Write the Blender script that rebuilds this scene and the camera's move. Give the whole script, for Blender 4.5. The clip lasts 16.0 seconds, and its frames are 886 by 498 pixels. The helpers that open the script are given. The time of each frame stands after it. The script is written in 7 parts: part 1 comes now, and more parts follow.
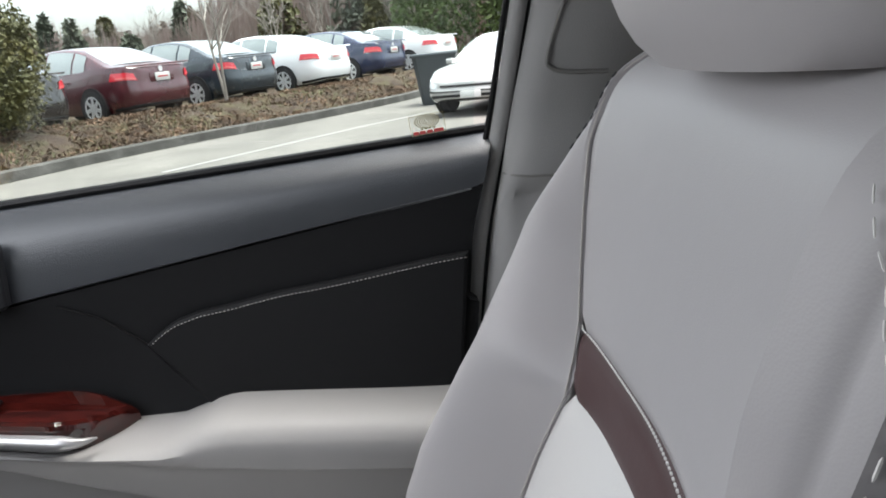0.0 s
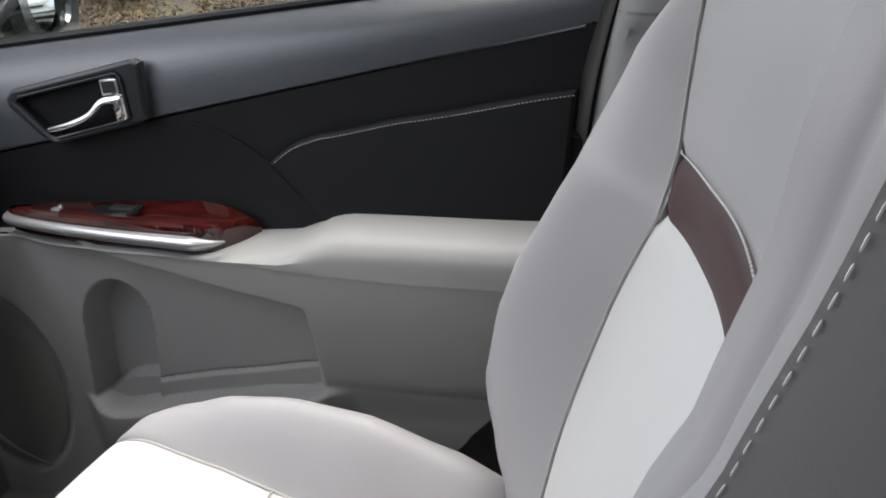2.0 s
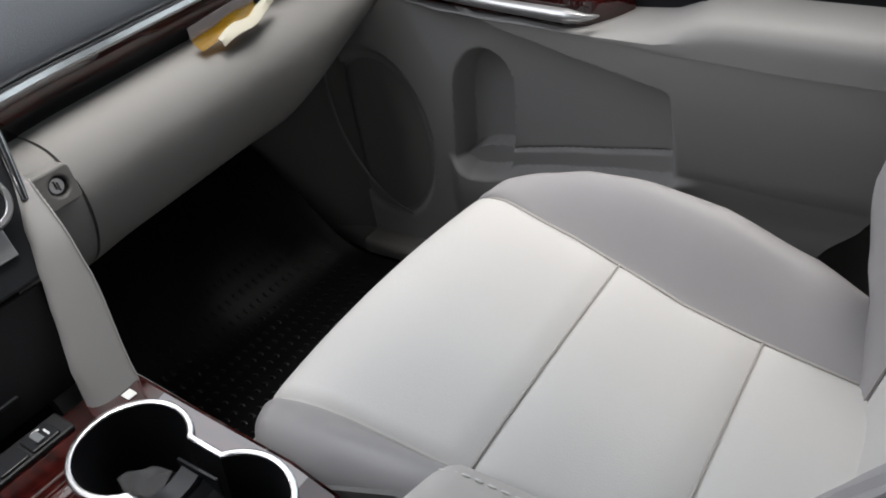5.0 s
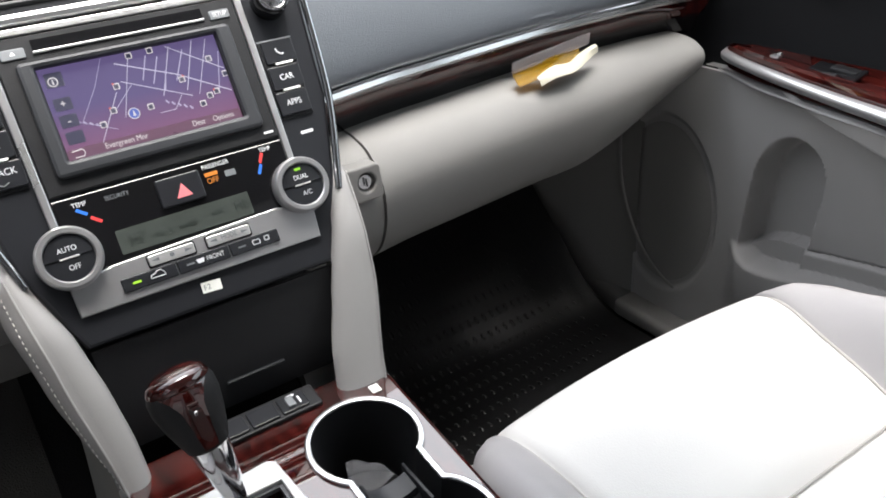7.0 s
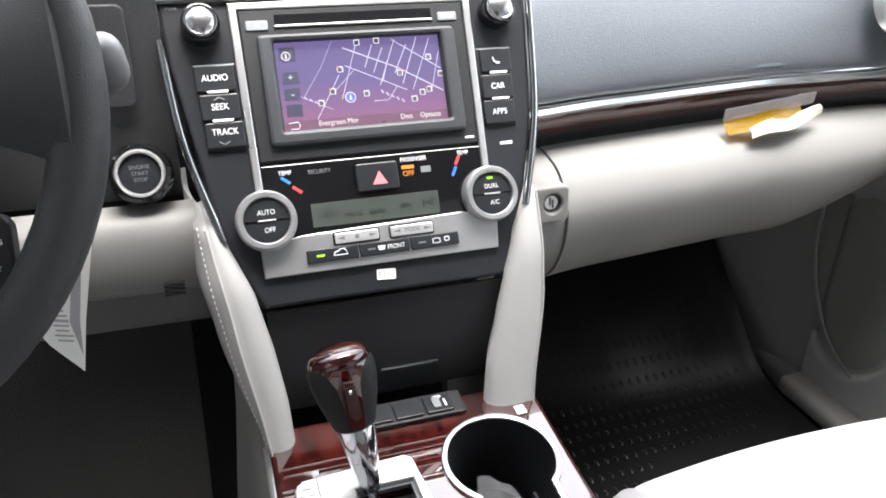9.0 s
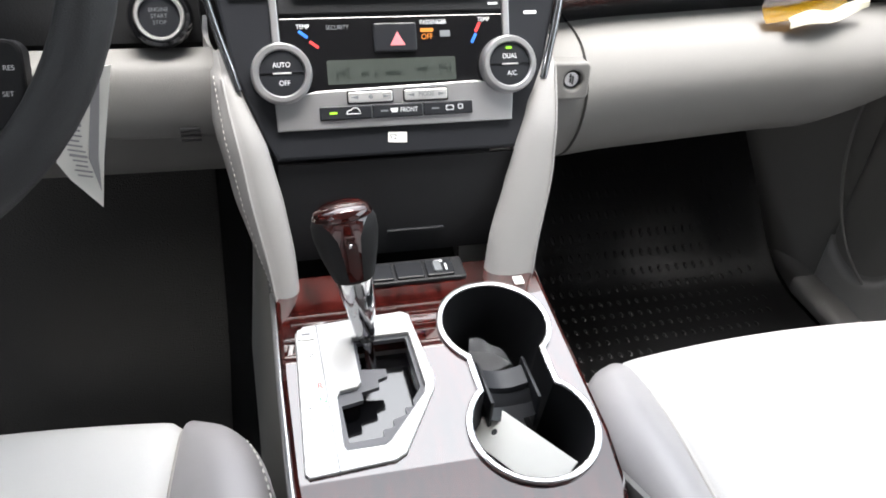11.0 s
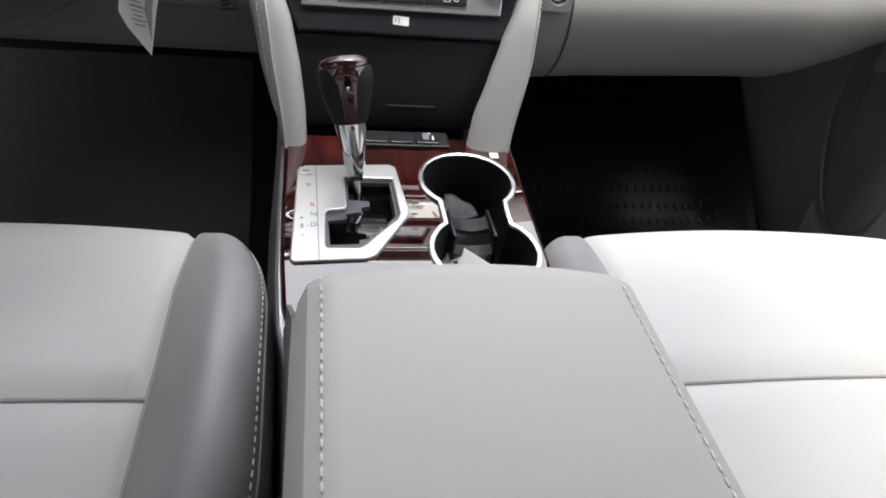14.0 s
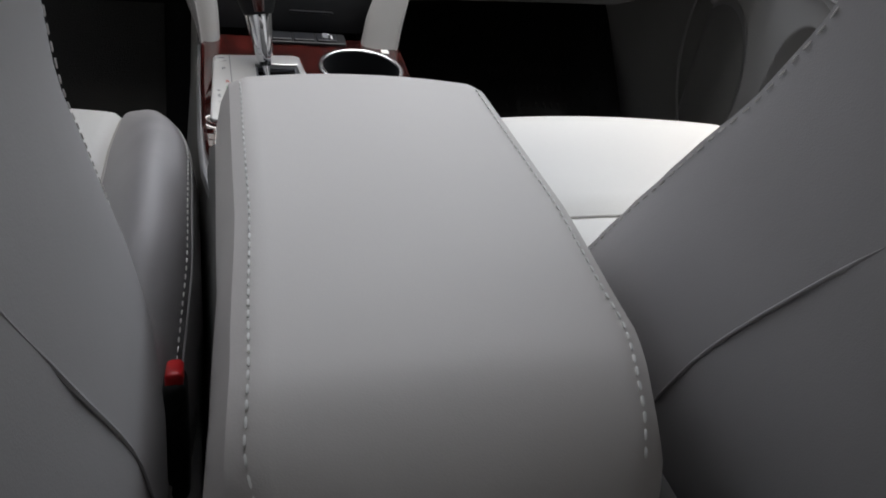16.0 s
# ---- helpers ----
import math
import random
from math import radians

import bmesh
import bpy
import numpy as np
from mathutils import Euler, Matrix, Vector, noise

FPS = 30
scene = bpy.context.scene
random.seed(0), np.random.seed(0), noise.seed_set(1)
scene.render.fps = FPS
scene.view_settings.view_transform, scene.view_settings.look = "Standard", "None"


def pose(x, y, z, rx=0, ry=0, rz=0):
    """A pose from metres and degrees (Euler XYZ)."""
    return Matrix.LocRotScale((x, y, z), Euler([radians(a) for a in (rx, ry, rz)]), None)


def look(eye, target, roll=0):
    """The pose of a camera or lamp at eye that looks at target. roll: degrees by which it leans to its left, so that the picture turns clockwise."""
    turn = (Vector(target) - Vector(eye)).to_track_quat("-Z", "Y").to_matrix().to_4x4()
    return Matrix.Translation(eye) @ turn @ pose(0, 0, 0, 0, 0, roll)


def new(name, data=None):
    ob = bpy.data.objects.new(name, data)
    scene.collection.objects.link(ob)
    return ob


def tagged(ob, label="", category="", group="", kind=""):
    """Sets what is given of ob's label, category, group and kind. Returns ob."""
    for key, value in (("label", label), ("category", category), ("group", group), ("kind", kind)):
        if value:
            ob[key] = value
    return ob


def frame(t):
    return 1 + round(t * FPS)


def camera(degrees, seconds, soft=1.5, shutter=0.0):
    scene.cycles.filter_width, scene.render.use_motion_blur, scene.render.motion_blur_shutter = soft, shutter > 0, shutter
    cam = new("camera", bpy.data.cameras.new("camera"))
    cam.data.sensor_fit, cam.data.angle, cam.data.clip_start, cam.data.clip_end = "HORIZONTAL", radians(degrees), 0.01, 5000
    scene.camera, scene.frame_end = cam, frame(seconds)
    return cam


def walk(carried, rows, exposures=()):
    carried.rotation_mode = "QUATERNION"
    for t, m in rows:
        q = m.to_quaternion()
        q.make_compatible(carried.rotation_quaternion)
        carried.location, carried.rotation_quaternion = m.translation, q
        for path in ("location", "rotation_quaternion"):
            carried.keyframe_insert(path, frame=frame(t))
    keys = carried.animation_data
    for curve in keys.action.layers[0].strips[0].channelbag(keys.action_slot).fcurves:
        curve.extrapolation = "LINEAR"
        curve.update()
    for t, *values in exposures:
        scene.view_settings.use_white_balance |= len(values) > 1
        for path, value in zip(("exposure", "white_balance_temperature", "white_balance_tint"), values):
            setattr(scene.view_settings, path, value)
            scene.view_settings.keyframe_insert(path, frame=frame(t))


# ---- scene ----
cam = camera(58.87, 16.0, soft=1.8)
PATH = [
    (0, (-0.0266, -0.3957, 1.0977), (0.9383, -0.3326, 0.8427), -6.03),
    (0.5, (-0.0367, -0.4078, 1.0884), (0.9180, -0.3214, 0.8039), -5.36),
    (1, (-0.0459, -0.4073, 1.0833), (0.8950, -0.3085, 0.7594), -4.62),
    (1.5, (-0.0573, -0.4044, 1.0718), (0.8685, -0.2595, 0.7225), -4.10),
    (2, (-0.0747, -0.3979, 1.0603), (0.8274, -0.1981, 0.6777), -4.68),
    (2.5, (-0.0792, -0.3927, 1.0532), (0.7965, -0.1516, 0.6349), -5.24),
    (3, (-0.0896, -0.3882, 1.0528), (0.7572, -0.1018, 0.6045), -6.00),
    (3.5, (-0.1003, -0.3788, 1.0496), (0.7059, -0.0363, 0.5672), -6.79),
    (4, (-0.1042, -0.3695, 1.0505), (0.6520, 0.0302, 0.5325), -8.18),
    (4.5, (-0.1065, -0.3600, 1.0503), (0.6076, 0.0809, 0.5065), -9.87),
    (5, (-0.1110, -0.3496, 1.0525), (0.5307, 0.1727, 0.4909), -10.09),
    (7.5, (-0.1320, -0.3162, 1.0611), (0.2920, 0.4604, 0.5952), -2.86),
    (8, (-0.1383, -0.3119, 1.0605), (0.2426, 0.4897, 0.5998), -1.32),
    (8.5, (-0.1396, -0.3118, 1.0600), (0.1892, 0.5151, 0.6037), -0.01),
    (9, (-0.1399, -0.3096, 1.0591), (0.1490, 0.5307, 0.6003), 1.12),
    (9.5, (-0.1338, -0.3144, 1.0576), (0.1226, 0.5122, 0.5566), 0.99),
    (12, (-0.1177, -0.3575, 1.0514), (0.0885, 0.4144, 0.4500), 6.72),
    (12.5, (-0.1132, -0.3825, 1.0406), (0.0763, 0.3926, 0.4378), 7.44),
    (13, (-0.1080, -0.4178, 1.0324), (0.0788, 0.3676, 0.4422), 8.19),
    (13.5, (-0.1024, -0.4598, 1.0241), (0.0900, 0.3379, 0.4527), 9.03),
    (14, (-0.1011, -0.5130, 1.0036), (0.0828, 0.2903, 0.4370), 7.70),
    (14.5, (-0.1007, -0.5581, 0.9914), (0.0873, 0.2467, 0.4285), 8.86),
    (15, (-0.0879, -0.6169, 0.9830), (0.1161, 0.1881, 0.4259), 9.47),
    (15.5, (-0.0984, -0.6557, 0.9759), (0.1371, 0.1446, 0.4245), 10.77),
    (16, (-0.1130, -0.7004, 0.9620), (0.1756, 0.0853, 0.4148), 9.65),
]
EXPOSURE = [(0.0, 1.87), (1.5, 1.9), (3.0, 1.95), (4.0, 1.8), (5.0, 1.36), (7.3, 2.33), (9.0, 2.85), (12.0, 2.64), (13.0, 2.45), (14.0, 2.08), (14.5, 2.0), (15.0, 1.84), (16.0, 1.66)]
walk(cam, [(t, look(eye, target, roll)) for t, eye, target, roll in PATH], EXPOSURE)

# ---- world and light: bright overcast day ----
world = bpy.data.worlds.new("overcast_sky")
scene.world = world
world.use_nodes = True
wn, wl = world.node_tree.nodes, world.node_tree.links
wn.clear()
sky = wn.new("ShaderNodeTexSky")
sky.sky_type = "NISHITA"
sky.sun_disc = False
sky.sun_elevation, sky.sun_rotation = radians(79), radians(149)
sky.air_density, sky.dust_density, sky.ozone_density = 1.0, 4.0, 1.0
wash = wn.new("ShaderNodeHueSaturation")
wash.inputs["Saturation"].default_value = 0.30
bg = wn.new("ShaderNodeBackground")
bg.inputs["Strength"].default_value = 0.15
wo = wn.new("ShaderNodeOutputWorld")
wl.new(sky.outputs[0], wash.inputs["Color"])
wl.new(wash.outputs[0], bg.inputs["Color"])
wl.new(bg.outputs[0], wo.inputs["Surface"])

sun_data = bpy.data.lights.new("sun", "SUN")
sun_data.energy, sun_data.angle, sun_data.color = 2.0, radians(40), (1.0, 0.97, 0.93)
sun = new("sun", sun_data)
sun.matrix_world = look((0, 0, 30), (-3, 5, 0))


def window_light(name, eye, target, width, height, watts):
    """Sky light through one of the car's window openings."""
    data = bpy.data.lights.new(name, "AREA")
    data.shape, data.size, data.size_y, data.energy = "RECTANGLE", width, height, watts
    data.color = (0.95, 0.97, 1.0)
    lamp = new(name, data)
    lamp.matrix_world = look(eye, target)
    return lamp


window_light("windscreen_sky", (0, 0.62, 1.32), (0, -0.1, 0.6), 1.0, 0.5, 1.48)
window_light("passenger_window_sky", (0.84, 0.02, 1.24), (0, -0.1, 0.75), 0.75, 0.3, 0.10)

# ---- materials ----
def material(name, color, rough=0.5, metal=0.0, grain=0.0, grain_size=400.0, mottle=0.06, mottle_size=9.0,
             coat=0.0, spec=0.5, emit=None, emit_strength=0.0, rough_var=0.08):
    """A surface with broad colour mottling, roughness wear and a fine relief."""
    m = bpy.data.materials.new(name)
    m.use_nodes = True
    n, l = m.node_tree.nodes, m.node_tree.links
    b = n["Principled BSDF"]
    b.inputs["Metallic"].default_value = metal
    b.inputs["Specular IOR Level"].default_value = spec
    b.inputs["Coat Weight"].default_value = coat
    b.inputs["Coat Roughness"].default_value = 0.04
    co = n.new("ShaderNodeTexCoord")
    big = n.new("ShaderNodeTexNoise")
    big.inputs["Scale"].default_value, big.inputs["Detail"].default_value = mottle_size, 4
    l.new(co.outputs["Object"], big.inputs["Vector"])
    mix = n.new("ShaderNodeMix")
    mix.data_type = "RGBA"
    lo = [c * (1 - mottle) for c in color]
    hi = [min(1, c * (1 + mottle)) for c in color]
    mix.inputs["A"].default_value, mix.inputs["B"].default_value = (*lo, 1), (*hi, 1)
    l.new(big.outputs["Fac"], mix.inputs["Factor"])
    l.new(mix.outputs["Result"], b.inputs["Base Color"])
    rr = n.new("ShaderNodeMapRange")
    rr.inputs["To Min"].default_value = max(0.02, rough - rough_var)
    rr.inputs["To Max"].default_value = min(1, rough + rough_var)
    l.new(big.outputs["Fac"], rr.inputs["Value"])
    l.new(rr.outputs["Result"], b.inputs["Roughness"])
    if grain:
        fine = n.new("ShaderNodeTexNoise")
        fine.inputs["Scale"].default_value, fine.inputs["Detail"].default_value = grain_size, 3
        l.new(co.outputs["Object"], fine.inputs["Vector"])
        bump = n.new("ShaderNodeBump")
        bump.inputs["Strength"].default_value, bump.inputs["Distance"].default_value = grain, 0.002
        l.new(fine.outputs["Fac"], bump.inputs["Height"])
        l.new(bump.outputs["Normal"], b.inputs["Normal"])
    if emit:
        b.inputs["Emission Color"].default_value = (*emit, 1)
        b.inputs["Emission Strength"].default_value = emit_strength
    return m


def leather(name, color, rough=0.46, pore=1100.0, strength=0.06, mottle=0.03, spec=0.4):
    """Grained leather: cell-like pores and broad creases."""
    m = material(name, color, rough, mottle=mottle, mottle_size=6.0, spec=spec)
    n, l = m.node_tree.nodes, m.node_tree.links
    b = n["Principled BSDF"]
    co = n.new("ShaderNodeTexCoord")
    cells = n.new("ShaderNodeTexVoronoi")
    cells.inputs["Scale"].default_value = pore
    l.new(co.outputs["Object"], cells.inputs["Vector"])
    crease = n.new("ShaderNodeTexNoise")
    crease.inputs["Scale"].default_value, crease.inputs["Detail"].default_value = 16, 6
    l.new(co.outputs["Object"], crease.inputs["Vector"])
    b1 = n.new("ShaderNodeBump")
    b1.inputs["Strength"].default_value, b1.inputs["Distance"].default_value = strength, 0.0012
    l.new(cells.outputs["Distance"], b1.inputs["Height"])
    b2 = n.new("ShaderNodeBump")
    b2.inputs["Strength"].default_value, b2.inputs["Distance"].default_value = 0.10, 0.006
    l.new(crease.outputs["Fac"], b2.inputs["Height"])
    l.new(b1.outputs["Normal"], b2.inputs["Normal"])
    l.new(b2.outputs["Normal"], b.inputs["Normal"])
    return m


def wood_material(name):
    """Dark red-brown burr veneer under clear lacquer."""
    m = bpy.data.materials.new(name)
    m.use_nodes = True
    n, l = m.node_tree.nodes, m.node_tree.links
    b = n["Principled BSDF"]
    co = n.new("ShaderNodeTexCoord")
    mp = n.new("ShaderNodeMapping")
    mp.inputs["Scale"].default_value = (60, 9, 60)
    l.new(co.outputs["Object"], mp.inputs["Vector"])
    g = n.new("ShaderNodeTexNoise")
    g.inputs["Scale"].default_value, g.inputs["Detail"].default_value = 1.6, 8
    g.inputs["Distortion"].default_value = 1.2
    l.new(mp.outputs[0], g.inputs["Vector"])
    ramp = n.new("ShaderNodeValToRGB")
    ramp.color_ramp.elements[0].position, ramp.color_ramp.elements[0].color = 0.36, (0.010, 0.0020, 0.0018, 1)
    ramp.color_ramp.elements[1].position, ramp.color_ramp.elements[1].color = 0.70, (0.060, 0.0085, 0.0066, 1)
    l.new(g.outputs["Fac"], ramp.inputs["Fac"])
    l.new(ramp.outputs["Color"], b.inputs["Base Color"])
    b.inputs["Roughness"].default_value = 0.5
    b.inputs["Specular IOR Level"].default_value = 0.0
    b.inputs["Coat Weight"].default_value, b.inputs["Coat Roughness"].default_value, b.inputs["Coat IOR"].default_value = 1.0, 0.012, 1.78
    return m


def glass_material(name, tint=(0.92, 0.96, 0.95)):
    m = bpy.data.materials.new(name)
    m.use_nodes = True
    n, l = m.node_tree.nodes, m.node_tree.links
    n.clear()
    out = n.new("ShaderNodeOutputMaterial")
    tr = n.new("ShaderNodeBsdfTransparent")
    tr.inputs["Color"].default_value = (*tint, 1)
    gl = n.new("ShaderNodeBsdfGlossy")
    gl.inputs["Roughness"].default_value = 0.01
    fr = n.new("ShaderNodeFresnel")
    fr.inputs["IOR"].default_value = 1.45
    mx = n.new("ShaderNodeMixShader")
    l.new(fr.outputs[0], mx.inputs[0])
    l.new(tr.outputs[0], mx.inputs[1])
    l.new(gl.outputs[0], mx.inputs[2])
    l.new(mx.outputs[0], out.inputs["Surface"])
    return m


def film_material(name, color, cover=0.35):
    """Thin plastic film: partly clear, partly a glossy sheen."""
    m = bpy.data.materials.new(name)
    m.use_nodes = True
    n, l = m.node_tree.nodes, m.node_tree.links
    b = n["Principled BSDF"]
    b.inputs["Base Color"].default_value = (*color, 1)
    b.inputs["Roughness"].default_value = 0.12
    b.inputs["Specular IOR Level"].default_value = 0.8
    tr = n.new("ShaderNodeBsdfTransparent")
    tr.inputs["Color"].default_value = (*[min(1, 0.25 + c) for c in color], 1)
    mx = n.new("ShaderNodeMixShader")
    mx.inputs[0].default_value = cover
    l.new(tr.outputs[0], mx.inputs[1])
    l.new(b.outputs[0], mx.inputs[2])
    l.new(mx.outputs[0], n["Material Output"].inputs["Surface"])
    return m


def ground_material(name, colors, size, rough=0.9, relief=0.5):
    """Loose or rough ground from three noise scales."""
    m = bpy.data.materials.new(name)
    m.use_nodes = True
    n, l = m.node_tree.nodes, m.node_tree.links
    b = n["Principled BSDF"]
    b.inputs["Roughness"].default_value = rough
    co = n.new("ShaderNodeTexCoord")
    a = n.new("ShaderNodeTexNoise")
    a.inputs["Scale"].default_value, a.inputs["Detail"].default_value, a.inputs["Roughness"].default_value = size, 10, 0.7
    l.new(co.outputs["Object"], a.inputs["Vector"])
    ramp = n.new("ShaderNodeValToRGB")
    el = ramp.color_ramp.elements
    el[0].position, el[0].color = 0.32, (*colors[0], 1)
    el[1].position, el[1].color = 0.72, (*colors[-1], 1)
    for i, c in enumerate(colors[1:-1]):
        e = el.new(0.32 + 0.4 * (i + 1) / (len(colors) - 1))
        e.color = (*c, 1)
    l.new(a.outputs["Fac"], ramp.inputs["Fac"])
    l.new(ramp.outputs["Color"], b.inputs["Base Color"])
    f = n.new("ShaderNodeTexNoise")
    f.inputs["Scale"].default_value, f.inputs["Detail"].default_value = size * 14, 6
    l.new(co.outputs["Object"], f.inputs["Vector"])
    bump = n.new("ShaderNodeBump")
    bump.inputs["Strength"].default_value, bump.inputs["Distance"].default_value = relief, 0.05
    l.new(f.outputs["Fac"], bump.inputs["Height"])
    l.new(bump.outputs["Normal"], b.inputs["Normal"])
    return m


GREY_LEATHER = leather("grey_leather", (0.387, 0.373, 0.377))
WHITE_LEATHER = leather("pale_grey_leather", (0.69, 0.678, 0.660), rough=0.5, pore=700, strength=0.10)
MAROON_LEATHER = leather("maroon_leather", (0.075, 0.042, 0.042), rough=0.5)
DARK_LEATHER = leather("charcoal_leather", (0.036, 0.037, 0.039), rough=0.5, strength=0.2)
LID_LEATHER = leather("warm_grey_leather", (0.60, 0.565, 0.54), rough=0.5, strength=0.04)
GREY_PLASTIC = material("grey_moulded_plastic", (0.176, 0.172, 0.166), 0.60, spec=0.22, grain=0.12, grain_size=900)
DOOR_GREY = leather("grey_door_vinyl", (0.290, 0.284, 0.279), rough=0.55, strength=0.06)
EDGE = material("dark_chrome", (0.34, 0.34, 0.35), 0.2, metal=1.0)
SATIN = material("satin_chrome", (0.66, 0.66, 0.67), 0.24, metal=1.0)
DASH_SOFT = material("charcoal_soft_touch", (0.072, 0.080, 0.092), 0.40, grain=0.25, grain_size=700, spec=0.6)
DOOR_SOFT = material("charcoal_door_top", (0.031, 0.035, 0.042), 0.36, grain=0.25, grain_size=700, spec=0.7)
MAT_RUBBER = material("glossy_black_rubber", (0.0085, 0.0085, 0.009), 0.32, grain=0.25, grain_size=350, spec=0.28)
DOOR_BLACK = leather("black_door_vinyl", (0.0098, 0.0101, 0.0111), rough=0.6, strength=0.2, spec=0.2)
BLACK_PLASTIC = material("black_plastic", (0.014, 0.0145, 0.016), 0.45, grain=0.15, grain_size=900, spec=0.28)
STACK_BLACK = material("satin_black_panel", (0.017, 0.018, 0.021), 0.32, grain=0.04, grain_size=1200, spec=0.3)
GLOSS_BLACK = material("gloss_black", (0.006, 0.006, 0.007), 0.08, coat=0.5)
RUBBER = material("black_rubber", (0.005, 0.005, 0.0055), 0.42, grain=0.4, grain_size=350, spec=0.2)
CARPET = material("black_carpet", (0.006, 0.006, 0.006), 0.95, grain=1.0, grain_size=600, spec=0.1)
SILVER = material("satin_silver_paint", (0.46, 0.46, 0.465), 0.3, metal=0.75, grain=0.03, grain_size=1500)
PALE_SILVER = material("pale_silver_plate", (0.52, 0.52, 0.515), 0.33, metal=0.6, mottle=0.10)
CHROME = material("chrome", (0.80, 0.80, 0.81), 0.09, metal=1.0, rough_var=0.03)
WOOD = wood_material("red_brown_veneer")
THREAD = material("white_thread", (0.78, 0.77, 0.74), 0.8)
GREY_THREAD = material("grey_thread", (0.45, 0.43, 0.41), 0.8)
WHITE_PRINT = material("white_print", (0.72, 0.73, 0.75), 0.5)
DIM_PRINT = material("dim_print", (0.16, 0.17, 0.18), 0.5)
PAPER = material("white_paper", (0.78, 0.78, 0.74), 0.7)
FABRIC = material("pillar_trim", (0.285, 0.282, 0.280), 0.7, grain=0.3, grain_size=900)
HEADLINER = material("grey_headliner", (0.32, 0.315, 0.30), 0.95, grain=0.5, grain_size=800)
GLASS = glass_material("window_glass")
MIRROR = material("mirror_glass", (0.85, 0.87, 0.88), 0.02, metal=1.0, rough_var=0.0)

# ---- mesh helpers ----
def empty(name, at, label, category, group="", kind=""):
    ob = new(name)
    ob.location = at
    return tagged(ob, label, category, group, kind)


def part(name, bm, mat, parent=None, label="", smooth=True, kind=""):
    """One mesh object in world coordinates, under a thing or a part."""
    me = bpy.data.meshes.new(name)
    crisp = bm.faces.layers.int.get("crisp")
    if crisp:
        bm.faces.layers.int.remove(crisp)
    bmesh.ops.recalc_face_normals(bm, faces=bm.faces)
    bm.to_mesh(me)
    bm.free()
    me.materials.append(mat)
    if smooth:
        me.shade_smooth()
        me.set_sharp_from_angle(angle=radians(22 if crisp else 38))
    ob = new(name, me)
    if parent is not None:
        bpy.context.view_layer.update()
        ob.parent = parent
        ob.matrix_parent_inverse = parent.matrix_world.inverted()
    return tagged(ob, label, kind=kind)


def sheet(rows, closed_u=False, cap=False):
    """Quads between rows of points; closed_u joins each row into a ring."""
    bm = bmesh.new()
    vs = [[bm.verts.new(p) for p in r] for r in rows]
    for a, b in zip(vs, vs[1:]):
        k = len(a)
        for i in range(k if closed_u else k - 1):
            bm.faces.new((a[i], a[(i + 1) % k], b[(i + 1) % k], b[i]))
    if cap:
        bm.faces.new(vs[0][::-1])
        bm.faces.new(vs[-1])
    return bm


def thick(bm, depth, out=None):
    """Turn an open sheet into a solid of that depth; out: the way its seen side faces."""
    bm.normal_update()
    if out is not None and sum(f.normal.dot(Vector(out)) * f.calc_area() for f in bm.faces) < 0:
        bmesh.ops.reverse_faces(bm, faces=bm.faces)
        bm.normal_update()
    front = bm.verts[:]
    back = {v: bm.verts.new(v.co - v.normal * depth) for v in front}
    rim = [e for e in bm.edges if len(e.link_faces) == 1]
    for f in bm.faces[:]:
        bm.faces.new([back[v] for v in reversed(f.verts)])
    for e in rim:
        v, w = e.verts
        bm.faces.new((v, w, back[w], back[v]))
    return bm


def box(cx, cy, cz, sx, sy, sz, bevel=0.003, seg=2, rot=None):
    bm = bmesh.new()
    bmesh.ops.create_cube(bm, size=1.0)
    bmesh.ops.scale(bm, vec=(sx, sy, sz), verts=bm.verts)
    if bevel:
        bmesh.ops.bevel(bm, geom=bm.edges[:], offset=min(bevel, 0.45 * min(sx, sy, sz)), segments=seg, affect="EDGES", profile=0.5)
    m = Matrix.Translation((cx, cy, cz))
    if rot is not None:
        m = m @ rot
    bmesh.ops.transform(bm, matrix=m, verts=bm.verts)
    return bm


def join(*bms):
    out = bmesh.new()
    for b in bms:
        me = bpy.data.meshes.new("tmp")
        b.to_mesh(me)
        b.free()
        out.from_mesh(me)
        bpy.data.meshes.remove(me)
    return out


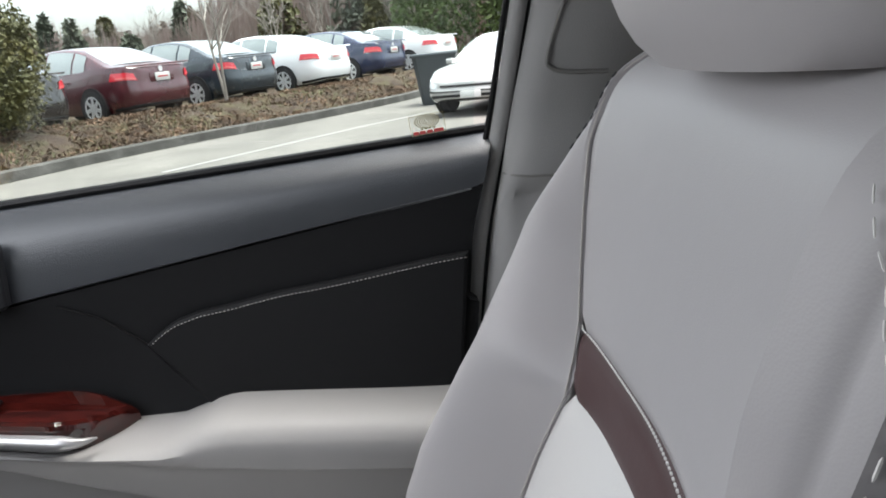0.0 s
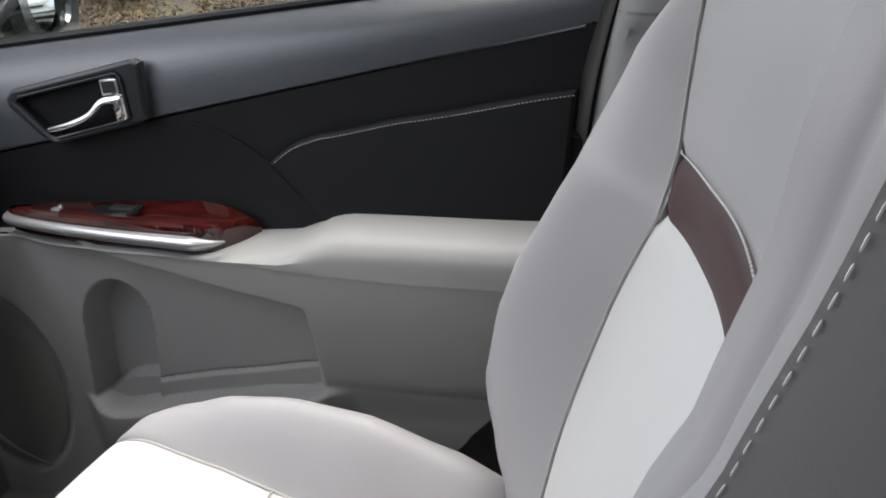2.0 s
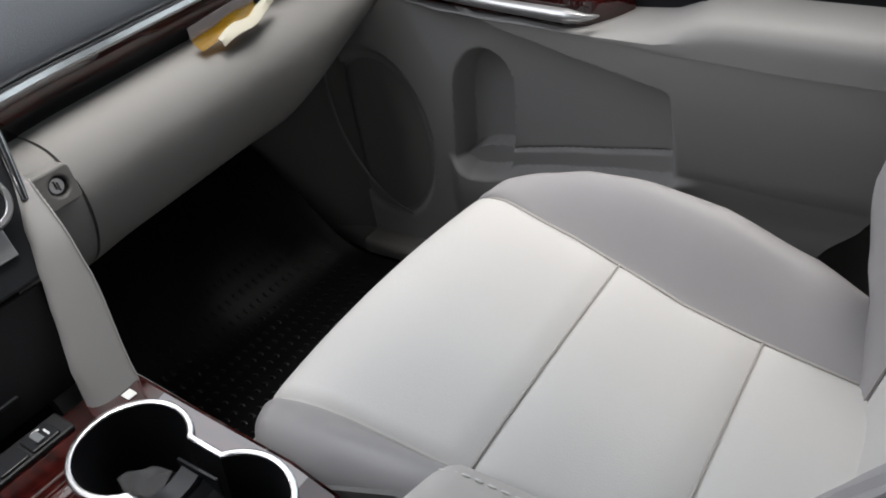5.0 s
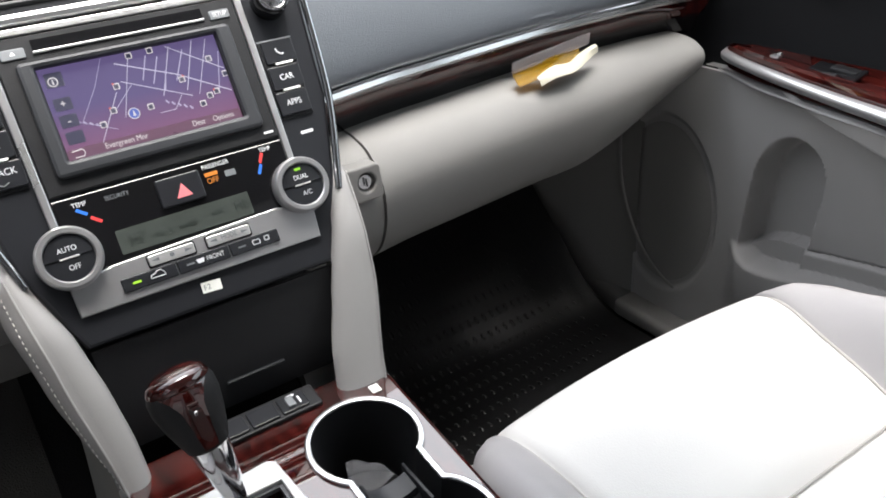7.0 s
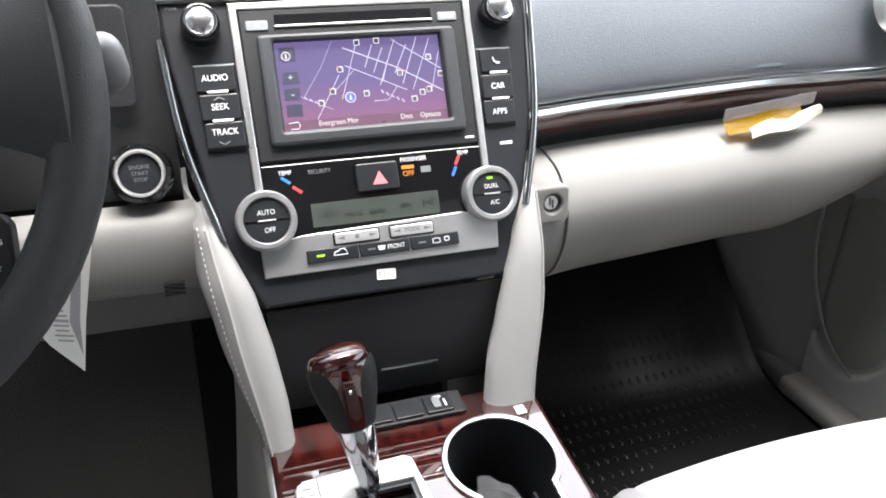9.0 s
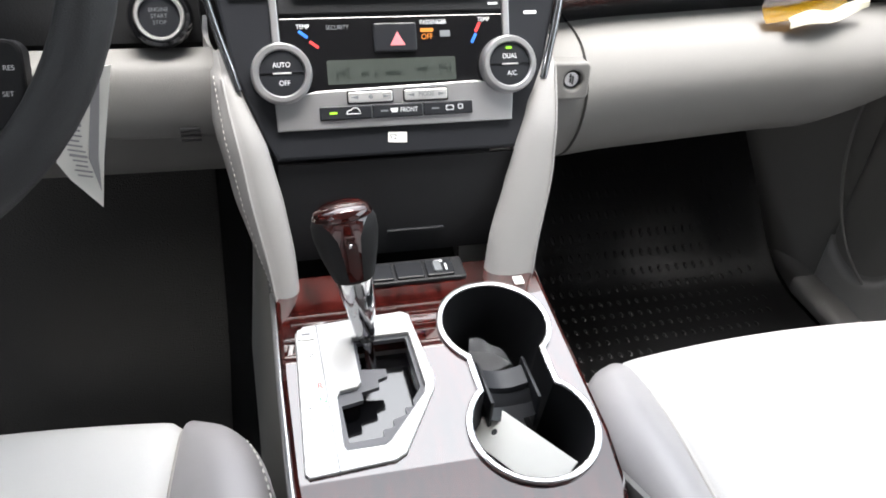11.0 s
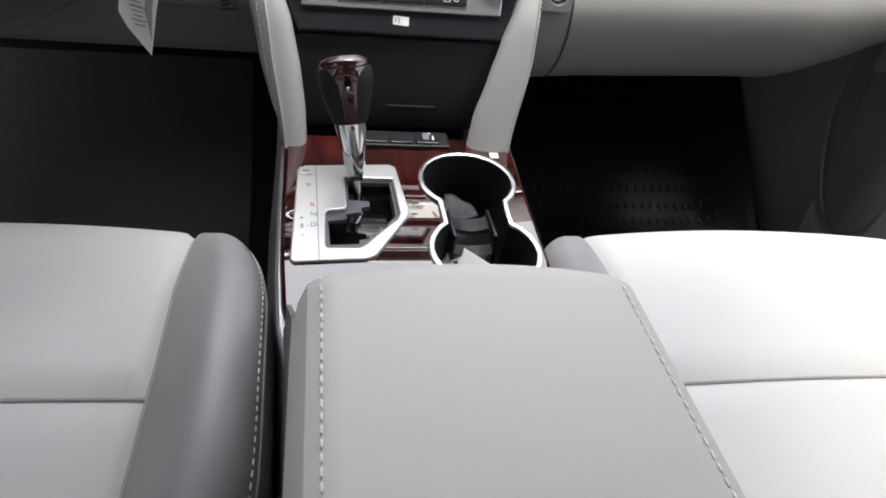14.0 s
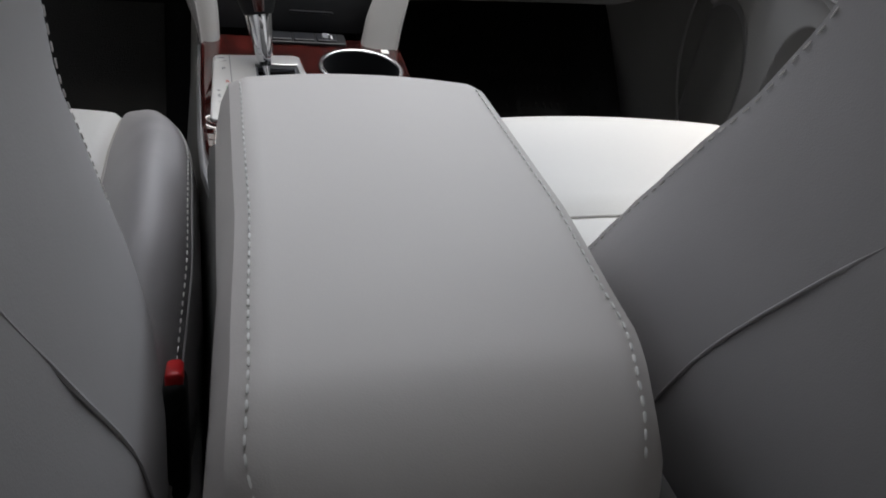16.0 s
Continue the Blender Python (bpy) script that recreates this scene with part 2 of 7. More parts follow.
def slab(outline, m, depth, bevel=0.001, holes=()):
    """A flat plate: outline (x, y) in m's plane, top face at z 0, going down by depth."""
    bm = bmesh.new()
    if holes:
        edges = []
        for ring in (outline, *holes):
            vs = [bm.verts.new((x, y, 0)) for x, y in ring]
            edges += [bm.edges.new((vs[i], vs[(i + 1) % len(vs)])) for i in range(len(vs))]
        bmesh.ops.triangle_fill(bm, use_beauty=True, use_dissolve=False, edges=edges)
        bmesh.ops.recalc_face_normals(bm, faces=bm.faces)
        if sum(f.normal.z for f in bm.faces) < 0:
            bmesh.ops.reverse_faces(bm, faces=bm.faces)
    else:
        bm.faces.new([bm.verts.new((x, y, 0)) for x, y in outline])
        bmesh.ops.recalc_face_normals(bm, faces=bm.faces)
        if bm.faces[:][0].normal.z < 0:
            bmesh.ops.reverse_faces(bm, faces=bm.faces)
    ret = bmesh.ops.extrude_face_region(bm, geom=bm.faces[:])
    down = [g for g in ret["geom"] if isinstance(g, bmesh.types.BMVert)]
    bmesh.ops.translate(bm, vec=(0, 0, -depth), verts=down)
    if bevel:
        low = set(down)
        rim = [e for e in bm.edges if not any(v in low for v in e.verts) and len(e.link_faces) == 2
               and abs(e.link_faces[0].normal.angle(e.link_faces[1].normal, 0)) > 1.0]
        if rim:
            bmesh.ops.bevel(bm, geom=rim, offset=bevel, segments=2, affect="EDGES", profile=0.5)
    bmesh.ops.transform(bm, matrix=m, verts=bm.verts)
    bm.faces.layers.int.new("crisp")
    return bm


def rounded(w, h, r, cx=0.0, cy=0.0, seg=5):
    """Outline of a rounded rectangle."""
    out = []
    for k, (sx, sy) in enumerate(((1, 1), (-1, 1), (-1, -1), (1, -1))):
        for i in range(seg + 1):
            a = radians(90 * k + 90 * i / seg)
            out.append((cx + sx * (w / 2 - r) + r * math.cos(a), cy + sy * (h / 2 - r) + r * math.sin(a)))
    return out


def circle(r, cx=0.0, cy=0.0, seg=40):
    return [(cx + r * math.cos(2 * math.pi * i / seg), cy + r * math.sin(2 * math.pi * i / seg)) for i in range(seg)]


def lathe(profile, m, seg=40):
    """Turn (radius, height) round the z axis of m."""
    rows = [[m @ Vector((r * math.cos(2 * math.pi * i / seg), r * math.sin(2 * math.pi * i / seg), z)) for i in range(seg)] for r, z in profile]
    return sheet(rows, closed_u=True, cap=True)


def spline(points, count):
    """Catmull-Rom through points, count samples."""
    p = [Vector(q) for q in points]
    out = []
    for k in range(count):
        s = k / (count - 1) * (len(p) - 1)
        i = min(int(s), len(p) - 2)
        f = s - i
        a, b, c, d = p[max(i - 1, 0)], p[i], p[i + 1], p[min(i + 2, len(p) - 1)]
        out.append(0.5 * ((2 * b) + (c - a) * f + (2 * a - 5 * b + 4 * c - d) * f * f + (3 * b - a - 3 * c + d) * f ** 3))
    return out


def tube(points, radius, seg=10, flat=1.0, closed=False):
    """A round bar along points; radius may be a list."""
    p = [Vector(q) for q in points]
    n = len(p)
    rows, up = [], None
    for i in range(n):
        a = p[(i - 1) % n] if closed or i else p[i]
        b = p[(i + 1) % n] if closed or i < n - 1 else p[i]
        t = (b - a).normalized()
        if up is None:
            up = t.orthogonal().normalized()
        up = (up - t * up.dot(t)).normalized()
        side = t.cross(up)
        r = radius[i] if isinstance(radius, (list, tuple)) else radius
        rows.append([p[i] + up * (r * math.cos(2 * math.pi * k / seg)) + side * (r * flat * math.sin(2 * math.pi * k / seg)) for k in range(seg)])
    if closed:
        rows.append(rows[0])
    return sheet(rows, closed_u=True, cap=not closed)


def lerp(table, x):
    """Smooth piecewise interpolation in a table of (x, value)."""
    if x <= table[0][0]:
        return table[0][1]
    for (x0, y0), (x1, y1) in zip(table, table[1:]):
        if x <= x1:
            f = (x - x0) / (x1 - x0)
            f = f * f * (3 - 2 * f) * 0.35 + f * 0.65
            return y0 + (y1 - y0) * f
    return table[-1][1]


def stitches(name, points, mat, parent, normal=None, length=0.0042, gap=0.0024, width=0.0011, count=400, lift=0.0006):
    """A row of sewn threads along points, each a small spindle; one object."""
    p = spline(points, count)
    bm = bmesh.new()
    run, start, on = 0.0, p[0], True
    for a, b in zip(p, p[1:]):
        run += (b - a).length
        if run >= (length if on else gap):
            if on:
                d = b - start
                t = d.normalized()
                s = t.orthogonal().normalized()
                u = t.cross(s)
                rings = []
                for f, r in ((0.0, 0.35), (0.2, 0.9), (0.8, 0.9), (1.0, 0.35)):
                    c = start + d * f
                    rings.append([bm.verts.new(c + s * (width * r * x) + u * (width * r * y)) for x, y in ((1, 0), (0, 1), (-1, 0), (0, -1))])
                for r0, r1 in zip(rings, rings[1:]):
                    for i in range(4):
                        bm.faces.new((r0[i], r0[(i + 1) % 4], r1[(i + 1) % 4], r1[i]))
            run, start, on = 0.0, b, not on
    return part(name, bm, mat, parent, "row of sewn thread", kind="stuff")


def span(a, b, n):
    return [a + (b - a) * k / (n - 1) for k in range(n)]


def words(text, m, size, mat, parent, name="lettering", label="", align="CENTER", squeeze=1.0):
    """Raised print in the built-in font, lying in m's plane."""
    cu = bpy.data.curves.new(name, "FONT")
    cu.body, cu.size, cu.extrude = text, size, 0.0001
    cu.align_x, cu.align_y = align, "CENTER"
    tmp = new(name, cu)
    dg = bpy.context.evaluated_depsgraph_get()
    me = bpy.data.meshes.new_from_object(tmp.evaluated_get(dg))
    bpy.data.objects.remove(tmp)
    bpy.data.curves.remove(cu)
    me.transform(m @ Matrix.Diagonal((squeeze, 1, 1, 1)))
    me.materials.clear()
    me.materials.append(mat)
    ob = new(name, me)
    if parent is not None:
        bpy.context.view_layer.update()
        ob.parent = parent
        ob.matrix_parent_inverse = parent.matrix_world.inverted()
    return tagged(ob, label)

# ---- seats ----
SEAT_X = 0.345
# half widths of the cushion's pale insert, towards the door and towards the console
INSERT_OUTER = [(-0.42, 0.112), (-0.36, 0.116), (-0.234, 0.125), (-0.159, 0.130), (-0.085, 0.146), (-0.018, 0.161), (0.084, 0.181), (0.13, 0.186)]
INSERT_INNER = [(-0.42, 0.116), (-0.36, 0.122), (-0.234, 0.135), (-0.096, 0.149), (-0.062, 0.153), (0.012, 0.158), (0.077, 0.167), (0.13, 0.172)]
BOLSTER_H = [(-0.40, 0.004), (-0.33, 0.018), (-0.25, 0.049), (-0.16, 0.063), (-0.08, 0.057), (-0.02, 0.042), (0.03, 0.021), (0.07, 0.004), (0.10, -0.008), (0.14, -0.016)]
CUSHION = spline([(0, -0.44, 0.515), (0, -0.36, 0.519), (0, -0.234, 0.536), (0, -0.085, 0.570), (0, 0.02, 0.590), (0, 0.072, 0.596),
                  (0, 0.104, 0.583), (0, 0.122, 0.548), (0, 0.124, 0.49), (0, 0.118, 0.42)], 73)
SEAT = {"x": SEAT_X, "inner": -1, "shift": 0.0, "lean": 0.0}


def cushion_v(y):
    """Index on the cushion's centre line for a y on its top."""
    return min(range(58), key=lambda i: abs(CUSHION[i].y - y))


def insert_w(side, y):
    return lerp(INSERT_INNER if side == SEAT["inner"] else INSERT_OUTER, y)


def cushion_point(i, x, d):
    c = CUSHION[i]
    t = (CUSHION[min(i + 1, 72)] - CUSHION[max(i - 1, 0)]).normalized()
    nrm = Vector((0, -t.z, t.y))
    f = max(0.0, min(1.0, (c.y + 0.02) / 0.12)) if i < 58 else 1.0
    bow = 0.006 * f * f * (1 - (x / 0.17) ** 2)
    return Vector((SEAT["x"] + x, c.y + max(-0.03, bow), c.z)) + nrm * d


def groove(dist, depth=0.007, width=0.006):
    return -depth * math.exp(-(dist / width) ** 2)


def cushion_insert(v0, v1, nu=29):
    rows = []
    for i in range(v0, v1 + 1):
        row = []
        for k in range(nu):
            s = -math.cos(math.pi * k / (nu - 1))
            w = insert_w(1 if s > 0 else -1, CUSHION[i].y)
            edge_v = min((CUSHION[i] - CUSHION[v0]).length, (CUSHION[i] - CUSHION[v1]).length)
            d = 0.005 * (1 - s * s) + min(groove(w * (1 - abs(s))), groove(edge_v))
            row.append(cushion_point(i, s * w, d))
        rows.append(row)
    return thick(sheet(rows), 0.03, (0, 0, 1))


def cushion_out(y):
    """Half width of the cushion: drawn in at the back and rounded at the front corners."""
    f = max(0.0, min(1.0, (y + 0.02) / 0.14))
    return 0.236 - 0.022 * max(0, (-y - 0.15) / 0.25) - 0.036 * f * f


def cushion_bolster(side, nu=22):
    rows = []
    for i in range(0, 73):
        y = CUSHION[i].y
        top = i < 58
        w = insert_w(side, y)
        h = lerp(BOLSTER_H, y) if top else 0.0
        out = max(cushion_out(y), w + 0.012)
        lip = lerp([(0, 0.0), (58, 0.0), (72, -0.004)], i)
        row = []
        prof = [(0.0, -0.006), (0.04, -0.001), (0.16, 0.25 * h + 0.003), (0.32, 0.62 * h + 0.005), (0.5, 0.92 * h + 0.006), (0.66, 1.0 * h + 0.004),
                (0.82, 0.9 * h - 0.002), (0.93, 0.66 * h - 0.010), (1.0, 0.4 * h - 0.022)]
        crumple = 0.0016 * math.exp(-((y + 0.25) / 0.03) ** 2)
        for q in spline([(a, b, 0) for a, b in prof], nu):
            fold = crumple * math.sin(70 * q.x + 160 * y) * max(0.0, 1 - q.x / 0.55)
            row.append(cushion_point(i, side * (w + (out - w) * q.x), q.y + lip + fold))
        zb = 0.40
        last = row[-1]
        fr = max(0, min(1, (i - 46) / 14))
        row += [Vector((SEAT["x"] + side * (out + 0.004), last.y - 0.03 * f * fr, last.z - max(0.004, last.z - zb) * f)) for f in (0.15, 0.5, 1.0)]
        rows.append(row)
    return thick(sheet(rows), 0.012, (0, 0, 1))


# back rest: centre line from the cushion up and over the shoulder
BACK = spline([(0, -0.315, 0.50), (0, -0.338, 0.58), (0, -0.360, 0.66), (0, -0.396, 0.76), (0, -0.438, 0.87), (0, -0.464, 0.95), (0, -0.486, 1.02),
               (0, -0.506, 1.06), (0, -0.540, 1.080), (0, -0.590, 1.070), (0, -0.615, 1.02), (0, -0.60, 0.85), (0, -0.565, 0.55)], 97)
BACK_OUTER = [(0.50, 0.088), (0.588, 0.113), (0.61, 0.121), (0.69, 0.140), (0.733, 0.146), (0.767, 0.148), (0.805, 0.143), (0.835, 0.132), (0.862, 0.119), (0.88, 0.130), (0.90, 0.145),
              (0.94, 0.167), (0.986, 0.184), (1.026, 0.1955), (1.045, 0.199), (1.06, 0.199), (1.10, 0.19)]
BACK_INNER = [(0.50, 0.095), (0.58, 0.110), (0.66, 0.132), (0.76, 0.143), (0.83, 0.140), (0.862, 0.134), (0.90, 0.150), (0.95, 0.170), (0.98, 0.178), (1.01, 0.181), (1.035, 0.181), (1.05, 0.183), (1.06, 0.188), (1.08, 0.198)]
BACK_OUT = [(0.50, 0.186), (0.60, 0.208), (0.70, 0.214), (0.85, 0.210), (0.95, 0.209), (1.02, 0.205), (1.06, 0.197), (1.085, 0.17)]
OUTER_H = [(0.50, 0.0), (0.56, 0.024), (0.60, 0.044), (0.66, 0.069), (0.72, 0.077), (0.76, 0.076), (0.82, 0.067), (0.87, 0.059), (0.95, 0.044), (1.02, 0.019), (1.06, 0.004), (1.08, 0.0)]
INNER_H = [(0.50, 0.055), (0.60, 0.066), (0.655, 0.066), (0.68, 0.060), (0.712, 0.052), (0.757, 0.041), (0.785, 0.034), (0.835, 0.019), (0.887, 0.007), (0.97, 0.003), (1.04, 0.003), (1.08, 0.0)]
HOLLOW = [(0.50, 0.010), (0.70, 0.016), (0.86, 0.016), (0.91, 0.012), (1.0, 0.007), (1.06, 0.003)]
# the shoulder panel curls up towards the outer bolster
LIFT = [(0.50, 0.0), (0.90, 0.0), (0.94, 0.006), (0.973, 0.011), (1.016, 0.016), (1.05, 0.013), (1.08, 0.004)]
# the inner side panel swells towards the console low down
SWELL = [(0.50, 0.226), (0.62, 0.230), (0.70, 0.226), (0.78, 0.214), (0.88, 0.210), (0.95, 0.220), (1.0, 0.230), (1.08, 0.230)]
# half width at the sewn crest of the inner bolster
CREST = [(0.50, 0.205), (0.84, 0.205), (0.90, 0.210), (0.96, 0.218), (1.0, 0.227), (1.08, 0.229)]
BACK_TOP = 62


def back_w(side, z):
    return lerp(BACK_INNER if side == SEAT["inner"] else BACK_OUTER, z)


def back_u(z):
    """Place on the back's centre line for a height below the shoulder."""
    for i in range(BACK_TOP):
        if BACK[i + 1].z >= z:
            return i + (z - BACK[i].z) / (BACK[i + 1].z - BACK[i].z)
    return BACK_TOP


def back_point(u, x, d):
    i = min(int(u), 95)
    c = BACK[i].lerp(BACK[i + 1], u - i)
    t = (BACK[min(i + 2, 96)] - BACK[max(i - 1, 0)]).normalized()
    nrm = Vector((0, t.z, -t.y))
    return Vector((SEAT["x"] + SEAT["shift"] + x, c.y - SEAT["lean"] * max(0.0, c.z - 0.74), c.z)) + nrm * d


def panel_point(u, s, extra=0.0):
    """On the hollowed face of the back; s runs from -1 to 1 between the bolsters."""
    i = min(int(u), 95)
    z = BACK[i].z + (BACK[i + 1].z - BACK[i].z) * (u - i)
    if u > BACK_TOP:
        z = 1.08
    w = back_w(1 if s > 0 else -1, z)
    side = 1 if s > 0 else -1
    fold = (0.007 if side == SEAT["inner"] else 0.0048) + (0.020 * max(0.0, min(1.0, (z - 0.92) / 0.08)) if side == SEAT["inner"] else 0.0)
    rise = 1 - s ** 4 if side != SEAT["inner"] else 1.0
    if side != SEAT["inner"]:
        extra += lerp(LIFT, z) * s ** 4
    return back_point(u, s * w, -lerp(HOLLOW, z) * rise + groove(w * (1 - abs(s)), fold, 0.006 + max(0.0, fold - 0.007)) + extra)


def back_panel(low, high, n, nu=31):
    """Part of the face between two seams, each a place on the centre line that may vary with s."""
    rows = []
    for k in range(n + 1):
        f = k / n
        row = []
        for j in range(nu):
            s = -math.cos(math.pi * j / (nu - 1))
            a, b = low(s), high(s)
            u = a + (b - a) * f
            edge = min(f, 1 - f) * (b - a) * 0.0135
            row.append(panel_point(u, s, groove(edge, 0.004, 0.005)))
        rows.append(row)
    return thick(sheet(rows), 0.03, (0, 1, 0.3))


def outer_row(side, i, nu=24):
    z = BACK[i].z
    w, out, h = back_w(side, z), lerp(BACK_OUT, z), lerp(OUTER_H, z)
    over = max(0.0, min(1.0, (i - 46) / 13))
    over = over * over * (3 - 2 * over)
    out += (lerp([(44, 0.203), (53, 0.2035), (57, 0.203), (60, 0.201), (74, 0.185)], i) - out) * over
    w = min(w, out - 0.004)
    h *= 1 - over
    lift = lerp(LIFT, z if i <= BACK_TOP else 1.08)
    h = max(0.0, h - lift)
    prof = [(0.0, -0.0042), (0.05, 0.0), (0.2, 0.34 * h), (0.38, 0.72 * h), (0.58, 0.97 * h), (0.74, 1.0 * h), (0.86, 0.90 * h), (0.94, 0.70 * h), (0.985, 0.42 * h - 0.003), (1.0, 0.16 * h - 0.010)]
    row = []
    for q in spline([(a, b, 0) for a, b in prof], nu):
        fold = 0.0022 * math.exp(-((z - 0.872) / 0.006) ** 2) * max(0.0, 1 - abs(q.x - 0.15) / 0.35) + 0.003 * math.exp(-((z - 0.955 - 0.05 * q.x) / 0.012) ** 2) * max(0.0, 1 - q.x / 0.7)
        row.append(back_point(i, side * (w + (out - w) * q.x), q.y + lift - fold))
    last = row[-1]
    for f in (0.12, 0.4, 0.75, 1.0):
        row.append(Vector((SEAT["x"] + SEAT["shift"] + side * (out + 0.004 - 0.02 * f * f), last.y + (-0.61 + 0.03 * (1.0 - z) - last.y) * f, last.z)))
    return row


def inner_at(side, u, f):
    """On the inner bolster's face, f from the insert to its sewn crest at 1."""
    i = min(int(u), 95)
    z = BACK[i].z + (BACK[i + 1].z - BACK[i].z) * (u - i) if u <= BACK_TOP else 1.08
    w, h, crest = back_w(side, z), lerp(INNER_H, z), lerp(CREST, z)
    pad = lerp([(0.80, 0.0), (0.88, 0.011), (0.95, 0.019), (1.0, 0.028), (1.05, 0.029), (1.08, 0.020)], z)
    low = -lerp(HOLLOW, z) - 0.007 - 0.020 * max(0.0, min(1.0, (z - 0.92) / 0.08))
    d = lerp([(0.0, low), (0.08, 0.45 * low), (0.28, 0.45 * h + 0.75 * pad), (0.50, 0.82 * h + pad), (0.80, 1.0 * h + 0.72 * pad), (1.0, h + 0.4 * pad)], f)
    return back_point(u, side * (w + (crest - w) * f), d + groove((f - 0.84) * (crest - w), 0.0032, 0.0028))


def inner_across(side, z, x):
    """The same by height and distance from the seat's middle."""
    u = back_u(z)
    w = back_w(side, z)
    return inner_at(side, u, (x - w) / (lerp(CREST, z) - w))


def inner_row(side, i):
    z = BACK[i].z if i <= BACK_TOP else 1.08
    row = [inner_at(side, i, f) for f in (0.0, 0.03, 0.07, 0.14, 0.24, 0.36, 0.5, 0.62, 0.72, 0.77, 0.81, 0.84, 0.87, 0.92, 1.0)]
    last = row[-1]
    swell, crest = lerp(SWELL, z), lerp(CREST, z)
    for f, g in ((0.02, 0.10), (0.05, 0.28), (0.10, 0.5), (0.18, 0.75), (0.30, 0.93), (0.45, 1.0), (0.62, 0.98), (0.80, 0.86), (1.0, 0.55)):
        row.append(Vector((SEAT["x"] + SEAT["shift"] + side * (crest + (swell - crest) * g), last.y + (-0.61 + 0.03 * (1.0 - z) - last.y) * f, last.z)))
    return row


def build_seat(label, x, inner, shift=0.0, lean=0.0):
    SEAT["x"], SEAT["inner"], SEAT["shift"], SEAT["lean"] = x, inner, shift, lean
    seat = empty("front_chair", (SEAT["x"], -0.15, 0.30), label, "seat", "front seats")
    a, b = cushion_v(-0.085), cushion_v(-0.234)
    part("cushion_core", box(SEAT["x"], -0.16, 0.43, 0.40, 0.5, 0.09, 0.04, 3), GREY_PLASTIC, seat)
    part("cushion_panel", cushion_insert(a, 72), WHITE_LEATHER, seat, "pale leather front cushion panel")
    part("cushion_panel", cushion_insert(b, a), WHITE_LEATHER, seat, "pale leather middle cushion panel")
    part("cushion_panel", cushion_insert(0, b), WHITE_LEATHER, seat, "pale leather rear cushion panel")
    for v in (a, b):
        pts = [cushion_point(v, s * insert_w(1 if s > 0 else -1, CUSHION[v].y), 0.005 * (1 - s * s) - 0.0052) for s in [-1 + 0.1 * k for k in range(21)]]
        part("seam", tube(pts, 0.0013, 6), GREY_THREAD, seat)
    for side in (-1, 1):
        part("seam", tube([cushion_point(i, side * insert_w(side, CUSHION[i].y), -0.0052) for i in range(2, 72, 2)], 0.0013, 6), GREY_THREAD, seat)
        bo = part("cushion_bolster", cushion_bolster(side), GREY_LEATHER, seat, "grey leather side bolster")
        pts, rim = [], []
        for i in range(4, 60, 2):
            y = CUSHION[i].y
            w, h = insert_w(side, y), lerp(BOLSTER_H, y)
            out = max(cushion_out(y), w + 0.012)
            pts.append(cushion_point(i, side * (w + (out - w) * 0.94), 0.62 * h - 0.0100))
            rim.append(cushion_point(i, side * (w + (out - w) * 0.975), 0.50 * h - 0.0150))
        stitches("stitching", pts, THREAD if side == inner else GREY_THREAD, bo, count=1300, width=0.0009, length=0.0046, gap=0.0028)
        part("seam", tube(rim, 0.0011, 6), GREY_LEATHER, bo)
    outer = -inner
    bow = lambda t: max(0.0, math.sin(math.pi * ((1 - t) / 2) ** 1.6)) ** 1.5
    low = lambda s: back_u(0.861 + 0.010 * bow(s * outer))
    high = lambda s: back_u(0.898 + 0.013 * bow(s * outer))
    part("back_core", box(SEAT["x"] + SEAT["shift"], -0.520, 0.78, 0.34, 0.05, 0.46, 0.02, 3, Matrix.Rotation(radians(17), 4, "X")), GREY_PLASTIC, seat)
    part("back_panel", back_panel(lambda s: 0.0, low, 34), WHITE_LEATHER, seat, "pale leather back insert")
    part("stripe", back_panel(low, high, 8), MAROON_LEATHER, seat, "maroon leather stripe")
    up = part("shoulder_panel", back_panel(high, lambda s: BACK_TOP + 10, 40), GREY_LEATHER, seat, "grey leather shoulder panel")
    stitches("stitching", [panel_point(high(s) + 0.22, s, 0.0002) for s in [-0.985 + 1.97 * k / 30 for k in range(31)]], THREAD, up, count=1500, width=0.0008, length=0.0026, gap=0.0011)
    # outer bolster with its pleats at the shoulder
    bo = part("back_bolster", thick(sheet([outer_row(outer, i) for i in range(0, BACK_TOP + 12)]), 0.008, (0, 1, 0.3)), GREY_LEATHER, seat, "grey leather outer side bolster")
    part("seam", tube([panel_point(u, outer * 1.0, 0.0028) for u in range(3, 60, 2)], 0.0009, 6), GREY_THREAD, bo)
    for k0 in (12, 17):
        stitches("pleat_stitching", [outer_row(outer, i)[k0 + round((i - 46) * 0.25)] + Vector((0, 0.0008, 0.0004)) for i in range(46, 57)], DARK_LEATHER, bo, count=260, width=0.0008, length=0.005, gap=0.003)
    # inner bolster, sewn along its crest
    inner_rows = [inner_row(inner, i) for i in range(0, BACK_TOP + 12)]
    bi = part("back_bolster", thick(sheet(inner_rows), 0.008, (0, 1, 0.3)), GREY_LEATHER, seat, "grey leather inner side bolster")
    stitches("stitching", [r[15] + Vector((inner * 0.0006, 0.0006, 0)) for r in inner_rows[3:60:2]], THREAD, bi, count=1700, width=0.0005, length=0.0058, gap=0.0034)
